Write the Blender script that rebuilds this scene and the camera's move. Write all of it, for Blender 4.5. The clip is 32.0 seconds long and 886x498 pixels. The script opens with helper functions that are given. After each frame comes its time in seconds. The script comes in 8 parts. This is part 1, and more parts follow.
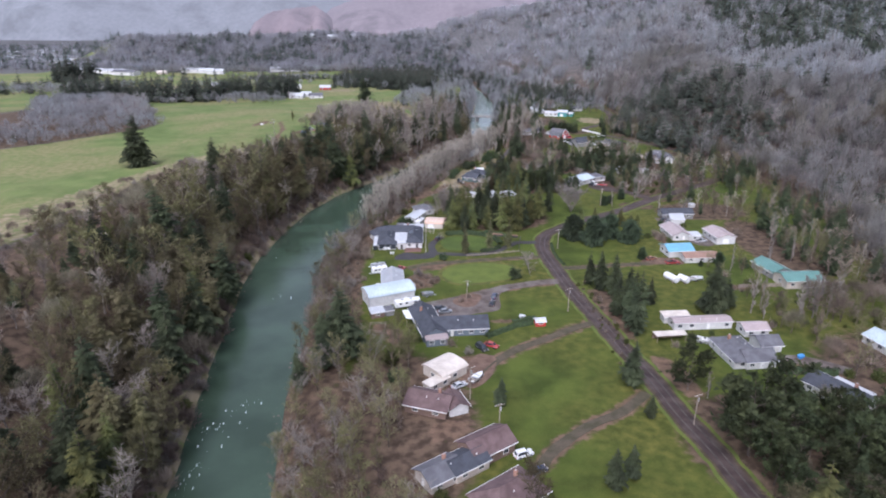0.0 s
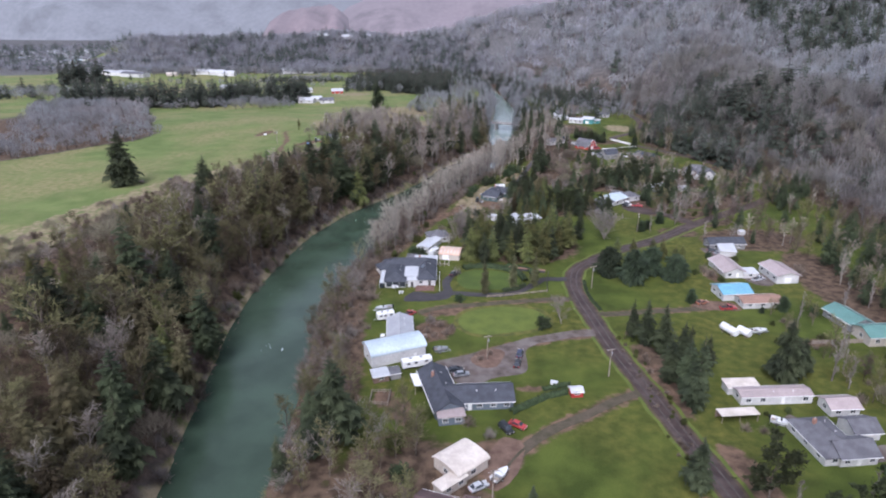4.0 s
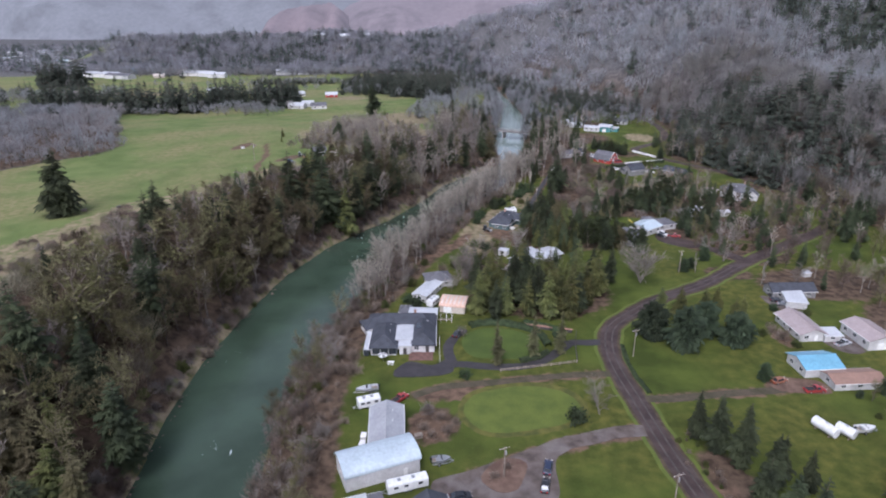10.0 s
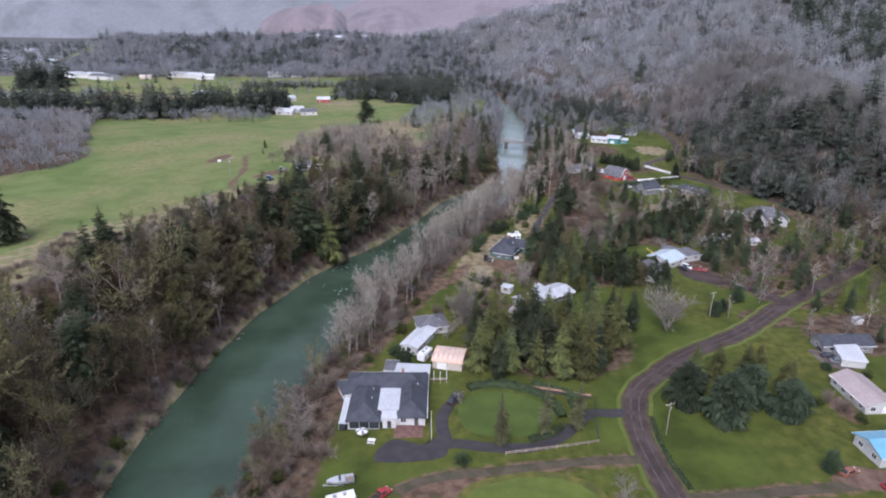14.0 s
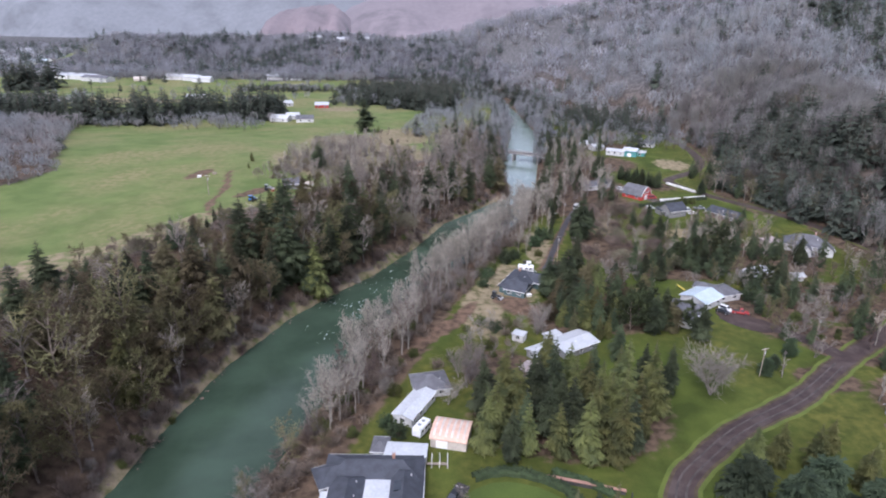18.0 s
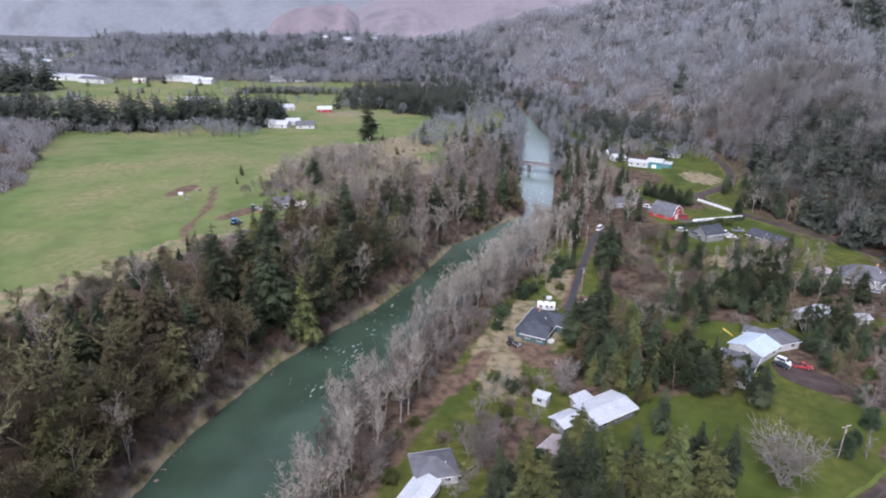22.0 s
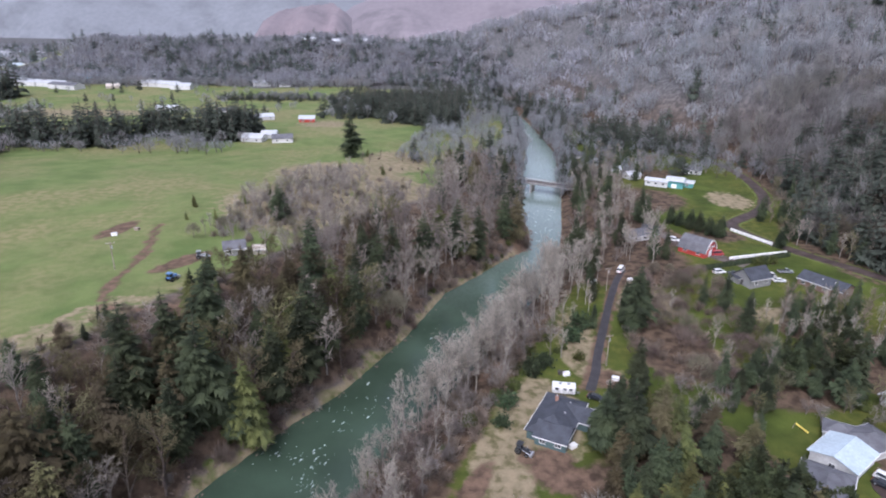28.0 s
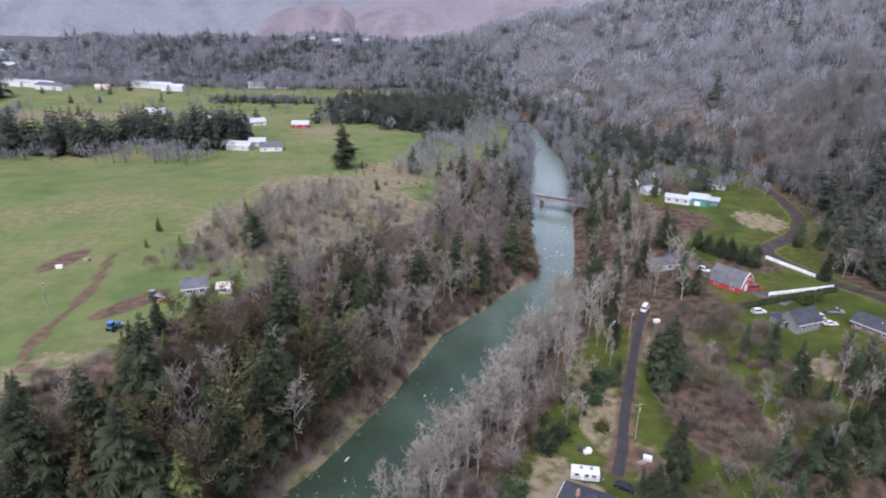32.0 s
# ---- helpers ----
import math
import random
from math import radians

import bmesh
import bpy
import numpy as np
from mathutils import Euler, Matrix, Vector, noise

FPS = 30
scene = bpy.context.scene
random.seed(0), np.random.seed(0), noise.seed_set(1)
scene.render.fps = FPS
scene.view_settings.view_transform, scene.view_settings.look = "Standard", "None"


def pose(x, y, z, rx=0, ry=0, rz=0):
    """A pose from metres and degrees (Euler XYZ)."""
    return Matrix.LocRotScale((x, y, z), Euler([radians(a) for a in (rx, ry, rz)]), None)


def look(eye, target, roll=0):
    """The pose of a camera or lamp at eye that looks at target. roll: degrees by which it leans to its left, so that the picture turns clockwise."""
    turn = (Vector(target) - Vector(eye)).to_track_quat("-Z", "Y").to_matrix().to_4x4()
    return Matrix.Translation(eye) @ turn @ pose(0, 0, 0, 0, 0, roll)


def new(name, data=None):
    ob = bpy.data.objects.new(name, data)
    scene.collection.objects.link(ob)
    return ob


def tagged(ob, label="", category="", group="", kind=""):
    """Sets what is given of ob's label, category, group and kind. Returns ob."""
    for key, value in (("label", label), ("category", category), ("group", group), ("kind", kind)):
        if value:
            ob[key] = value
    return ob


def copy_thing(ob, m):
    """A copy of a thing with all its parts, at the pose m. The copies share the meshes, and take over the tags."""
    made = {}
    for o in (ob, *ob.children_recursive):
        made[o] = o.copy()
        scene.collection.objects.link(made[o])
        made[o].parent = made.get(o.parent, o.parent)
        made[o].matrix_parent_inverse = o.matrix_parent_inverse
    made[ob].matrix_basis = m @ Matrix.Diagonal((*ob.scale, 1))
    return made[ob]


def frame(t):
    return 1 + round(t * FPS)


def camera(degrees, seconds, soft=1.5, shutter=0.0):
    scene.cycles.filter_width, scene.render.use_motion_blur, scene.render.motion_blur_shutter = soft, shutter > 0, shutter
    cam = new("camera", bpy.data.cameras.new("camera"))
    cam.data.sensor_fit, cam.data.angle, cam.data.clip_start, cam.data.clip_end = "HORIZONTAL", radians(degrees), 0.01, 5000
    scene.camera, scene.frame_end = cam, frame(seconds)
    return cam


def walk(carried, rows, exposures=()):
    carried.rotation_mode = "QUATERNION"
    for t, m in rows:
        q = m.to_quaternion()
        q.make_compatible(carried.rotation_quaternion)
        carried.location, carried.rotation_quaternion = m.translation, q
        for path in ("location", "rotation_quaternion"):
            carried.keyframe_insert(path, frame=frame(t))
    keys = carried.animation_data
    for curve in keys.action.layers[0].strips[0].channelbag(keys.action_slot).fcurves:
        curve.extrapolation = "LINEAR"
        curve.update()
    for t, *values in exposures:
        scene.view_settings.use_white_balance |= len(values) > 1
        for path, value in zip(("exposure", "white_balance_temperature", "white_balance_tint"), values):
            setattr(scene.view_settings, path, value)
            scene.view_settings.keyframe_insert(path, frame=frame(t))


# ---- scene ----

SKY, SUN = 0.11, 0.9
cam = camera(70.0, 32.0, soft=2.0)
PATH = [
    (0, (0.00, -0.00, 96.37), (3.10, 93.35, 60.64), -0.12),
    (0.5, (0.21, 5.36, 96.47), (3.55, 98.71, 60.75), 0.02),
    (1, (0.33, 10.62, 96.63), (3.92, 103.92, 60.84), 0.11),
    (1.5, (0.47, 15.50, 96.83), (3.86, 108.79, 61.00), 0.05),
    (2, (0.62, 19.99, 97.05), (3.24, 113.27, 61.13), -0.05),
    (2.5, (0.78, 24.33, 97.25), (2.67, 117.63, 61.31), 0.01),
    (3, (0.95, 28.74, 97.46), (2.30, 122.05, 61.54), -0.07),
    (3.5, (1.08, 33.18, 97.67), (2.01, 126.48, 61.70), -0.19),
    (5.5, (1.25, 50.65, 98.27), (0.97, 143.94, 62.25), -0.46),
    (6, (1.24, 55.08, 98.23), (1.05, 148.35, 62.17), -0.47),
    (6.5, (1.28, 59.52, 98.02), (1.22, 152.78, 61.94), -0.40),
    (7, (1.31, 63.95, 97.70), (1.31, 157.22, 61.62), -0.44),
    (7.5, (1.37, 68.31, 97.33), (1.26, 161.56, 61.20), -0.47),
    (8, (1.54, 72.79, 97.00), (1.19, 166.04, 60.88), -0.49),
    (8.5, (1.70, 77.15, 96.69), (1.18, 170.40, 60.58), -0.58),
    (9, (1.84, 81.40, 96.43), (1.28, 174.64, 60.28), -0.49),
    (9.5, (1.91, 85.72, 96.17), (1.57, 178.96, 60.03), -0.45),
    (10, (1.98, 90.13, 95.86), (2.06, 183.37, 59.74), -0.35),
    (10.5, (2.08, 94.51, 95.53), (2.75, 187.76, 59.41), -0.15),
    (11, (2.26, 98.84, 95.28), (3.24, 192.11, 59.23), -0.04),
    (11.5, (2.41, 103.10, 95.18), (3.49, 196.39, 59.17), -0.01),
    (12, (2.55, 107.38, 95.18), (3.54, 200.69, 59.22), 0.04),
    (12.5, (2.61, 111.74, 95.23), (3.50, 205.04, 59.27), 0.13),
    (13, (2.66, 116.11, 95.30), (3.43, 209.43, 59.36), 0.19),
    (13.5, (2.76, 120.46, 95.41), (3.41, 213.78, 59.49), 0.23),
    (14, (2.90, 124.85, 95.50), (3.39, 218.18, 59.60), 0.26),
    (14.5, (2.98, 129.25, 95.51), (3.44, 222.60, 59.66), 0.39),
    (16.5, (3.22, 146.52, 95.40), (3.62, 239.93, 59.70), 0.57),
    (17, (3.29, 150.48, 95.38), (3.40, 243.91, 59.73), 0.50),
    (17.5, (3.36, 154.52, 95.35), (3.24, 247.97, 59.76), 0.56),
    (18, (3.42, 158.68, 95.24), (3.31, 252.10, 59.56), 0.66),
    (18.5, (3.49, 163.11, 95.15), (3.62, 256.54, 59.49), 0.79),
    (19, (3.58, 167.45, 94.99), (3.86, 260.87, 59.33), 0.87),
    (19.5, (3.64, 171.70, 94.87), (4.02, 265.11, 59.17), 0.94),
    (20, (3.61, 175.92, 94.75), (3.89, 269.31, 59.01), 0.98),
    (20.5, (3.55, 180.07, 94.70), (3.47, 273.44, 58.89), 1.00),
    (21, (3.47, 184.19, 94.71), (2.92, 277.56, 58.91), 0.97),
    (21.5, (3.44, 188.21, 94.79), (2.44, 281.57, 58.97), 0.85),
    (22, (3.46, 192.12, 94.86), (1.95, 285.49, 59.11), 0.71),
    (22.5, (3.44, 196.05, 94.91), (1.66, 289.47, 59.26), 0.62),
    (23, (3.43, 200.14, 94.93), (1.76, 293.56, 59.30), 0.62),
    (23.5, (3.46, 204.34, 94.92), (1.68, 297.74, 59.23), 0.56),
    (24, (3.47, 208.58, 94.89), (1.55, 301.97, 59.18), 0.52),
    (24.5, (3.48, 212.81, 94.83), (1.51, 306.19, 59.12), 0.48),
    (25, (3.55, 217.06, 94.75), (1.61, 310.44, 59.03), 0.46),
    (25.5, (3.66, 221.26, 94.71), (2.06, 314.66, 59.02), 0.45),
    (27.5, (4.67, 237.68, 94.81), (3.45, 331.05, 59.02), 0.45),
    (28, (4.77, 241.83, 94.81), (3.74, 335.20, 59.01), 0.51),
    (28.5, (4.88, 246.02, 94.81), (4.11, 339.37, 58.97), 0.59),
    (29, (5.03, 250.31, 94.77), (4.43, 343.65, 58.88), 0.67),
    (29.5, (5.11, 254.55, 94.70), (4.63, 347.88, 58.77), 0.68),
    (30, (5.24, 258.73, 94.62), (4.55, 352.04, 58.67), 0.71),
    (30.5, (5.47, 262.79, 94.56), (4.48, 356.10, 58.61), 0.71),
    (31, (5.75, 266.79, 94.45), (4.41, 360.09, 58.49), 0.70),
    (31.5, (5.97, 270.69, 94.33), (4.39, 363.99, 58.36), 0.76),
    (32, (6.10, 274.66, 94.26), (4.50, 368.00, 58.42), 0.78),
]
walk(cam, [(t, look(eye, target, roll)) for t, eye, target, roll in PATH], [(t, stops, 5620, 20) for t, stops in ((0, 1.3), (3, 1.28), (6, 1.2), (8, 1.12), (10, 1.02), (12, 1.06), (14, 1.16), (17, 1.3), (20, 1.32), (25, 1.32), (28, 1.28), (32, 1.22))])

# world, sun: a flat, bright winter overcast
world = bpy.data.worlds.new("world")
scene.world = world
world.use_nodes = True
wn, wl = world.node_tree.nodes, world.node_tree.links
sky = wn.new("ShaderNodeTexSky")
sky.sky_type, sky.sun_disc = "NISHITA", False
sky.sun_elevation, sky.sun_rotation = radians(38), radians(200)
sky.dust_density, sky.air_density = 3.0, 1.0
veil = wn.new("ShaderNodeHueSaturation")
veil.inputs["Saturation"].default_value = 0.4
wl.new(sky.outputs[0], veil.inputs["Color"])
wl.new(veil.outputs[0], wn["Background"].inputs["Color"])
wn["Background"].inputs["Strength"].default_value = SKY

sun_data = bpy.data.lights.new("sun", "SUN")
sun_data.energy, sun_data.angle, sun_data.color = SUN, radians(20), (1.0, 0.97, 0.93)
sun = new("sun", sun_data)
sun.matrix_world = look((0, 0, 300), (60, 150, 0))

# ---------------------------------------------------------------- materials


def mat(name, colour, rough=0.85, second=None, scale=0.3, fine=6.0, bump=0.3, vary=0.0, metal=0.0, spec=0.3, third=None, far_scale=0.03, thin=0.0):
    """Colour mottled at two scales, with relief; vary: how far each object or piece differs in value."""
    m = bpy.data.materials.new(name)
    m.use_nodes = True
    n, l = m.node_tree.nodes, m.node_tree.links
    b = n["Principled BSDF"]
    b.inputs["Roughness"].default_value, b.inputs["Metallic"].default_value = rough, metal
    b.inputs["Specular IOR Level"].default_value = spec
    geo = n.new("ShaderNodeNewGeometry")
    big = n.new("ShaderNodeTexNoise")
    big.inputs["Scale"].default_value, big.inputs["Detail"].default_value = scale, 5.0
    small = n.new("ShaderNodeTexNoise")
    small.inputs["Scale"].default_value, small.inputs["Detail"].default_value = fine, 4.0
    l.new(geo.outputs["Position"], big.inputs["Vector"])
    l.new(geo.outputs["Position"], small.inputs["Vector"])
    ramp = n.new("ShaderNodeValToRGB")
    c2 = second or tuple(v * 0.72 for v in colour)
    ramp.color_ramp.elements[0].color, ramp.color_ramp.elements[0].position = (*c2, 1), 0.36
    ramp.color_ramp.elements[1].color, ramp.color_ramp.elements[1].position = (*colour, 1), 0.62
    l.new(big.outputs["Fac"], ramp.inputs["Fac"])
    out = ramp.outputs["Color"]
    if third:
        wide = n.new("ShaderNodeTexNoise")
        wide.inputs["Scale"].default_value, wide.inputs["Detail"].default_value = far_scale, 4.0
        l.new(geo.outputs["Position"], wide.inputs["Vector"])
        step = n.new("ShaderNodeMapRange")
        step.inputs[1].default_value, step.inputs[2].default_value = 0.48, 0.66
        l.new(wide.outputs["Fac"], step.inputs[0])
        mix = n.new("ShaderNodeMix")
        mix.data_type = "RGBA"
        l.new(step.outputs[0], mix.inputs["Factor"])
        l.new(out, mix.inputs["A"])
        mix.inputs["B"].default_value = (*third, 1)
        out = mix.outputs["Result"]
    hsv = n.new("ShaderNodeHueSaturation")
    grain = n.new("ShaderNodeMapRange")
    grain.inputs[3].default_value, grain.inputs[4].default_value = 0.72, 1.28
    l.new(small.outputs["Fac"], grain.inputs[0])
    l.new(out, hsv.inputs["Color"])
    value = grain.outputs[0]
    if vary:
        info = n.new("ShaderNodeObjectInfo")
        spread = n.new("ShaderNodeMapRange")
        spread.inputs[3].default_value, spread.inputs[4].default_value = 1 - vary, 1 + vary
        l.new(info.outputs["Random"], spread.inputs[0])
        isle = n.new("ShaderNodeMapRange")
        isle.inputs[3].default_value, isle.inputs[4].default_value = 1 - vary * 0.35, 1 + vary * 0.35
        l.new(geo.outputs["Random Per Island"], isle.inputs[0])
        both = n.new("ShaderNodeMath")
        both.operation = "MULTIPLY"
        l.new(spread.outputs[0], both.inputs[0])
        l.new(isle.outputs[0], both.inputs[1])
        times_ = n.new("ShaderNodeMath")
        times_.operation = "MULTIPLY"
        l.new(both.outputs[0], times_.inputs[0])
        l.new(value, times_.inputs[1])
        value = times_.outputs[0]
        hue = n.new("ShaderNodeMapRange")
        hue.inputs[3].default_value, hue.inputs[4].default_value = 0.5 - vary * 0.06, 0.5 + vary * 0.06
        l.new(info.outputs["Random"], hue.inputs[0])
        l.new(hue.outputs[0], hsv.inputs["Hue"])
    l.new(value, hsv.inputs["Value"])
    l.new(hsv.outputs[0], b.inputs["Base Color"])
    if bump:
        relief = n.new("ShaderNodeBump")
        relief.inputs["Strength"].default_value, relief.inputs["Distance"].default_value = bump, 0.08
        l.new(small.outputs["Fac"], relief.inputs["Height"])
        l.new(relief.outputs[0], b.inputs["Normal"])
    if thin:
        # leaves and twigs let part of the light through
        through_light = n.new("ShaderNodeBsdfTranslucent")
        l.new(hsv.outputs[0], through_light.inputs["Color"])
        blend = n.new("ShaderNodeMixShader")
        blend.inputs[0].default_value = thin
        l.new(b.outputs[0], blend.inputs[1])
        l.new(through_light.outputs[0], blend.inputs[2])
        l.new(blend.outputs[0], n["Material Output"].inputs["Surface"])
    return m


def ribbed(name, colour, rough, spacing, metal=0.0, second=None, axis=0):
    """Sheet metal or siding: fine ribs as relief, in the object's own space, and a mottle of wear."""
    m = mat(name, colour, rough, second or tuple(v * 0.87 for v in colour), 0.25, 1.5, 0.0, 0.0, metal, 0.5)
    n, l = m.node_tree.nodes, m.node_tree.links
    tex = n.new("ShaderNodeTexCoord")
    wave = n.new("ShaderNodeTexWave")
    wave.bands_direction = "XYZ"[axis]
    wave.inputs["Scale"].default_value = 0.314 / spacing
    l.new(tex.outputs["Object"], wave.inputs["Vector"])
    relief = n.new("ShaderNodeBump")
    relief.inputs["Strength"].default_value, relief.inputs["Distance"].default_value = 0.6, 0.05
    l.new(wave.outputs["Fac"], relief.inputs["Height"])
    l.new(relief.outputs[0], n["Principled BSDF"].inputs["Normal"])
    return m


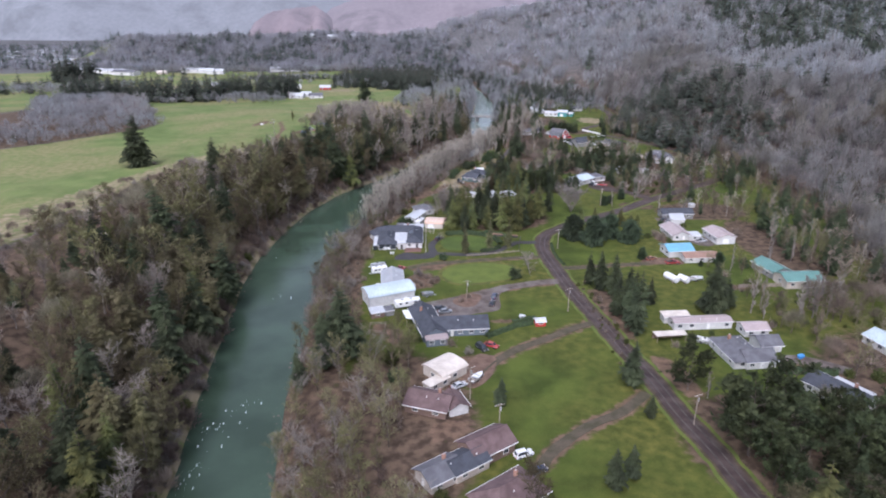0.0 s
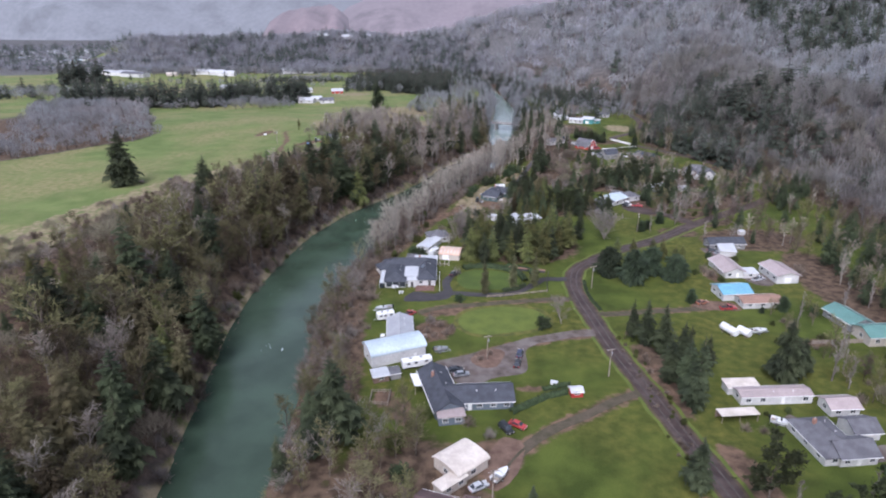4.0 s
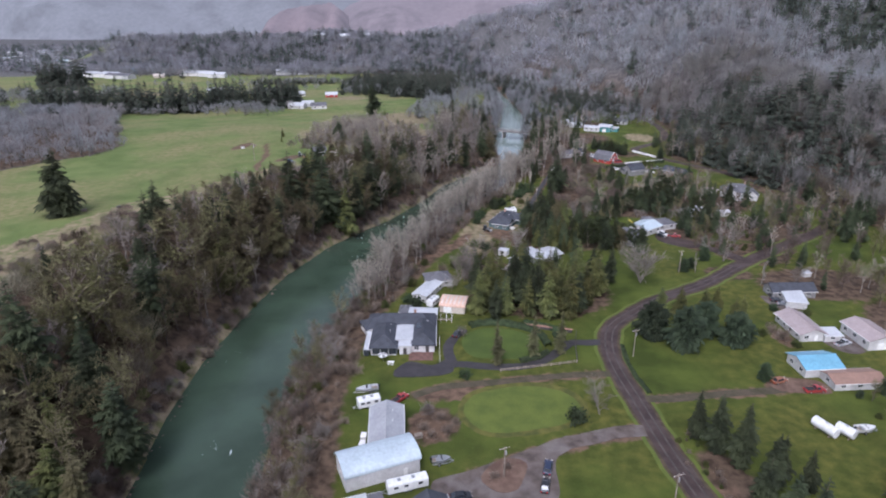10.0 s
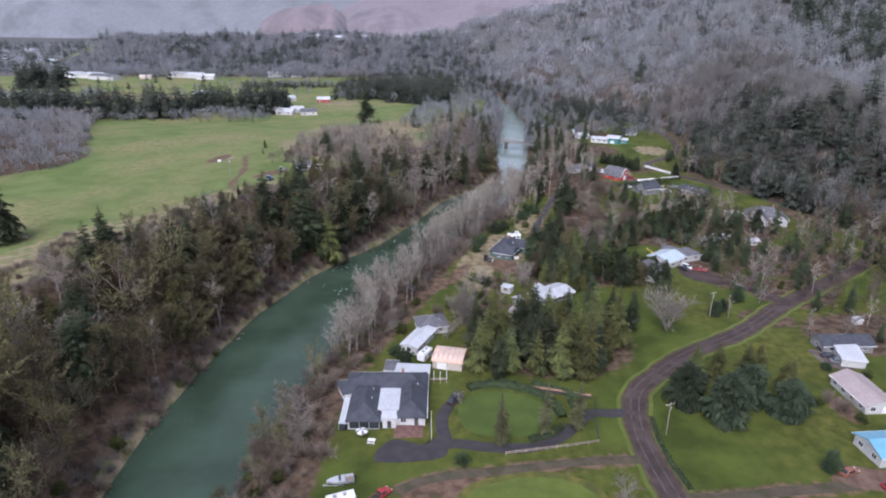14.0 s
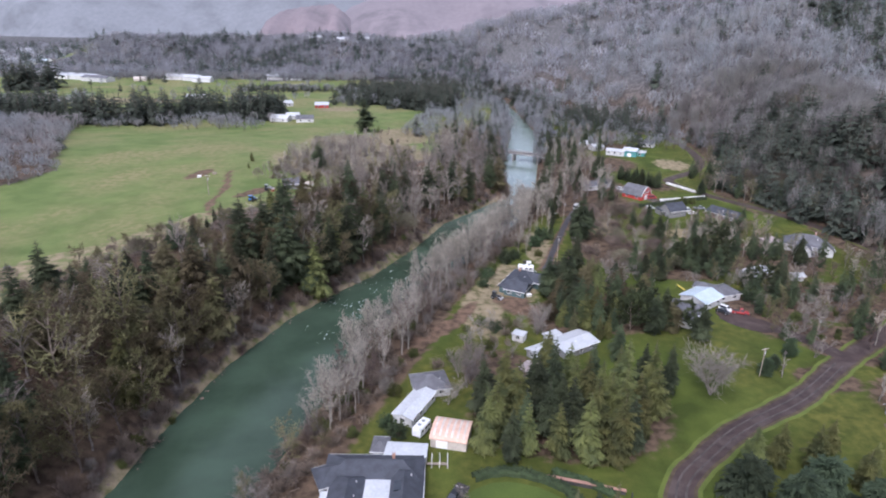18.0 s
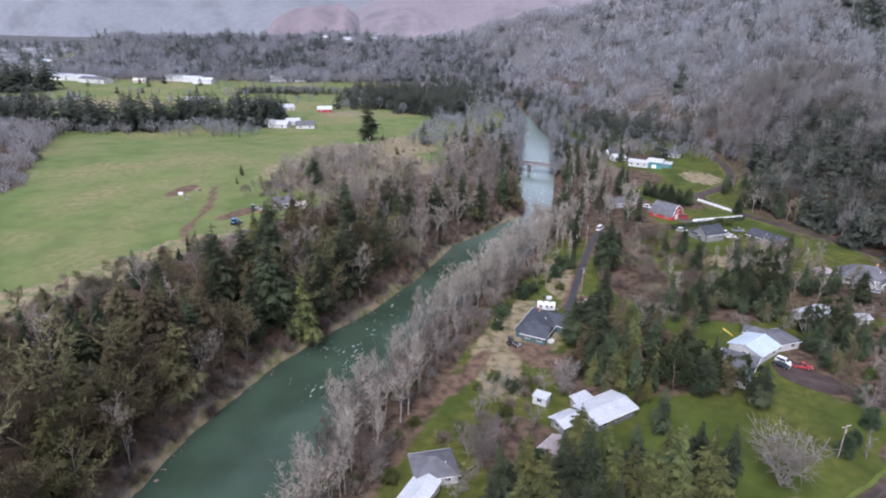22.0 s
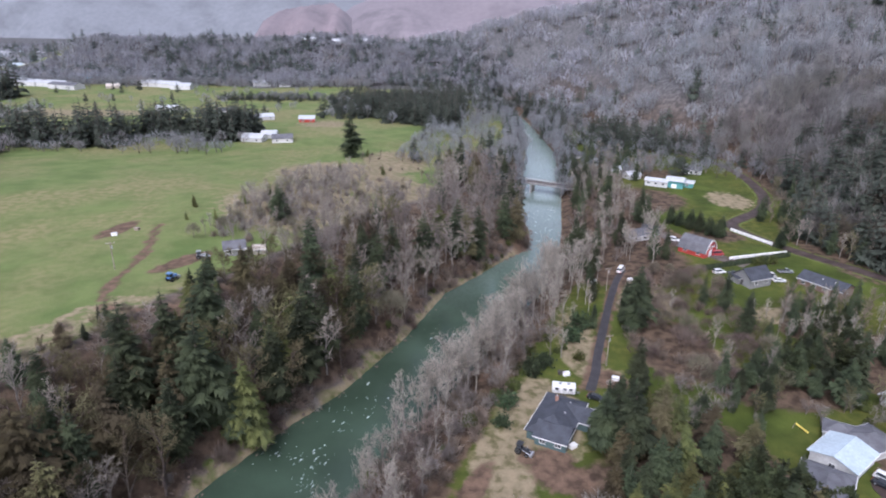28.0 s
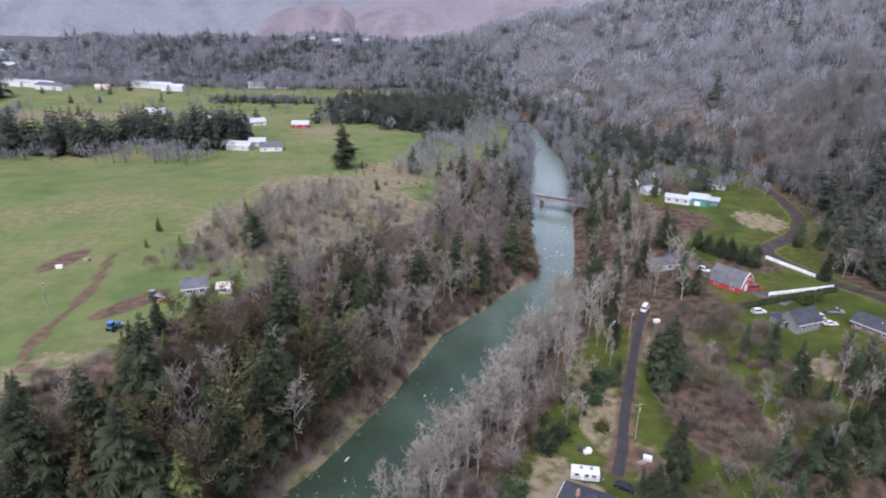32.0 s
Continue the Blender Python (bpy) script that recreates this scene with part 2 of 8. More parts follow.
M = {
    "asphalt": mat("asphalt", (0.06, 0.041, 0.035), 0.75, (0.036, 0.024, 0.021), 0.25, 4.0, 0.2, third=(0.078, 0.058, 0.051), far_scale=0.2),
    "blacktop": mat("blacktop", (0.036, 0.032, 0.033), 0.6, (0.05, 0.045, 0.045), 0.4, 5.0, 0.15),
    "gravel": mat("gravel", (0.135, 0.11, 0.095), 0.95, (0.07, 0.054, 0.046), 0.3, 5.0, 0.4, third=(0.165, 0.143, 0.13), far_scale=0.12),
    "dirt": mat("dirt", (0.16, 0.105, 0.075), 0.95, (0.095, 0.058, 0.042), 0.35, 4.0, 0.5),
    "track": mat("track_earth", (0.088, 0.07, 0.048), 0.95, (0.055, 0.05, 0.028), 0.3, 4.0, 0.4),
    "verge": mat("mossy_verge", (0.09, 0.066, 0.042), 0.95, (0.055, 0.043, 0.024), 0.4, 4.0, 0.5),
    "lawn": mat("lawn", (0.07, 0.1, 0.018), 0.9, (0.05, 0.075, 0.014), 0.12, 3.0, 0.4),
    "moss_lawn": mat("mossy_lawn", (0.1, 0.125, 0.022), 0.9, (0.075, 0.1, 0.018), 0.2, 3.0, 0.4),
    "bark": mat("bark", (0.13, 0.1, 0.08), 0.95, (0.07, 0.055, 0.045), 1.2, 9.0, 0.5, 0.2),
    "pale_bark": mat("pale_bark", (0.27, 0.238, 0.208), 0.95, (0.16, 0.14, 0.12), 1.2, 9.0, 0.4, 0.2),
    "fir": mat("fir_needles", (0.074, 0.088, 0.045), 0.85, (0.034, 0.042, 0.024), 0.2, 5.0, 0.0, 0.3, spec=0.15, thin=0.3),
    "cedar": mat("cedar_foliage", (0.135, 0.137, 0.047), 0.85, (0.062, 0.07, 0.029), 0.3, 5.0, 0.0, 0.35, spec=0.15, thin=0.3),
    "olive": mat("mossy_foliage", (0.135, 0.118, 0.06), 0.9, (0.075, 0.064, 0.038), 0.15, 5.0, 0.0, 0.4, spec=0.1, third=(0.16, 0.135, 0.08), far_scale=0.05, thin=0.35),
    "spruce": mat("spruce_foliage", (0.055, 0.072, 0.04), 0.85, (0.03, 0.042, 0.025), 0.4, 5.0, 0.0, 0.3, spec=0.15, thin=0.2),
    "twig": mat("grey_twigs", (0.35, 0.302, 0.258), 0.95, (0.23, 0.196, 0.168), 0.18, 4.0, 0.0, 0.3, spec=0.1, thin=0.4),
    "mauve": mat("brown_twigs", (0.24, 0.188, 0.158), 0.95, (0.145, 0.11, 0.091), 0.18, 4.0, 0.0, 0.3, spec=0.1, thin=0.4),
    "pale_twig": mat("pale_twigs", (0.3, 0.265, 0.235), 0.95, (0.2, 0.175, 0.155), 0.2, 4.0, 0.0, 0.25, spec=0.1, thin=0.4),
    # distant twigs: paled and greyed, haze put into the colour
    "hazed_twig": mat("hazed_hillside_twigs", (0.375, 0.383, 0.39), 0.95, (0.25, 0.255, 0.26), 0.1, 0.6, 0.0, 0.12, spec=0.1, third=(0.335, 0.33, 0.325), far_scale=0.012, thin=0.5),
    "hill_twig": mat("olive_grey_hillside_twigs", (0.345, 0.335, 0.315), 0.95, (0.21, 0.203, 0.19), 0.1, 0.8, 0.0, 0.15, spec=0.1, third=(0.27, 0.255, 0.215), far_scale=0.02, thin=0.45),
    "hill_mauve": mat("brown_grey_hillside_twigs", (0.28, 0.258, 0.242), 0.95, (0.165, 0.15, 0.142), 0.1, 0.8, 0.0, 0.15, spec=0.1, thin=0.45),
    # far slopes and ridge: brown twigs and firs lightened in place of haze
    "far_brown": mat("hazed_brown_hillside_twigs", (0.335, 0.33, 0.33), 0.95, (0.21, 0.208, 0.21), 0.1, 0.6, 0.0, 0.12, spec=0.1, third=(0.36, 0.328, 0.312), far_scale=0.012, thin=0.5),
    "far_fir": mat("hazed_hillside_fir", (0.105, 0.12, 0.092), 0.9, (0.062, 0.074, 0.058), 0.08, 0.8, 0.0, 0.25, spec=0.1, thin=0.3),
    "hazed_ridge_twig": mat("hazed_ridge_twigs", (0.35, 0.345, 0.365), 0.95, (0.24, 0.238, 0.252), 0.06, 0.5, 0.0, 0.2, spec=0.1, thin=0.45),
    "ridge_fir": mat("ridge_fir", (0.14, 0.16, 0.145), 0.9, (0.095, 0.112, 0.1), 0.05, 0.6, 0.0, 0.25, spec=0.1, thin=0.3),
    "yew": mat("dark_evergreen", (0.06, 0.07, 0.03), 0.85, (0.032, 0.04, 0.02), 0.3, 5.0, 0.0, 0.3, spec=0.15, thin=0.25),
    "moss_twig": mat("mossy_twigs", (0.235, 0.208, 0.15), 0.95, (0.14, 0.122, 0.09), 0.15, 4.0, 0.0, 0.35, spec=0.1, thin=0.4),
    "soft_needles": mat("thin_needles", (0.15, 0.145, 0.075), 0.9, (0.085, 0.084, 0.045), 0.4, 5.0, 0.0, 0.2, spec=0.1, thin=0.4),
    "yellow_moss": mat("yellow_moss", (0.115, 0.108, 0.024), 0.95, (0.06, 0.066, 0.016), 0.3, 4.0, 0.4),
    "wheel_track": mat("worn_wheel_track", (0.085, 0.07, 0.062), 0.65, (0.046, 0.037, 0.033), 0.35, 5.0, 0.2),
    "shrub": mat("shrub_leaves", (0.1, 0.11, 0.034), 0.9, (0.055, 0.066, 0.024), 0.4, 5.0, 0.0, 0.3, spec=0.15, thin=0.25),
    "hedge": mat("hedge_leaves", (0.045, 0.062, 0.026), 0.9, (0.025, 0.038, 0.017), 0.8, 6.0, 0.4, 0.3),
    "rock": mat("river_rock", (0.22, 0.165, 0.125), 0.85, (0.11, 0.083, 0.065), 0.5, 5.0, 0.5, 0.3),
    "foam": mat("white_water", (0.75, 0.8, 0.8), 0.6, (0.5, 0.58, 0.57), 0.8, 5.0, 0.5),
    "roof_dark": mat("dark_shingles", (0.062, 0.066, 0.078), 0.8, (0.044, 0.047, 0.056), 0.5, 5.0, 0.4),
    "roof_grey": mat("grey_shingles", (0.135, 0.132, 0.142), 0.8, (0.095, 0.093, 0.1), 0.45, 5.0, 0.4),
    "roof_brown": mat("brown_shingles", (0.145, 0.098, 0.092), 0.85, (0.095, 0.062, 0.06), 0.45, 5.0, 0.4),
    "roof_pink": ribbed("pinkish_metal_roof", (0.36, 0.295, 0.28), 0.5, 0.4),
    "roof_white": ribbed("white_metal_roof", (0.48, 0.49, 0.5), 0.4, 0.4),
    "roof_zinc": ribbed("zinc_sheet_roof", (0.34, 0.345, 0.355), 0.45, 0.6),
    "roof_ice": ribbed("pale_blue_metal_roof", (0.44, 0.51, 0.54), 0.4, 0.4),
    "roof_blue": ribbed("blue_metal_roof", (0.16, 0.36, 0.47), 0.4, 0.4),
    "roof_rust": ribbed("rust_metal_roof", (0.27, 0.165, 0.12), 0.6, 0.4),
    "roof_teal": ribbed("teal_metal_roof", (0.11, 0.22, 0.19), 0.45, 0.4),
    "roof_beige": mat("beige_roof_sheet", (0.6, 0.54, 0.47), 0.7, (0.47, 0.41, 0.35), 0.4, 4.0, 0.2),
    "roof_peach": ribbed("peach_striped_roof", (0.6, 0.4, 0.3), 0.55, 0.5),
    "wall_white": ribbed("white_siding", (0.56, 0.55, 0.53), 0.7, 0.25, axis=2),
    "wall_beige": ribbed("beige_siding", (0.5, 0.44, 0.37), 0.75, 0.25, axis=2),
    "wall_grey": ribbed("grey_siding", (0.24, 0.235, 0.23), 0.8, 0.25, axis=2),
    "wall_slate": ribbed("slate_blue_siding", (0.12, 0.145, 0.17), 0.75, 0.25, axis=2),
    "wall_green": ribbed("dark_green_siding", (0.075, 0.12, 0.12), 0.75, 0.25, axis=2),
    "wall_brown": ribbed("brown_siding", (0.19, 0.125, 0.095), 0.8, 0.25, axis=2),
    "wall_red": ribbed("barn_red_siding", (0.42, 0.045, 0.035), 0.75, 0.25, axis=2),
    "wall_teal": ribbed("teal_siding", (0.08, 0.26, 0.25), 0.7, 0.25, axis=2),
    "trim": mat("white_trim", (0.78, 0.77, 0.74), 0.6, (0.68, 0.67, 0.64), 0.8, 5.0, 0.1),
    "dark_trim": mat("dark_trim", (0.07, 0.065, 0.06), 0.6, (0.045, 0.04, 0.04), 0.8, 5.0, 0.1),
    "wood": mat("weathered_wood", (0.3, 0.25, 0.2), 0.85, (0.19, 0.155, 0.125), 0.8, 7.0, 0.4),
    "deck": mat("brown_deck_boards", (0.17, 0.095, 0.075), 0.8, (0.11, 0.06, 0.05), 0.8, 7.0, 0.4),
    "brick": mat("brick_coping", (0.38, 0.22, 0.16), 0.85, (0.28, 0.16, 0.12), 0.8, 5.0, 0.4),
    "concrete": mat("concrete", (0.42, 0.4, 0.37), 0.85, (0.3, 0.285, 0.265), 0.4, 4.0, 0.3),
    "steel": mat("galvanised_steel", (0.55, 0.56, 0.57), 0.4, (0.42, 0.43, 0.44), 0.8, 5.0, 0.1, metal=0.7),
    "rubber": mat("tyre_rubber", (0.025, 0.025, 0.025), 0.8, (0.04, 0.038, 0.036), 2.0, 8.0, 0.2),
    "glass": mat("dark_glass", (0.03, 0.035, 0.042), 0.08, (0.045, 0.05, 0.058), 0.5, 2.0, 0.0, spec=0.6),
    "tarp": mat("blue_tarp", (0.08, 0.3, 0.62), 0.5, (0.06, 0.22, 0.5), 0.9, 5.0, 0.4),
    "yellow": mat("yellow_plastic", (0.75, 0.6, 0.12), 0.5, (0.62, 0.48, 0.1), 0.9, 5.0, 0.1),
    "lamp": mat("lamp_lens", (0.7, 0.66, 0.6), 0.2, (0.6, 0.56, 0.5), 2.0, 8.0, 0.0),
    "tail": mat("tail_lens", (0.4, 0.02, 0.02), 0.25, (0.3, 0.015, 0.015), 2.0, 8.0, 0.0),
}
for key, rgb in {"white": (0.72, 0.72, 0.7), "black": (0.02, 0.021, 0.024), "grey": (0.22, 0.23, 0.24), "red": (0.34, 0.04, 0.04), "rust": (0.27, 0.11, 0.06),
                 "blue": (0.06, 0.18, 0.42), "navy": (0.025, 0.035, 0.07), "silver": (0.45, 0.46, 0.47)}.items():
    M["paint_" + key] = mat(key + "_paint", rgb, 0.3, tuple(v * 0.85 for v in rgb), 0.8, 4.0, 0.0, spec=0.5)


def ground_material():
    """One sheet of ground: lawn, with forest floor, pasture and bare bank laid in by the cover of each place."""
    m = bpy.data.materials.new("valley_ground")
    m.use_nodes = True
    n, l = m.node_tree.nodes, m.node_tree.links
    b = n["Principled BSDF"]
    b.inputs["Roughness"].default_value, b.inputs["Specular IOR Level"].default_value = 0.95, 0.15
    geo = n.new("ShaderNodeNewGeometry")
    cover = n.new("ShaderNodeAttribute")
    cover.attribute_name = "cover"
    split = n.new("ShaderNodeSeparateColor")
    l.new(cover.outputs["Color"], split.inputs[0])

    def noise_of(scale, detail=5.0):
        t = n.new("ShaderNodeTexNoise")
        t.inputs["Scale"].default_value, t.inputs["Detail"].default_value = scale, detail
        l.new(geo.outputs["Position"], t.inputs["Vector"])
        return t.outputs["Fac"]

    def two(fac, a, c, lo=0.38, hi=0.62):
        r = n.new("ShaderNodeValToRGB")
        r.color_ramp.elements[0].color, r.color_ramp.elements[0].position = (*a, 1), lo
        r.color_ramp.elements[1].color, r.color_ramp.elements[1].position = (*c, 1), hi
        l.new(fac, r.inputs["Fac"])
        return r.outputs["Color"]

    def blend(fac, a, c):
        x = n.new("ShaderNodeMix")
        x.data_type = "RGBA"
        l.new(fac, x.inputs["Factor"])
        l.new(a, x.inputs["A"])
        l.new(c, x.inputs["B"])
        return x.outputs["Result"]

    mottle, patch, fine, wide = noise_of(0.09), noise_of(0.35), noise_of(2.5), noise_of(0.025)

    def edge(weight):
        """The weight with a ragged border."""
        add = n.new("ShaderNodeMath")
        add.operation = "ADD"
        l.new(weight, add.inputs[0])
        l.new(patch, add.inputs[1])
        r = n.new("ShaderNodeMapRange")
        r.inputs[1].default_value, r.inputs[2].default_value = 0.86, 1.14
        l.new(add.outputs[0], r.inputs[0])
        return r.outputs[0]

    spread = n.new("ShaderNodeMapRange")
    spread.inputs[1].default_value, spread.inputs[2].default_value = 0.4, 0.62
    l.new(wide, spread.inputs[0])
    wide = spread.outputs[0]
    lawn = blend(wide, two(mottle, (0.039, 0.054, 0.01), (0.076, 0.098, 0.018)), two(patch, (0.05, 0.06, 0.012), (0.117, 0.114, 0.025), 0.36, 0.7))
    pasture = blend(wide, two(mottle, (0.094, 0.13, 0.038), (0.138, 0.17, 0.056)), two(patch, (0.14, 0.148, 0.054), (0.21, 0.188, 0.09)))
    # litter of the far hills, greyed and lightened to put haze into it
    hazed_litter = two(patch, (0.07, 0.068, 0.068), (0.135, 0.13, 0.128))
    litter = two(patch, (0.05, 0.034, 0.023), (0.125, 0.087, 0.058))
    bare = two(patch, (0.165, 0.133, 0.078), (0.255, 0.205, 0.128))
    colour = blend(edge(split.outputs[1]), lawn, pasture)
    litter = blend(split.outputs[1], litter, hazed_litter)
    colour = blend(edge(split.outputs[2]), colour, bare)
    colour = blend(edge(split.outputs[0]), colour, litter)
    colour = blend(edge(cover.outputs["Alpha"]), colour, two(patch, (0.075, 0.05, 0.034), (0.16, 0.105, 0.07)))
    hsv = n.new("ShaderNodeHueSaturation")
    grain = n.new("ShaderNodeMapRange")
    grain.inputs[3].default_value, grain.inputs[4].default_value = 0.75, 1.25
    l.new(fine, grain.inputs[0])
    l.new(grain.outputs[0], hsv.inputs["Value"])
    l.new(colour, hsv.inputs["Color"])
    l.new(hsv.outputs[0], b.inputs["Base Color"])
    relief = n.new("ShaderNodeBump")
    relief.inputs["Strength"].default_value, relief.inputs["Distance"].default_value = 0.5, 0.25
    l.new(fine, relief.inputs["Height"])
    l.new(relief.outputs[0], b.inputs["Normal"])
    return m


def water_material():
    m = bpy.data.materials.new("river_water")
    m.use_nodes = True
    n, l = m.node_tree.nodes, m.node_tree.links
    b = n["Principled BSDF"]
    b.inputs["Roughness"].default_value, b.inputs["IOR"].default_value = 0.14, 1.33
    geo = n.new("ShaderNodeNewGeometry")
    big, small = n.new("ShaderNodeTexNoise"), n.new("ShaderNodeTexNoise")
    big.inputs["Scale"].default_value, big.inputs["Detail"].default_value = 0.06, 4.0
    small.inputs["Scale"].default_value, small.inputs["Detail"].default_value = 0.9, 5.0
    for t in (big, small):
        l.new(geo.outputs["Position"], t.inputs["Vector"])
    ramp = n.new("ShaderNodeValToRGB")
    ramp.color_ramp.elements[0].color, ramp.color_ramp.elements[0].position = (0.034, 0.053, 0.034, 1), 0.35
    ramp.color_ramp.elements[1].color, ramp.color_ramp.elements[1].position = (0.052, 0.08, 0.053, 1), 0.65
    l.new(big.outputs["Fac"], ramp.inputs["Fac"])
    # shallow, broken water upstream of the bend, with sky sheen painted in as pale colour
    where, up, churn_sheen = n.new("ShaderNodeSeparateXYZ"), n.new("ShaderNodeMapRange"), n.new("ShaderNodeMath")
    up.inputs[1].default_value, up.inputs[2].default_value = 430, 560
    churn_sheen.operation = "MULTIPLY"
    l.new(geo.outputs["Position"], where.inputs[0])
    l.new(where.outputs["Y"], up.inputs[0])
    l.new(up.outputs[0], churn_sheen.inputs[0])
    l.new(small.outputs["Fac"], churn_sheen.inputs[1])
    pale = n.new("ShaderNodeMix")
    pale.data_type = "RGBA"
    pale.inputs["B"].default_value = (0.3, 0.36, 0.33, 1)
    l.new(churn_sheen.outputs[0], pale.inputs["Factor"])
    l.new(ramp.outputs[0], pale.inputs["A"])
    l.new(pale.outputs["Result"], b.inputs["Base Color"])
    relief = n.new("ShaderNodeBump")
    relief.inputs["Strength"].default_value, relief.inputs["Distance"].default_value = 0.25, 0.2
    l.new(small.outputs["Fac"], relief.inputs["Height"])
    l.new(relief.outputs[0], b.inputs["Normal"])
    return m


M["ground"], M["water"] = ground_material(), water_material()

# ---------------------------------------------------------------- mesh helpers


def mesh_of(name, verts, faces, *mats, smooth=False):
    """A mesh from vertices and faces of any size."""
    me = bpy.data.meshes.new(name)
    me.from_pydata([tuple(v) for v in verts], [], [tuple(f) for f in faces])
    for x in mats:
        me.materials.append(x)
    if smooth:
        me.polygons.foreach_set("use_smooth", [True] * len(me.polygons))
    me.update()
    return me


def tri_mesh(name, verts, tris, *mats, slots=None, smooth=False, normals=None):
    """A mesh from large arrays of vertices and triangles."""
    verts, tris = np.asarray(verts, np.float32), np.asarray(tris, np.int32)
    me = bpy.data.meshes.new(name)
    me.vertices.add(len(verts))
    me.vertices.foreach_set("co", verts.ravel())
    me.loops.add(3 * len(tris))
    me.loops.foreach_set("vertex_index", tris.ravel())
    me.polygons.add(len(tris))
    me.polygons.foreach_set("loop_start", np.arange(0, 3 * len(tris), 3, dtype=np.int32))
    if slots is not None:
        me.polygons.foreach_set("material_index", np.asarray(slots, np.int32))
    me.polygons.foreach_set("use_smooth", np.full(len(tris), smooth))
    for x in mats:
        me.materials.append(x)
    if normals is not None:
        # soft shading over a whole crown
        a = me.attributes.new("custom_normal", "FLOAT_VECTOR", "POINT")
        a.data.foreach_set("vector", np.asarray(normals, np.float32).ravel())
    me.update(calc_edges=True)
    return me


def part(name, me, parent, label="", at=None):
    ob = new(name, me)
    ob.parent = parent
    if at is not None:
        ob.matrix_basis = at
    return tagged(ob, label)


def empty(name, m, label, category, group="", kind=""):
    ob = new(name)
    ob.empty_display_size = 0.3
    ob.matrix_basis = m
    return tagged(ob, label, category, group, kind)


class Shape:
    """Vertices and faces gathered from simple solids."""

    def __init__(self):
        self.v, self.f = [], []

    def add(self, verts, faces):
        k = len(self.v)
        self.v += [tuple(p) for p in verts]
        self.f += [tuple(k + i for i in f) for f in faces]
        return self

    def box(self, x0, y0, z0, x1, y1, z1):
        return self.add([(x0, y0, z0), (x1, y0, z0), (x1, y1, z0), (x0, y1, z0), (x0, y0, z1), (x1, y0, z1), (x1, y1, z1), (x0, y1, z1)],
                        [(0, 3, 2, 1), (4, 5, 6, 7), (0, 1, 5, 4), (1, 2, 6, 5), (2, 3, 7, 6), (3, 0, 4, 7)])

    def tube(self, a, b, r0, r1=None, n=6, cap=True):
        a, b, r1 = Vector(a), Vector(b), r0 if r1 is None else r1
        q = (b - a).to_track_quat("Z", "Y")
        ring = [q @ Vector((math.cos(i * math.tau / n), math.sin(i * math.tau / n), 0)) for i in range(n)]
        faces = [(i, (i + 1) % n, n + (i + 1) % n, n + i) for i in range(n)]
        if cap:
            faces += [tuple(reversed(range(n))), tuple(range(n, 2 * n))]
        return self.add([a + r * r0 for r in ring] + [b + r * r1 for r in ring], faces)

    def prism(self, profile, x0, x1):
        """A profile of (y, z), counter-clockwise seen from +x, drawn out from x0 to x1."""
        n = len(profile)
        faces = [(i, (i + 1) % n, n + (i + 1) % n, n + i) for i in range(n)]
        faces += [tuple(reversed(range(n))), tuple(range(n, 2 * n))]
        return self.add([(x0, y, z) for y, z in profile] + [(x1, y, z) for y, z in profile], faces)

    def mesh(self, name, *mats, smooth=False, bevel=0.0):
        if not bevel:
            return mesh_of(name, self.v, self.f, *mats, smooth=smooth)
        bm = bmesh.new()
        vs = [bm.verts.new(p) for p in self.v]
        for f in self.f:
            bm.faces.new([vs[i] for i in f])
        bmesh.ops.recalc_face_normals(bm, faces=bm.faces)
        bmesh.ops.bevel(bm, geom=list(bm.edges), offset=bevel, segments=2, profile=0.5, affect="EDGES", clamp_overlap=True)
        me = bpy.data.meshes.new(name)
        bm.to_mesh(me)
        bm.free()
        for x in mats:
            me.materials.append(x)
        if smooth:
            me.polygons.foreach_set("use_smooth", [True] * len(me.polygons))
        return me


# ---------------------------------------------------------------- the lie of the land

BANK_Y = np.array([-300, 60, 115, 150, 188, 230, 256, 288, 320, 352, 371, 390, 420, 455, 475, 490, 502, 515, 530, 550, 600, 640, 700, 810, 900, 1000, 1100.0])
BANK_L = np.array([-52, -54, -57, -62, -66, -70, -70, -66, -60, -48, -37, -23.5, -9, 4, 19, 29, 40, 42, 43, 40, 46, 52, 60, 63, 58, 45, 20.0])
BANK_R = np.array([-30, -33, -36, -40, -40, -43, -41, -34, -25, -15, -5, 4, 20, 37, 46, 49, 51.5, 54, 57, 60, 68, 73, 79, 75, 67, 53, 26.0])
EDGE_Y = np.array([-300, 180, 230, 286, 312, 343, 356, 390, 402, 420, 450, 480, 520, 560, 620, 700])
EDGE_X = np.array([-190, -172, -160, -142, -131, -118, -103, -84, -76, -66, -52, -38, -12, -6, 0, 10])
FOOT_Y = np.array([-300, 120, 200, 300, 380, 450, 500, 560, 640, 700, 770, 900, 1000, 1120, 1300])
FOOT_X = np.array([185, 172, 172, 205, 205, 176, 160, 188, 196, 168, 122, 80, 64, 20, -60])
GROVE_Y = np.array([360, 374, 392, 417, 432, 455, 485, 545, 600, 625])
GROVE_X = np.array([-262, -236, -218, -200, -185, -182, -197, -228, -256, -262])
WATER = -4.5


def smooth_step(a, b, v):
    t = np.clip((v - a) / (b - a), 0, 1)
    return t * t * (3 - 2 * t)


def lumps(x, y, size):
    """Soft unevenness between -1 and 1."""
    u, v = x / size, y / size
    return (np.sin(u * 1.7 + 1.3 * np.sin(v * 1.1)) * np.cos(v * 1.9 + 0.7 * np.sin(u * 0.9)) + 0.5 * np.sin(u * 3.9 + v * 2.3) * np.cos(v * 4.3 - u * 1.7)) / 1.5


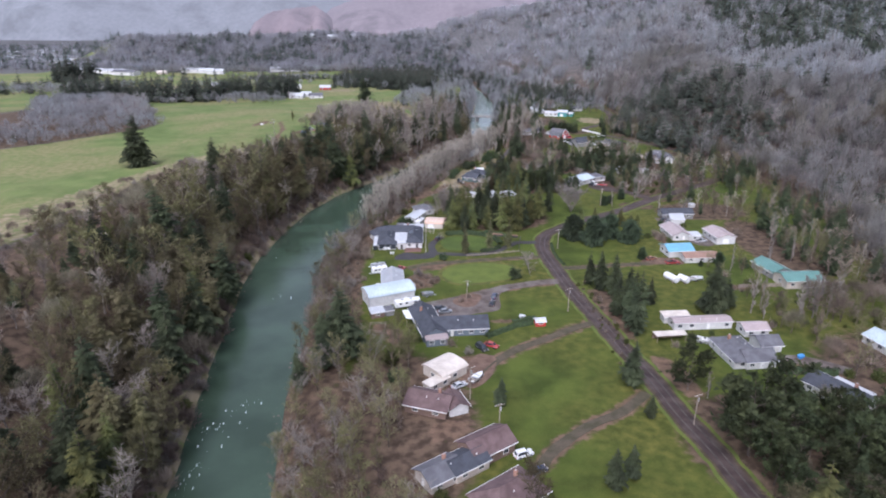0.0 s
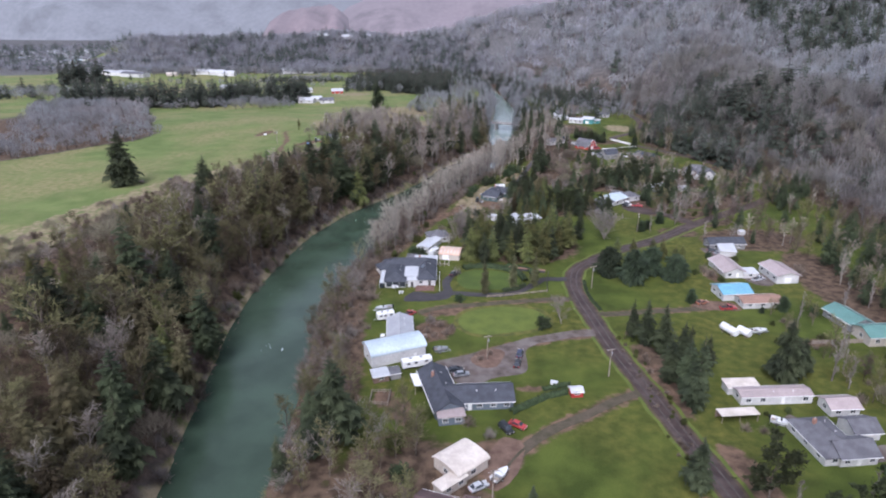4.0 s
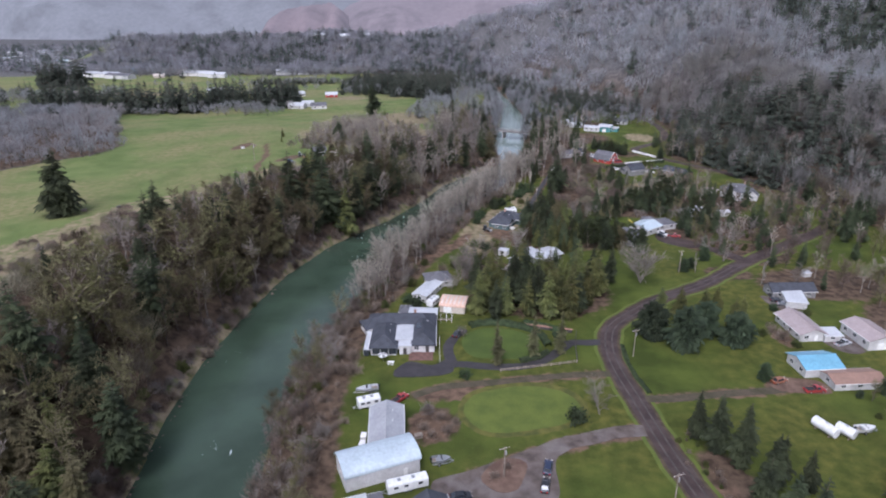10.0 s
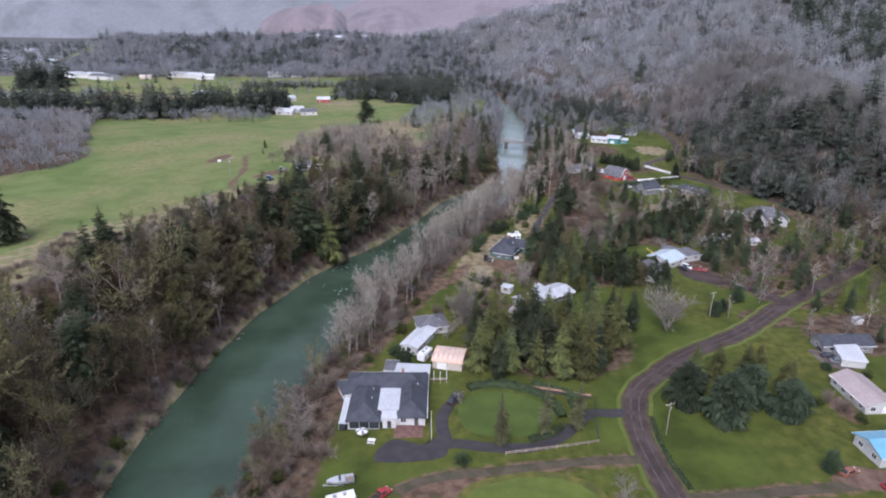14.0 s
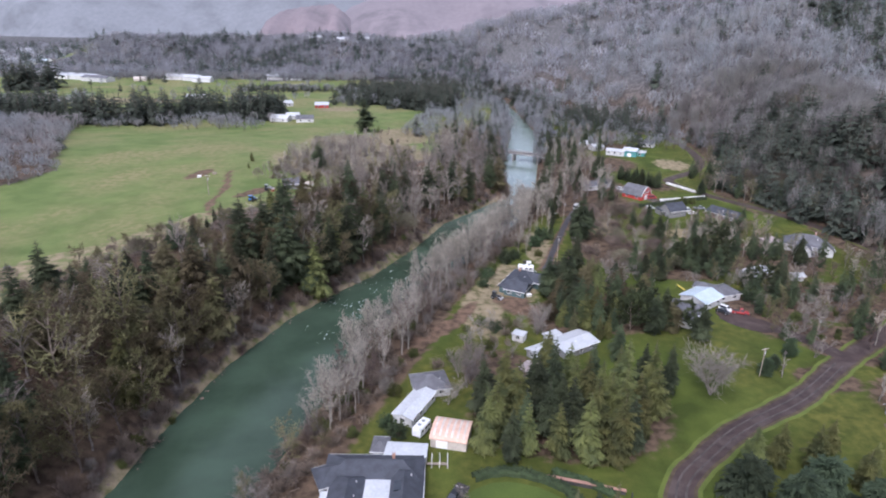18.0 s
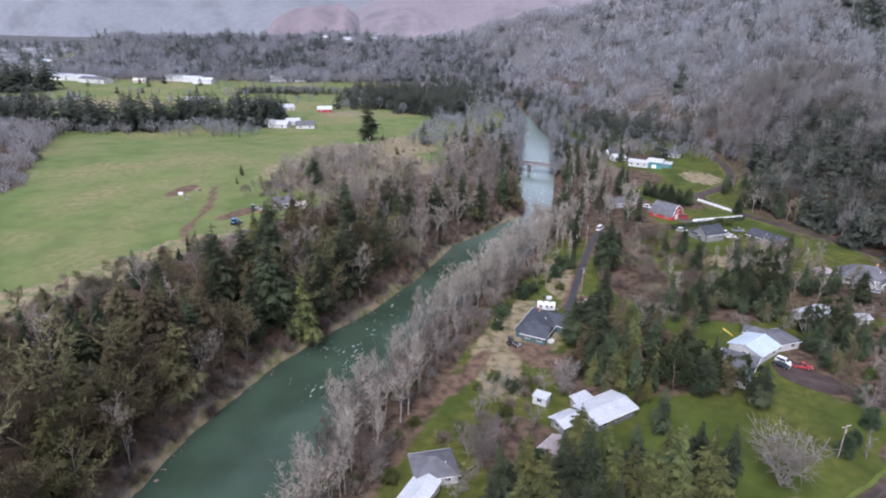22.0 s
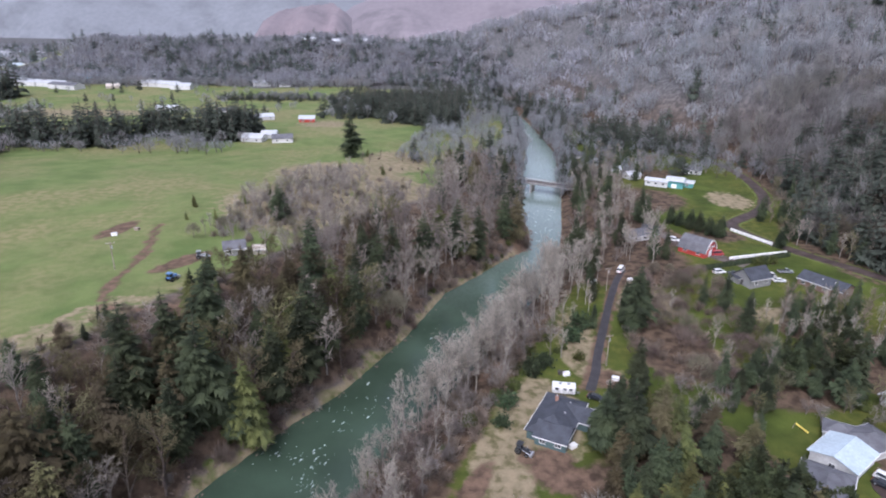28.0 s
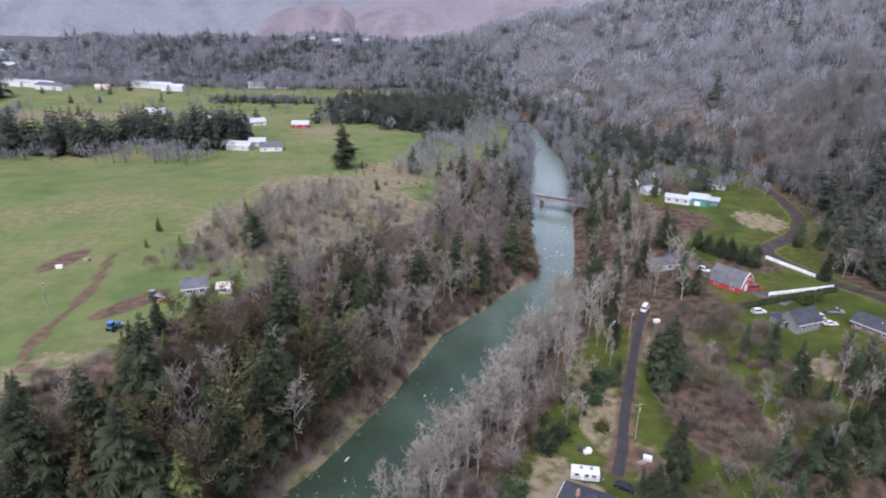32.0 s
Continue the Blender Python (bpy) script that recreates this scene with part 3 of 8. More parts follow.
def height(x, y):
    x, y = np.asarray(x, float), np.asarray(y, float)
    left, right = np.interp(y, BANK_Y, BANK_L), np.interp(y, BANK_Y, BANK_R)
    dl, dr = left - x, x - right
    terrace = 20 - 9 * smooth_step(470, 640, y) - 6 * smooth_step(640, 860, y)
    near = np.interp(y, [400, 470, 560], [1.0, 0.75, 0.5])
    hl = WATER - 0.6 + (6.0 * smooth_step(-1, 7, dl) + (terrace - 0.9) * smooth_step(3, 46, dl) * near + (terrace - 0.9) * (1 - near) * smooth_step(30, 110, dl))
    hr = WATER - 0.6 + 5.1 * smooth_step(-1, 13, dr) + 2.0 * smooth_step(400, 470, y) * smooth_step(8, 40, dr)
    h = np.where(dl > -1, hl, np.where(dr > -1, hr, WATER - 1.6))
    foot = np.interp(y, FOOT_Y, FOOT_X)
    d = np.maximum(x - foot, 0)
    rise = 0.62 * d * smooth_step(0, 60, d)
    shoulder = smooth_step(390, 450, y) * (1 - smooth_step(600, 690, y))
    rise = rise * (1 - shoulder) + shoulder * (40 * smooth_step(0, 60, d) + 0.75 * np.maximum(d - 120, 0))
    cap = 150 + 55 * smooth_step(60, 500, d)
    hill = cap * (1 - np.exp(-rise / cap)) * (1 + 0.16 * lumps(x, y, 90) + 0.075 * lumps(x + 40, y, 36)) * (1 - 0.62 * smooth_step(960, 1300, y))
    h = h + hill * smooth_step(-400, 150, y)
    ridge = (36 + 9 * lumps(x, y, 70)) * smooth_step(1010, 1150, y + 0.12 * x) * smooth_step(-640, -540, x) * (1 - smooth_step(1250, 1500, y))
    return h + ridge


def hz(x, y):
    return float(height(x, y))


def slab(name, outline, material, label, category="pavement", lift=0.05, parent=None):
    """A patch of surfacing that follows the ground: outline as (x, y), drawn as rings about its middle, with a thin edge."""
    cx, cy = sum(p[0] for p in outline) / len(outline), sum(p[1] for p in outline) / len(outline)
    pts, m = [], len(outline)
    for j in range(m):
        p0, p1, p2, p3 = (Vector(outline[(j + q) % m]) for q in (-1, 0, 1, 2))
        k = max(2, int((p2 - p1).length / 1.5))
        for i in range(k):
            t = i / k
            q = 0.5 * (2 * p1 + (p2 - p0) * t + (2 * p0 - 5 * p1 + 4 * p2 - p3) * t * t + (3 * p1 - p0 - 3 * p2 + p3) * t ** 3)
            pts.append((q.x + random.uniform(-0.15, 0.15), q.y + random.uniform(-0.15, 0.15)))
    v, f, n = [], [], len(pts)
    for s in (1.0, 1.0, 0.75, 0.5, 0.25):
        low = -0.3 if len(v) < n else lift
        v += [(cx + (x - cx) * s, cy + (y - cy) * s, hz(cx + (x - cx) * s, cy + (y - cy) * s) + low) for x, y in pts]
    v.append((cx, cy, hz(cx, cy) + lift))
    for k in range(4):
        f += [(k * n + i, k * n + (i + 1) % n, (k + 1) * n + (i + 1) % n, (k + 1) * n + i) for i in range(n)]
    f += [(4 * n + i, 4 * n + (i + 1) % n, 5 * n) for i in range(n)]
    ob = new(name, mesh_of(name, v, f, M[material]))
    return tagged(ob, label, category, kind="structure")


def ribbon(name, line, width, material, label, category="road", lift=0.06):
    """A way of some width along a line of (x, y), smoothed, that follows the ground."""
    pts = [Vector((*p, 0)) for p in line]
    fine = []
    for i in range(len(pts) - 1):
        p0, p1, p2, p3 = pts[max(i - 1, 0)], pts[i], pts[i + 1], pts[min(i + 2, len(pts) - 1)]
        k = max(2, int((p2 - p1).length / 2.5))
        for j in range(k):
            t = j / k
            fine.append(0.5 * (2 * p1 + (p2 - p0) * t + (2 * p0 - 5 * p1 + 4 * p2 - p3) * t * t + (3 * p1 - p0 - 3 * p2 + p3) * t ** 3))
    fine.append(pts[-1])
    v, f = [], []
    cols = (-0.5, -0.5, -0.25, 0, 0.25, 0.5, 0.5)
    for i, p in enumerate(fine):
        d = (fine[min(i + 1, len(fine) - 1)] - fine[max(i - 1, 0)]).normalized()
        side = Vector((d.y, -d.x, 0))
        wob = 1 + 0.05 * math.sin(i * 1.7) + 0.04 * math.sin(i * 0.61)
        for c, s in enumerate(cols):
            q = p + side * s * width * wob
            v.append((q.x, q.y, hz(q.x, q.y) + (-0.3 if c in (0, 6) else lift + 0.04 * (1 - abs(s) * 2))))
        if i:
            f += [((i - 1) * 7 + c, (i - 1) * 7 + c + 1, i * 7 + c + 1, i * 7 + c) for c in range(6)]
    return tagged(new(name, mesh_of(name, v, f, M[material])), label, category, kind="structure")


def build_ground():
    def steps(*spans):
        return np.unique(np.concatenate([np.arange(a, b, s) for a, b, s in spans]))

    xs = steps((-2600, -900, 100), (-900, -300, 25), (-300, -160, 8), (-160, 160, 2.5), (160, 320, 5), (320, 800, 16), (800, 2700, 100))
    ys = steps((-700, 0, 60), (0, 90, 10), (90, 480, 2.5), (480, 680, 4), (680, 1300, 14), (1300, 4300, 120))
    gx, gy = np.meshgrid(xs, ys)
    gz = height(gx, gy)
    nx, ny = len(xs), len(ys)
    gz = gz + 0.12 * lumps(gx, gy, 3.1) * (np.abs(gx - 40) > 110)
    v = np.stack([gx.ravel(), gy.ravel(), gz.ravel()], 1)
    i = np.arange(nx * ny).reshape(ny, nx)
    a, b, c, d = i[:-1, :-1].ravel(), i[:-1, 1:].ravel(), i[1:, 1:].ravel(), i[1:, :-1].ravel()
    me = tri_mesh("ground", v, np.concatenate([np.stack([a, b, c], 1), np.stack([a, c, d], 1)]), M["ground"], smooth=True)
    x, y = v[:, 0], v[:, 1]
    left, right = np.interp(y, BANK_Y, BANK_L), np.interp(y, BANK_Y, BANK_R)
    dl, dr = left - x, x - right
    edge, foot = np.interp(y, EDGE_Y, EDGE_X), np.interp(y, FOOT_Y, FOOT_X)
    wood = smooth_step(-4, 14, x - edge - np.interp(y, [300, 400], [16, 0])) * (dl > -1) * (y < 660)
    strip = np.interp(y, [150, 180, 280, 330, 380, 430], [12, 16, 15, 20, 15, 11])
    wood = np.maximum(wood, (dr > 1) * (1 - smooth_step(strip, strip + 7, dr)) * (y < 1000))
    wood = np.where((dl > -2) & (dl < 8) & (y > 100), wood * smooth_step(0.5, 4.0, dl + 2.2 * lumps(x, y, 5)), wood)
    wood = np.maximum(wood, smooth_step(-14, 2, x - foot))
    for px, py, rx, ry in WOODS:
        wood = np.maximum(wood, 0.8 - 0.8 * smooth_step(0.7, 1.15, np.hypot((x - px) / rx, (y - py) / ry)))
    wood = np.maximum(wood, smooth_step(985, 1015, y + 22 * lumps(x, y, 40)))
    grove = np.interp(y, GROVE_Y, GROVE_X)
    wood = np.maximum(wood, smooth_step(-2, 8, grove - x) * (y > 362) * (y < 622) * (x > -345))
    wood = np.where((x < -500) & (y > 1000), np.maximum(smooth_step(-0.25, 0.1, lumps(x, y, 130)), y > 1450), wood)
    field = (((dl > 0) & (y < 1000)) | (y >= 1000)) * (1 - wood)
    # hills and far ground take the field weight, which picks the haze-tinted litter
    field = np.maximum(field, smooth_step(10, 70, x - foot))
    field = np.where(y > 985, 1.0, field)
    tan = np.maximum(((dl > -2) & (dl < 5)) * 0.6, ((dr > -2) & (dr < 5)) * 0.75) * (y < 900)
    tan = np.maximum(tan, 0.55 * (np.abs(x - edge - 6) < 15) * (y < 400))
    for px, py, rx, ry in TAN:
        tan = np.maximum(tan, 0.66 - 0.66 * smooth_step(0.6, 1.15, np.hypot((x - px) / rx, (y - py) / ry)))
    earth = np.zeros_like(x)
    for px, py, rx, ry, turn in EARTH:
        c, q = math.cos(radians(turn)), math.sin(radians(turn))
        u, w = (x - px) * c + (y - py) * q, (y - py) * c - (x - px) * q
        earth = np.maximum(earth, 0.85 - 0.85 * smooth_step(0.55, 1.2, np.hypot(u / rx, w / ry)))
    for line, half in WORN:
        for (x0, y0), (x1, y1) in zip(line, line[1:]):
            t = np.clip(((x - x0) * (x1 - x0) + (y - y0) * (y1 - y0)) / ((x1 - x0) ** 2 + (y1 - y0) ** 2), 0, 1)
            earth = np.maximum(earth, 0.72 - 0.72 * smooth_step(half * 0.5, half * 1.7, np.hypot(x - x0 - t * (x1 - x0), y - y0 - t * (y1 - y0))))
    cover = me.color_attributes.new("cover", "FLOAT_COLOR", "POINT")
    cover.data.foreach_set("color", np.stack([wood, field, tan, earth], 1).astype(np.float32).ravel())
    return tagged(new("ground", me), "green and brown valley floor rising to wooded hills", "ground", kind="structure")


# wooded or brushy spots, and dry ones: middle and half-widths
WOODS = [(36, 292, 28, 20), (72, 475, 30, 30), (168, 490, 20, 44), (186, 430, 16, 40), (190, 590, 16, 60), (140, 120, 40, 60), (150, 250, 16, 40), (40, 345, 10, 14), (135, 400, 26, 22), (112, 350, 14, 20), (20, 312, 12, 14), (128, 330, 16, 14), (118, 420, 10, 8), (100, 560, 30, 26), (60, 355, 22, 22), (95, 388, 22, 12), (80, 510, 26, 40), (-8, 130, 24, 40), (80, 120, 22, 24), (140, 300, 26, 16),
         (145, 360, 30, 20), (0, 219, 7, 8), (63, 190, 8, 22), (72, 408, 13, 20), (110, 310, 10, 8), (150, 140, 30, 40), (122, 505, 14, 10), (110, 615, 40, 14)]
EARTH = [(19, 398, 3, 12, -35), (36, 512, 9, 20, 0), (-113, 452, 5, 12, -14), (-79, 425, 4.5, 15, -28), (26, 184.7, 4.5, 2.4, 0), (-9, 175, 4, 7, 10), (-14, 181, 4, 5, 0), (-2, 218, 6, 8, 0), (3, 231.5, 11, 4, 12), (13, 156, 6, 9, 0), (6, 128, 7, 5, 30),
         (94, 235, 7, 4, 0), (118, 283, 6, 6, 0), (9, 345, 3.5, 16, -25), (27, 358, 8, 5, 0), (50, 390, 4, 7, 0), (30, 352, 8, 6, 0), (-2, 330, 3.5, 14, -30), (100, 500, 9, 12, 0), (112, 152, 8, 6, 0), (63, 184, 4, 16, 8), (106, 260, 4, 7, 0), (119, 208, 9, 3, 0), (70, 150, 5, 14, 10)]
WORN = [([(-68, 392), (-78, 389), (-86, 391), (-91, 400), (-92, 412), (-94, 433), (-101, 458)], 1.8), ([(59, 142), (50, 134), (40, 128.5), (30, 120), (25.5, 114)], 2.6), ([(56, 183), (47, 178.5), (38, 172.5), (28, 166.5), (20, 159), (14.5, 151)], 2.6),
        ([(49, 241), (27, 239), (15, 237), (2, 235), (-6, 231)], 2.2), ([(54, 229), (76, 231), (90, 232.5), (100, 234.5)], 2.2), ([(42, 386), (47.5, 401), (55.3, 425), (66, 455), (71, 465)], 2.4), ([(51, 216), (36, 213), (20, 206), (2, 196)], 3.0)]
TAN = [(15, 388, 5, 15), (40, 518, 4, 12), (-35, 545, 34, 40), (-60, 492, 36, 40), (-92, 735, 30, 22), (-28, 605, 24, 36), (-320, 790, 90, 34), (75, 400, 16, 14), (72, 436, 14, 14), (-20, 470, 26, 40), (-6, 510, 30, 40), (28, 374, 14, 22), (-50, 560, 45, 40), (44, 410, 8, 26), (17, 350, 10, 24), (112, 430, 14, 7), (27, 358, 9, 8), (50, 390, 6, 8), (34, 500, 10, 20), (-30, 540, 40, 30), (150, 560, 14, 20)]
build_ground()

river_v, river_f = [], []
for i, y in enumerate(np.arange(-300, 1101, 6.0)):
    a, b = float(np.interp(y, BANK_Y, BANK_L)) - 1.5, float(np.interp(y, BANK_Y, BANK_R)) + 1.5
    river_v += [(a + (b - a) * s / 8, y, WATER + 0.03 * math.sin(y * 0.31 + s * 1.9)) for s in range(9)]
    if i:
        river_f += [((i - 1) * 9 + s, (i - 1) * 9 + s + 1, i * 9 + s + 1, i * 9 + s) for s in range(8)]
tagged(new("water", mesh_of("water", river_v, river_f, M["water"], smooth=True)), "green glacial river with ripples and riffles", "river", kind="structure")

# ---------------------------------------------------------------- roads, drives, yards
ROAD = [(78, 40), (69, 100), (67, 118), (64.5, 132), (63, 147), (60, 165), (57.7, 181), (53.8, 206), (51.8, 230), (50.8, 244), (51.6, 256), (55.5, 268), (64, 277), (77, 288),
                (98, 301), (118, 318), (142, 336), (172, 358), (190, 378), (190, 410), (178, 440), (162, 465), (149, 483), (138, 503), (134, 519), (144, 530), (157, 542), (171, 568), (178, 611), (173, 650), (150, 690)]
ribbon("moss_verge", ROAD, 8.6, "moss_lawn", "yellow moss along the edge of the road", "verge", lift=0.02)
ribbon("road_verge", ROAD, 6.6, "verge", "mossy brown verge along the road", "verge", lift=0.03)
ribbon("road", ROAD, 5.0, "asphalt", "worn brown-grey asphalt road without markings", lift=0.1)
for side in (-1.05, 1.05):
    beside = []
    for (x0, y0), (x1, y1) in zip(ROAD[:16], ROAD[1:17]):
        long = math.hypot(x1 - x0, y1 - y0)
        beside.append((x0 + (y1 - y0) / long * side, y0 - (x1 - x0) / long * side))
    ribbon("wheel_track", beside, 0.5, "wheel_track", "pale worn wheel track on the road", "road", lift=0.13)
ribbon("drive_1", [(59, 142), (50, 134), (40, 128.5), (30, 120), (25.5, 114)], 2.8, "track", "earth drive to the brown-roofed house", "drive")
ribbon("drive_2", [(56, 183), (47, 178.5), (38, 172.5), (28, 166.5), (20, 159), (14.5, 151)], 2.8, "track", "muddy earth drive across the lawn", "drive")
ribbon("drive_3", [(51, 216), (44, 215.5), (36, 213), (28, 210.5)], 4.2, "gravel", "gravel drive to the yard", "drive")
ribbon("drive_4", [(49, 241), (38, 240.5), (27, 239), (15, 237), (2, 235), (-6, 231)], 2.6, "track", "grassy earth track past the oval lawn", "drive")
ribbon("drive_5", [(51, 258.5), (45, 258.3), (40, 258), (34, 251), (26, 245.5), (15.4, 245), (6, 246.5), (-2, 244)], 3.3, "blacktop", "black asphalt drive to the large house", "drive")
ribbon("drive_6", [(4.6, 247), (3.6, 252), (3.6, 257), (5.6, 262), (8.4, 267)], 3.0, "blacktop", "curved black asphalt loop beside the lawn", "drive", lift=0.11)
ribbon("drive_7", [(54, 229), (62, 229), (76, 231), (90, 232.5), (100, 234.5)], 2.8, "track", "earth drive to the blue-roofed shed", "drive")
ribbon("drive_8", [(42.5, 385.5), (46, 395), (47.5, 401), (51, 412), (55.3, 425), (60, 439), (66, 455), (71, 465)], 2.5, "blacktop", "narrow grey lane to the navy house", "drive")
ribbon("drive_9", [(96, 349), (102, 346), (110, 340), (118, 330), (122, 322)], 5.5, "asphalt", "asphalt drive to the pale-roofed house", "drive")
ribbon("drive_10", [(88, 171), (98, 157), (109, 157.5), (120, 150)], 5.0, "gravel", "gravel drive beside the grey house", "drive")
ribbon("drive_11", [(99, 508), (101, 496), (104, 489), (120, 470)], 6.0, "gravel", "gravel yard strip behind the red barn", "drive")
slab("yard_1", [(-0.5, 199), (8, 202.5), (19, 208), (31, 214), (36, 213), (30, 208.5), (27, 205), (25.5, 193.5), (17, 190.5), (12, 188), (6.5, 187.6), (1, 193)], "gravel", "puddled grey gravel yard", "yard", 0.04)
slab("yard_2", [(16.5, 164), (21, 161), (17.5, 150), (12, 146), (10.5, 152), (12, 158)], "dirt", "muddy earth yard", "yard", 0.09)
slab("yard_3", [(90, 239), (99, 238), (104, 236), (104, 231), (96, 231), (90, 233)], "dirt", "brown earth apron of the blue-roofed shed", "yard", 0.1)
slab("yard_4", [(117, 262), (126, 262), (126, 252), (119, 252)], "gravel", "gravel apron of the white hall", "yard")
slab("yard_5", [(-11.5, 240.3), (-8.2, 248), (-1, 246), (3, 249), (5, 244.5), (2, 241)], "blacktop", "black asphalt forecourt", "yard", 0.13)
slab("yard_6", [(113, 290), (120, 287), (120, 280), (114, 281)], "gravel", "yard with parked cars", "yard")
slab("yard_7", [(96, 352), (104, 350), (112, 341), (106, 337), (97, 343)], "asphalt", "parking apron of the pale-roofed house", "yard", 0.12)
ribbon("patio", [(-8.0, 250.9), (-4.5, 250.9), (-1.0, 250.9)], 4.4, "deck", "reddish brown boarded patio", "patio", lift=0.2)
slab("flower_bed", [(9.9, 200.4), (13, 196), (17.5, 196.5), (20.5, 204.6), (15, 206)], "dirt", "bark-covered planting island in the yard", "bed", 0.09)
slab("oval_rim", [(5.5, 225), (7.6, 218), (13.5, 213.8), (24.5, 214.8), (34, 218), (38.8, 224), (36.6, 232.2), (28.5, 236.8), (17.5, 236.2), (8.8, 232.4)], "yellow_moss", "yellow mossy rim of the oval lawn", "lawn", 0.01)
slab("oval_lawn", [(7, 225), (9, 219), (14, 215.5), (24, 216.5), (33, 219.5), (37, 224), (35, 231), (28, 235), (18, 234.5), (10, 231)], "moss_lawn", "mown oval lawn of paler grass", "lawn", 0.03)
slab("lawn_circle", [(7.5, 258), (9.5, 264.5), (16, 268), (24, 266.6), (30, 262), (31.5, 255.5), (27, 250.2), (18, 249.2), (10.5, 251)], "lawn", "round green lawn within the black drive", "lawn", 0.04)

# ---------------------------------------------------------------- trees


def conifer_arrays(seed, slim, levels, droop=0.28, bare=0.12, rounded=False):
    """A conifer one metre high: trunk arrays and crown arrays. slim: crown half-width."""
    r = np.random.RandomState(seed)
    tv, tf = [], []
    for k, (z, w) in enumerate(((0, 0.016), (0.35, 0.011), (0.75, 0.005), (0.99, 0.001))):
        tv += [(w * math.cos(i * 1.047), w * math.sin(i * 1.047), z) for i in range(6)]
        if k:
            tf += [q for i in range(6) for q in (((k - 1) * 6 + i, (k - 1) * 6 + (i + 1) % 6, k * 6 + (i + 1) % 6), ((k - 1) * 6 + i, k * 6 + (i + 1) % 6, k * 6 + i))]
    v, f = [], []
    far = levels < 10
    swell = r.uniform(0, 6.28, 3)
    for k in range(levels):
        s = k / (levels - 1)
        z = bare + (0.985 - bare) * s ** 0.92
        full = slim * (1 - s) ** 0.8 * min(1.0, 0.5 + 2.4 * s) + 0.008
        if rounded:
            full = slim * math.sqrt(max(1 - s ** 2.4, 0)) * min(1.0, 0.7 + 1.5 * s) + 0.02
        count = int((24 if rounded else 8 if far else 13) - (4 if rounded else 3 if far else 6) * s)
        turn = r.rand() * 6.28
        for j in range(count):
            a = turn + 6.283 * (j + r.uniform(-0.35, 0.35)) / count
            reach = full * r.uniform(0.55, 1.1) * (1 + 0.16 * math.sin(a + swell[0] + 9 * s) + 0.12 * math.sin(2 * a + swell[1] - 15 * s))
            c, q = math.cos(a), math.sin(a)
            drop = droop * reach * r.uniform(0.5, 1.5) - 0.3 * reach * s
            z0 = z + r.uniform(-0.03, 0.03) * (1.6 if far else 1)

            def at(u, side, lift=0.0):
                return (c * reach * u - q * side, q * reach * u + c * side, z0 + 0.1 * reach * u - drop * u * u + lift)

            spray = reach * (0.27 if rounded else 0.62 if far else 0.42)
            thick = 0.27 if far else 0.13
            for u in ((0.3, 0.65) if far else (0.18, 0.36, 0.52, 0.68, 0.82)):
                for side in (-1, 1):
                    long = spray * (1.15 - 0.7 * u) * r.uniform(0.7, 1.25)
                    b = len(v)
                    v += [at(u - thick, 0), at(u + thick, 0), at(u + r.uniform(0.12, 0.3), side * long, -long * (r.uniform(0.5, 1.2) if far else r.uniform(0.25, 0.75)))]
                    f.append((b, b + 1, b + 2))
            b = len(v)
            v += [at(0.6, spray * 0.3), at(0.6, -spray * 0.3), at(1.06, 0, -0.02 * reach)]
            f.append((b, b + 1, b + 2))
    return np.array(tv), np.array(tf), np.array(v), np.array(f)


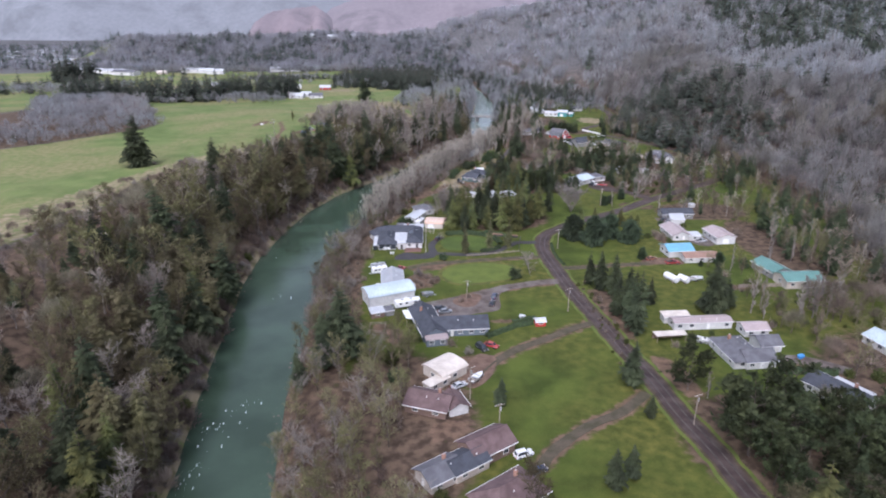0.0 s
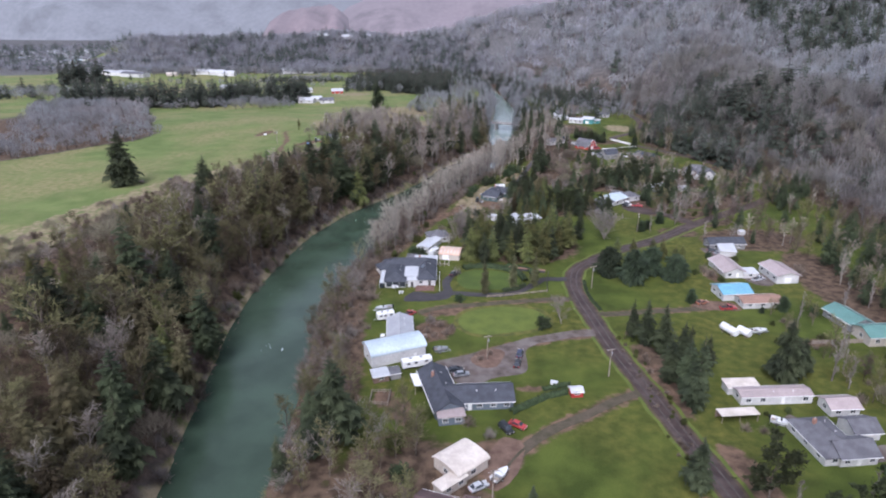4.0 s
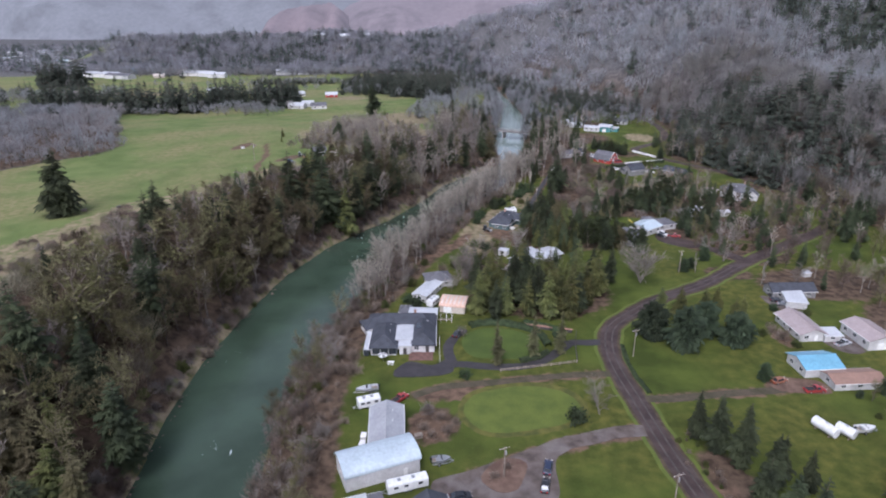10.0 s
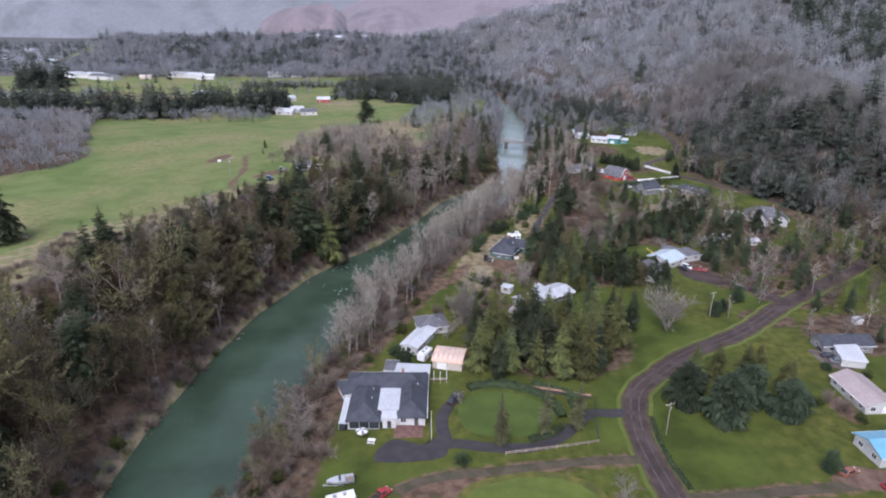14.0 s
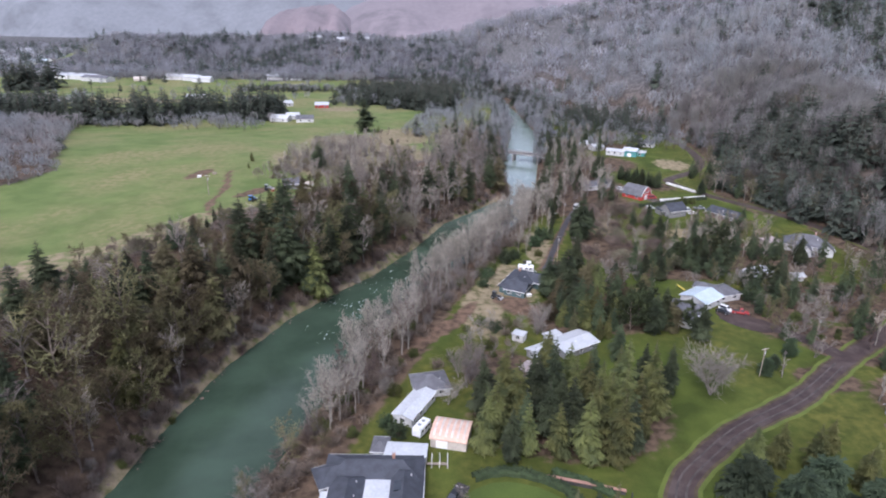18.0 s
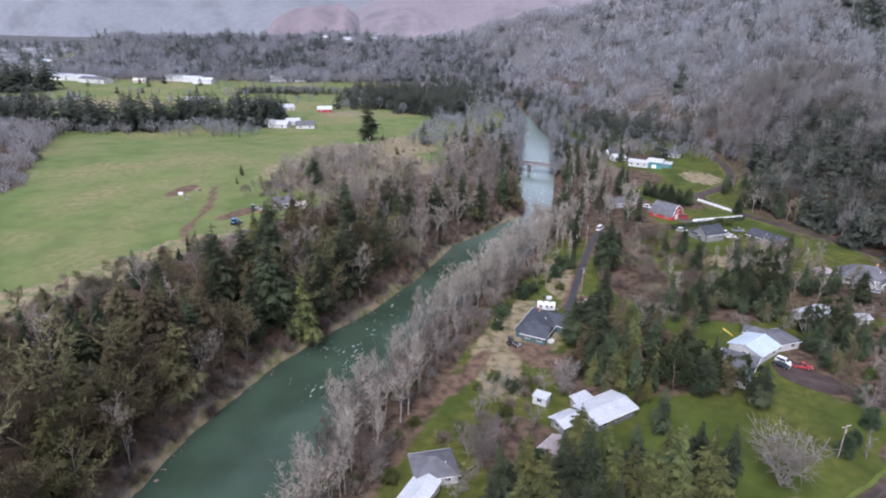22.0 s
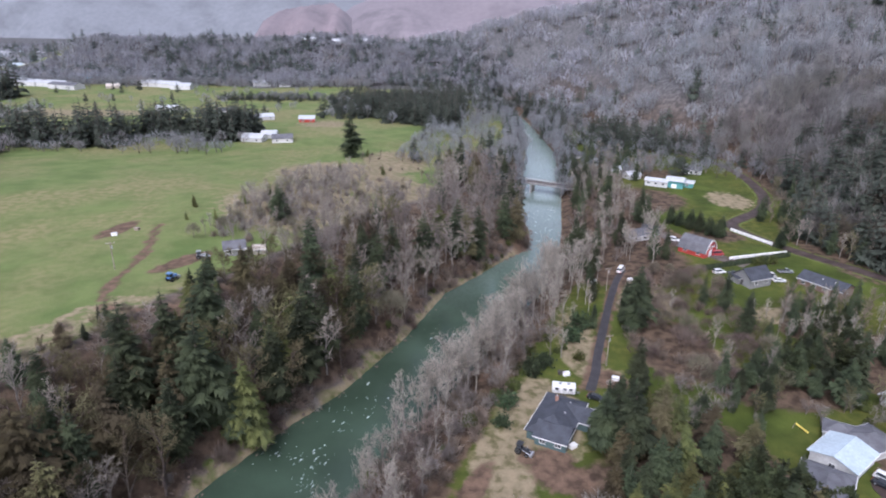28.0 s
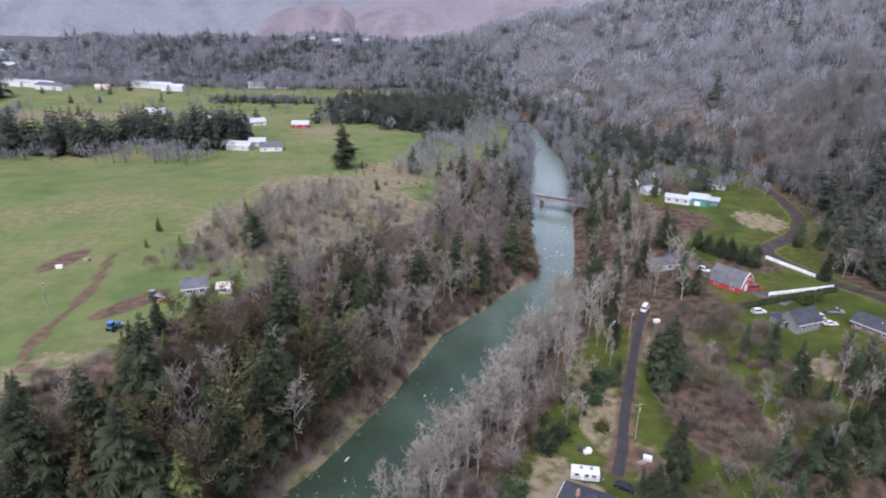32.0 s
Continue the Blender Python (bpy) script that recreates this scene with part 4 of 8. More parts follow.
def bare_arrays(seed, spread, upright, limbs=9, twigs=9, width=0.0032, leafy=0, leaf=0.03, base=0.3, stems=1, fine=5):
    """A leafless tree one metre high: wood arrays and twig arrays (with moss or leaf clumps among them)."""
    r = np.random.RandomState(seed)
    wv, wf, v, f = [], [], [], []

    def ring(p, d, q):
        d = d / (np.linalg.norm(d) + 1e-9)
        u = np.cross(d, (0.3, 0.9, 0.2))
        u = u / np.linalg.norm(u)
        w = np.cross(d, u)
        wv.extend([p + q * u, p + q * (-0.5 * u + 0.87 * w), p + q * (-0.5 * u - 0.87 * w)])
        return len(wv) - 3

    def join(k, m):
        for i in range(3):
            j = (i + 1) % 3
            wf.extend([(k + i, k + j, m + j), (k + i, m + j, m + i)])

    def sliver(a, b, w):
        d = b - a
        s = np.cross(d, r.normal(size=3))
        s = s / (np.linalg.norm(s) + 1e-9) * w
        k = len(v)
        v.extend([a + s, a - s, b])
        f.append((k, k + 1, k + 2))

    def clump(p, size):
        n = r.normal(size=(2, 3))
        n = n / np.linalg.norm(n, axis=1)[:, None]
        k = len(v)
        v.extend([p + size * n[0], p - size * (0.6 * n[0] - 0.7 * n[1]), p - size * (0.6 * n[0] + 0.7 * n[1])])
        f.append((k, k + 1, k + 2))

    root_ring = None
    for stem in range(stems):
        lean = r.normal(size=2) * (0.04 if stems == 1 else 0.16)
        line, rings = [], []
        for k in range(9):
            s = k / 8
            p = np.array([lean[0] * s + r.normal() * 0.006, lean[1] * s + r.normal() * 0.006, 0.9 * s])
            if k == 0 and root_ring is not None:
                rings.append(root_ring)
            else:
                rings.append(ring(p, np.array([lean[0], lean[1], 1.0]), 0.015 * (1 - 0.85 * s)))
            line.append(p)
            if k:
                join(rings[-2], rings[-1])
        root_ring = rings[0]
        for j in range(limbs):
            s = base + (0.97 - base) * (j + r.uniform(0, 0.8)) / limbs
            i = max(1, min(8, round(s * 8)))
            root = line[i]
            a = r.uniform(0, 6.283)
            long = spread * r.uniform(0.65, 1.1) * (1.15 - 0.75 * abs(s - 0.45))
            way = np.array([math.cos(a), math.sin(a), upright * r.uniform(0.7, 1.3)])
            way = way / np.linalg.norm(way)
            end = root + way * long
            mid = root + way * long * 0.5 + np.array([0, 0, 0.03])
            m = ring(mid, way, 0.0045)
            join(rings[i], m)
            join(m, ring(end, way, 0.0015))
            for q in range(twigs):
                u = r.uniform(0.2, 1.0)
                start = root + (mid - root) * u * 2 if u < 0.5 else mid + (end - mid) * (u * 2 - 1)
                aim = way * 0.6 + r.normal(size=3) * 0.55 + np.array([0, 0, 0.35 * upright])
                aim = aim / np.linalg.norm(aim)
                tip = start + aim * long * r.uniform(0.25, 0.55)
                sliver(start, tip, width * 1.3)
                for _ in range(fine):
                    g = start + (tip - start) * r.uniform(0.2, 1.0)
                    e = aim + r.normal(size=3) * 0.6
                    sliver(g, g + e / np.linalg.norm(e) * long * r.uniform(0.14, 0.34), width)
                for _ in range(leafy):
                    clump(start + (tip - start) * r.uniform(0, 1.1) + r.normal(size=3) * 0.02, leaf * r.uniform(0.6, 1.3))
    return np.array(wv), np.array(wf), np.array(v), np.array(f)


def bush_arrays(seed, leafy):
    """A low round bush, one metre high and wide: stems, and leaves or twigs."""
    r = np.random.RandomState(seed)
    wv, wf, v, f = [], [], [], []
    for j in range(90):
        d = r.normal(size=3)
        d[2] = abs(d[2]) * 1.1 + 0.25
        d = d / np.linalg.norm(d) * np.array([0.62, 0.62, 1.0]) * r.uniform(0.7, 1.0)
        s = np.cross(d, r.normal(size=3))
        s = s / np.linalg.norm(s) * 0.012
        k = len(wv)
        wv += [s, -s, d * 0.8]
        wf.append((k, k + 1, k + 2))
        for _ in range(7):
            p = d * r.uniform(0.45, 1.0) + r.normal(size=3) * 0.05
            n = r.normal(size=(2, 3))
            n = n / np.linalg.norm(n, axis=1)[:, None]
            k = len(v)
            if leafy:
                q = r.uniform(0.05, 0.11)
                v += [p + q * n[0], p - q * (0.6 * n[0] - 0.7 * n[1]), p - q * (0.6 * n[0] + 0.7 * n[1])]
            else:
                e = d * 0.35 + n[0] * 0.14
                v += [p + n[1] * 0.016, p - n[1] * 0.016, p + e]
            f.append((k, k + 1, k + 2))
    return np.array(wv), np.array(wf), np.array(v), np.array(f)


KINDS = {}  # kind: variants of (wood v, f, crown v, f), wood material, crown material, name, label, category


def rounded_off(variant, conifer):
    """Adds to a tree's arrays the outward direction at each crown vertex, and turns its triangles that way."""
    wv, wf, v, f = variant
    out = v * np.array([1, 1, 0]) if conifer else (v - np.array([0, 0, 0.5])) * np.array([1, 1, 0.8])
    out = out / (np.linalg.norm(out, axis=1, keepdims=True) + 1e-6)
    out = out * 0.85 + np.array([0, 0, 0.5]) + np.random.RandomState(3).normal(size=v.shape) * 0.16
    out = (out / np.linalg.norm(out, axis=1, keepdims=True)).astype(np.float32)
    flat = np.cross(v[f[:, 1]] - v[f[:, 0]], v[f[:, 2]] - v[f[:, 0]])
    away = (flat * out[f].sum(1)).sum(1) < 0
    f = np.where(away[:, None], f[:, ::-1], f)
    return wv, wf, v, f, out


def kind_of(key, variants, wood, crown, name, label, category="tree"):
    conifer = variants[0][0].shape[0] == 24
    variants = [rounded_off(x, conifer) for x in variants]
    KINDS[key] = [variants, M[wood], M[crown], name, label, category, None]


kind_of("fir", [conifer_arrays(s, 0.2, 26, 0.36, 0.08) for s in (1, 2, 3, 4)], "bark", "fir", "fir_tree", "tall dark green fir with drooping boughs", "tree")
kind_of("broadfir", [conifer_arrays(s, 0.33, 38, 0.4, 0.02) for s in (5, 6)], "bark", "fir", "broad_fir", "large dense dark green fir clothed to the ground", "tree")
kind_of("cedar", [conifer_arrays(s, 0.23, 21, 0.45, 0.03) for s in (11, 12, 13)], "bark", "cedar", "cedar_tree", "dense yellowish green cedar clothed to the ground", "tree")
kind_of("mossfir", [conifer_arrays(s, 0.26, 20, 0.4, 0.08) for s in (15, 16, 17)], "bark", "olive", "mossy_conifer", "broad moss-hung olive-green conifer", "tree")
kind_of("spruce", [conifer_arrays(s, 0.54, 34, 0.3, 0.02, True) for s in (21, 22, 23)], "bark", "spruce", "spruce_tree", "broad bluish green spruce clothed to the ground", "tree")
kind_of("yew", [bare_arrays(s, 0.36, 0.75, 12, 8, 0.004, 16, 0.032, 0.06, 1, 2) for s in (24, 25)], "bark", "yew", "dark_evergreen", "dense dark green evergreen with a rounded crown", "tree")
kind_of("cone", [conifer_arrays(s, 0.26, 20, 0.2, 0.01, True) for s in (26, 27)], "bark", "hedge", "garden_cypress", "small dark clipped evergreen cone on the lawn", "shrub")
kind_of("maple", [bare_arrays(s, 0.34, 1.15, 14, 9, 0.0036, 7, 0.0135, 0.12, 1, 5) for s in (31, 32, 33)], "bark", "olive", "mossy_maple", "mossy olive-green tree with a rounded crown", "tree")
kind_of("alder", [bare_arrays(s, 0.26, 1.5, 12, 9, 0.0023, fine=8) for s in (41, 42, 43)], "pale_bark", "twig", "bare_alder", "leafless grey alder with fine twigs", "tree")
kind_of("brown", [bare_arrays(s, 0.32, 1.1, 12, 9, 0.004, base=0.15, fine=7) for s in (46, 47)], "bark", "mauve", "bare_brown_tree", "leafless brown tree with dense twigs", "tree")
kind_of("pale", [bare_arrays(s, 0.4, 1.0, 8, 8, 0.003, stems=2, base=0.15, fine=8) for s in (51, 52)], "pale_bark", "pale_twig", "bare_pale_tree", "leafless pale tree with a rounded twiggy crown", "tree")
kind_of("poplar", [bare_arrays(s, 0.17, 3.0, 14, 6, 0.006, 1, 0.012, 0.1) for s in (61, 62)], "pale_bark", "pale_twig", "poplar", "slender upright poplar, nearly leafless", "tree")
kind_of("larch", [conifer_arrays(s, 0.17, 18, 0.3, 0.04) for s in (66, 67)], "bark", "soft_needles", "slender_conifer", "thin olive-green conifer standing on the lawn", "tree")
kind_of("bush", [bush_arrays(s, True) for s in (71, 72)], "bark", "shrub", "shrub", "rounded yellowish green garden shrub", "shrub")
kind_of("thicket", [bush_arrays(s, False) for s in (76, 77)], "bark", "mauve", "bare_shrub", "leafless brown shrub with dense stems", "shrub")
kind_of("palebush", [bush_arrays(s, False) for s in (78, 79)], "bark", "pale_twig", "pale_shrub", "leafless pale shrub with dense stems", "shrub")
kind_of("evergreen", [bush_arrays(s, True) for s in (81, 82)], "bark", "hedge", "evergreen_shrub", "dark green rounded evergreen shrub", "shrub")



def far_arrays(seed, n, wide, tip, oval=False):
    """A far leafless tree, one metre high: a soft dome of short upright slivers, or a tall oval of steep ones over a bare trunk."""
    r = np.random.RandomState(seed)
    v, f = [], []
    for j in range(n):
        d = r.normal(size=3)
        if oval:
            d = d / np.linalg.norm(d) * r.uniform(0.25, 1.0) ** 0.5
            p = np.array([d[0] * wide, d[1] * wide, 0.6 + 0.34 * d[2]])
            way = np.array([d[0] * 0.35, d[1] * 0.35, 1.0]) + r.normal(size=3) * 0.22
            way = way / np.linalg.norm(way) * r.uniform(0.08, 0.17)
        else:
            d[2] = abs(d[2]) * 1.2 + 0.1
            d = d / np.linalg.norm(d) * r.uniform(0.45, 1.0) ** 0.5
            p = np.array([d[0] * wide, d[1] * wide, 0.42 + 0.5 * d[2]])
            way = np.array([d[0] * 0.8, d[1] * 0.8, 0.9]) + r.normal(size=3) * 0.35
            way = way / np.linalg.norm(way) * r.uniform(0.1, 0.2)
        s = np.cross(way, r.normal(size=3))
        s = s / np.linalg.norm(s) * tip * r.uniform(0.6, 1.4)
        k = len(v)
        v += [p - way * 0.8 + s, p - way * 0.8 - s, p + way]
        f.append((k, k + 1, k + 2))
    w = np.array([(0.018, 0, 0), (-0.016, 0.016, 0), (-0.014, -0.016, 0), (0, 0, 0.9)])
    return w, np.array([(0, 1, 3), (1, 2, 3), (2, 0, 3)]), np.array(v), np.array(f)


# far and ridge crowns take the colours with haze mixed in
kind_of("far_alder", [far_arrays(s, 84, 0.25, 0.0115, True) for s in (91, 92, 93)], "pale_bark", "hazed_twig", "hill_tree", "leafless tree on the hillside")
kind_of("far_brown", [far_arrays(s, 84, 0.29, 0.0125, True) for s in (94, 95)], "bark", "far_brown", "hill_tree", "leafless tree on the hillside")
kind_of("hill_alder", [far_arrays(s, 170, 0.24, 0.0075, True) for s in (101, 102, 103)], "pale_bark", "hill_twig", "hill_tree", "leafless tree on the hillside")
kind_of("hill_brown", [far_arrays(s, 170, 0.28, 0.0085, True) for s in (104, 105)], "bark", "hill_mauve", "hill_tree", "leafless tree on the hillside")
kind_of("ridge_alder", [far_arrays(s, 46, 0.3, 0.019, True) for s in (98, 99)], "bark", "hazed_ridge_twig", "ridge_tree", "leafless tree on the far ridge")
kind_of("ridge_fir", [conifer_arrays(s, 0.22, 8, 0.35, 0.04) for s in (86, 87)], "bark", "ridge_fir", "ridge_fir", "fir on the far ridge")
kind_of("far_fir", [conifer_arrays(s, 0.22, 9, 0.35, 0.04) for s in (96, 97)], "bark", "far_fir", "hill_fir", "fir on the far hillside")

kind_of("pale_round", [bare_arrays(s, 0.52, 1.3, 9, 9, 0.0042, stems=3, base=0.08, fine=8) for s in (117, 118)], "pale_bark", "pale_twig", "pale_round_tree", "leafless pale tree with a broad dense fan of twigs")
kind_of("mauve_round", [far_arrays(s, 420, 0.46, 0.0062) for s in (115, 116)], "bark", "mauve", "brown_round_tree", "leafless brown tree with a dense rounded crown")
kind_of("round", [far_arrays(s, 480, 0.42, 0.0058) for s in (111, 112, 113)], "bark", "moss_twig", "bare_round_tree", "leafless olive-brown tree with a rounded cloud of twigs")

rng = random.Random(7)
NEAR, FAR = [], []  # rows of kind, x, y, height, width factor


def plant(key, x, y, tall, wide=1.0):
    NEAR.append((key, x, y, tall, wide))


def build_near():
    made, own, count = {}, {}, {}
    for key, x, y, tall, wide in NEAR:
        variants, wood, crown, name, label, category, _ = KINDS[key]
        count[key] = count.get(key, 0) + 1
        if count[key] > 225:
            FAR.append((key, x, y, tall, wide))
            continue
        w = rng.randrange(len(variants))
        m = Matrix.LocRotScale((x, y, hz(x, y) - 0.15), Euler((rng.uniform(-0.04, 0.04), rng.uniform(-0.04, 0.04), rng.uniform(0, 6.28))), (tall * wide, tall * wide * rng.uniform(0.88, 1.12), tall))
        if (key, w) in made:
            copy_thing(made[key, w], m)
            continue
        wv, wf, cv, cf, cn = variants[w]
        root = empty(name, Matrix(), label, category, category + "s: " + name.replace("_", " "))
        part("trunk", tri_mesh("trunk", wv, wf, wood, smooth=True), root)
        part("crown", tri_mesh("crown", cv, cf, crown, normals=cn), root)
        made[key, w], own[key, w] = root, m
    for key, m in own.items():
        made[key].matrix_basis = m


def build_far(name, label, rows, share=1.0, category="woods"):
    """Trees past counting, joined: crowns and trunks in one mesh of two materials a kind."""
    r = np.random.RandomState(5)
    mats, vs, fs, ns, slots, k = [], [], [], [], [], 0
    by = {}
    for row in rows:
        by.setdefault(row[0], []).append(row)
    for key, some in by.items():
        variants, wood, crown = KINDS[key][:3]
        mats += [wood, crown]
        for _, x, y, tall, wide in some:
            wv, wf, cv, cf, cn = variants[r.randint(len(variants))]
            if share < 1:
                pick = r.rand(len(cf)) < share
                cf = cf[pick]
                big = 1 / math.sqrt(share)
            else:
                big = 1.0
            a = r.rand() * 6.283
            turn = np.array([[math.cos(a), -math.sin(a), 0], [math.sin(a), math.cos(a), 0], [0, 0, 1]]) * tall * np.array([[wide], [wide], [1.0]])
            place = np.array([x, y, hz(x, y) - 0.2])
            tri = cv[cf]
            if big > 1:
                mid = tri.mean(1, keepdims=True)
                tri = mid + (tri - mid) * min(big, 1.4)
            tv = tri.reshape(-1, 3) @ turn.T + place
            vs.append(tv)
            spin = turn / np.linalg.norm(turn, axis=1, keepdims=True)
            ns.append(cn[cf].reshape(-1, 3) @ spin.T)
            fs.append(np.arange(len(tv)).reshape(-1, 3) + k)
            slots.append(np.full(len(cf), len(mats) - 1))
            k += len(tv)
            if share > 0.3:
                vs.append(wv @ turn.T + place)
                ns.append((wv * np.array([40, 40, 0]) + np.array([0, 0, 0.4])) @ spin.T)
                fs.append(wf + k)
                slots.append(np.full(len(wf), len(mats) - 2))
                k += len(wv)
    me = tri_mesh(name, np.concatenate(vs), np.concatenate(fs), *mats, slots=np.concatenate(slots), normals=np.concatenate(ns))
    return tagged(new(name, me), label, category, kind="stuff")


def clear_of(x, y, gap=0.0):
    return all((x - a) ** 2 + (y - b) ** 2 > (c + gap) ** 2 for a, b, c in CLEAR)


# spots kept free of scattered trees: middle and radius
CLEAR = [(-12, 203, 12), (-12, 215, 10), (-11, 262, 16), (4, 283, 8), (-2, 296, 10), (36, 325, 13), (30, 370, 13), (92, 355, 18), (5, 180, 15), (10, 140, 12), (5, 152, 10), (8, 115, 14),
         (92, 170, 16), (108, 140, 12), (105, 240, 14), (113, 265, 12), (130, 258, 12), (122, 288, 13), (105, 485, 14), (115, 455, 10), (139, 450, 11), (158, 412, 14), (124, 382, 8), (127, 588, 18), (-66, 434, 8),
         (137, 213, 14), (50, 395, 7), (53, 415, 5), (58, 432, 5), (63, 448, 5), (70, 463, 6), (-78, 420, 9), (-82, 392, 9), (-72, 393, 6), (-78, 407, 8), (-5, 228, 12), (-16, 190, 8)]


def scatter(n, x_of, y0, y1, kinds, tall, gap=3.0, wide=(0.85, 1.2), seed=1, to=None, free=True):
    """n trees between y0 and y1, with x_of(y) giving the span in x; kinds: (kind, weight) or a function of x, y."""
    r = random.Random(seed)
    done = []
    for _ in range(n * 3):
        if len(done) >= n:
            break
        y = r.uniform(y0, y1)
        a, b = x_of(y)
        if b <= a:
            continue
        x = r.uniform(a, b)
        if (free and not clear_of(x, y)) or any((x - p) ** 2 + (y - q) ** 2 < gap * gap for p, q in done[-400:]):
            continue
        done.append((x, y))
        mix = kinds(x, y) if callable(kinds) else kinds
        key = r.choices([k for k, _ in mix], [w for _, w in mix])[0]
        lo, hi = tall.get(key, tall["any"]) if isinstance(tall, dict) else tall
        high = r.uniform(lo, hi)
        if x < left_of(y) and y < 600:
            high = max(min(high, r.uniform(*((26, 32) if y < 330 else (23, 29))) + (5 if r.random() < 0.2 else 0) - hz(x, y)), min(high, 5.0))
        (NEAR if to is None else to).append((key, x, y, high, r.uniform(*wide)))


def left_of(y):
    return float(np.interp(y, BANK_Y, BANK_L))


def right_of(y):
    return float(np.interp(y, BANK_Y, BANK_R))


def edge_of(y):
    return float(np.interp(y, EDGE_Y, EDGE_X))


def foot_of(y):
    return float(np.interp(y, FOOT_Y, FOOT_X))


TALL = {"fir": (21, 29), "cedar": (17, 23), "maple": (15, 21), "mossfir": (17, 23), "alder": (14, 19), "brown": (8, 13), "round": (9, 14), "pale": (9, 13), "bush": (2, 4), "thicket": (2.5, 5), "palebush": (2, 4), "any": (8, 14)}

# the wooded left bank: firs and mossy maples on the slope, bare brush along the field
scatter(265, lambda y: (max(edge_of(y) + 31, left_of(y) - 60), left_of(y) - 3), 95, 330,
        lambda x, y: (("maple", 5), ("mossfir", 0.6 + 3.0 * (lumps(x, y, 14) > 0.05)), ("fir", 0.4 + 5.0 * (lumps(x, y, 14) > 0.05)), ("cedar", 0.2 + 1.6 * (lumps(x, y, 14) > 0.05)), ("alder", 1.2 + 3.0 * (lumps(x, y, 11) < -0.3)), ("round", 1.2)), TALL, 4.5, (1.0, 1.4), seed=11)
scatter(70, lambda y: (left_of(y) - 60, left_of(y) - 3), -10, 96, (("maple", 6), ("mossfir", 2), ("fir", 1.5), ("brown", 1)), TALL, 4.4, (1.0, 1.4), seed=18)
scatter(60, lambda y: (right_of(y) + 3, 150), -10, 96, (("maple", 5), ("cedar", 2), ("fir", 1.5), ("brown", 3)), TALL, 5.0, (1.0, 1.4), seed=19)
scatter(235, lambda y: (max(edge_of(y) + 4, left_of(y) - 50), left_of(y) - 3), 330, 480,
        lambda x, y: (("fir", (1.0 + 5.0 * (lumps(x, y, 13) > 0.0)) * (1 - 0.65 * (y > 425))), ("mossfir", 1.6 - 1.2 * (y > 418)), ("cedar", 1.6 - 1.1 * (y > 418)), ("maple", 3.2 - 2.6 * (y > 418)), ("alder", 2.0 + 8.0 * (y > 418)), ("round", 0.6)), TALL, 4.0, (1.0, 1.4), seed=12)
scatter(360, lambda y: (edge_of(y) + 6, edge_of(y) + (50 if y < 150 else 34)), 0, 400, (("brown", 1), ("mauve_round", 3), ("round", 2), ("thicket", 5), ("palebush", 1)), {"brown": (3, 6), "round": (4, 7), "mauve_round": (3, 6), "maple": (6, 9), "any": (1.6, 3.4)}, 1.9, seed=13)
scatter(140, lambda y: (left_of(y) - 6, left_of(y) - 0.5), 100, 500, (("thicket", 5), ("bush", 2), ("palebush", 2)), TALL, 1.4, seed=14)
scatter(90, lambda y: (max(edge_of(y) + 2, left_of(y) - 45), left_of(y) - 3), 480, 600, (("fir", 1.0), ("mossfir", 0.4), ("alder", 7), ("pale", 3)), TALL, 3.6, seed=15)
# brush and bare thicket beyond the farm shed
scatter(210, lambda y: (-84 + (y - 448) * 0.25, -36 + (y - 448) * 0.3), 446, 530, (("round", 2), ("alder", 5), ("pale", 3), ("thicket", 2), ("palebush", 3)),
        {"round": (4, 7), "alder": (6, 9), "pale": (4, 7), "any": (2, 4)}, 1.9, seed=16)
# right bank: bare alders over the water, brush on the bank
scatter(150, lambda y: (right_of(y) - 0.5, right_of(y) + 17), 285, 475, (("alder", 7), ("brown", 2), ("pale", 1.5)), {"alder": (12, 18), "any": (8, 12)}, 1.9, seed=21, free=True)
scatter(46, lambda y: (right_of(y) - 2.5, right_of(y) + 9), 370, 476, (("alder", 7), ("pale", 1)), {"alder": (14, 20), "any": (9, 12)}, 1.8, (1.0, 1.3), seed=28)
scatter(250, lambda y: (right_of(y) + 0.5, right_of(y) + 20), 180, 420, (("thicket", 7), ("bush", 1.4), ("palebush", 2)), {"any": (1.8, 4.4)}, 1.4, seed=22)
scatter(60, lambda y: (right_of(y) + 1, right_of(y) + 13), 180, 285, (("pale", 3), ("brown", 4), ("maple", 2)), {"any": (5, 9), "maple": (8, 12)}, 2.4, seed=23)
scatter(80, lambda y: (right_of(y) + 2, min(right_of(y) + 36, -2 if y < 170 else -18)), 80, 188, (("maple", 6), ("pale", 2), ("fir", 0.6), ("brown", 2)), {"maple": (8, 14), "fir": (13, 17), "any": (6, 10)}, 3.4, seed=24)
scatter(30, lambda y: (left_of(y) - 14, left_of(y) - 1), 488, 540, (("thicket", 5), ("brown", 2), ("alder", 0.6)), {"thicket": (2, 4), "brown": (4, 6), "any": (8, 11)}, 1.6, seed=29)
# woods between the lane and the river bend, and round the barns
scatter(150, lambda y: (right_of(y) + 6, 98), 470, 610, (("alder", 5), ("brown", 4), ("fir", 1.6), ("pale", 1.4)), {"alder": (9, 13), "fir": (14, 20), "any": (6, 9)}, 2.8, seed=25)
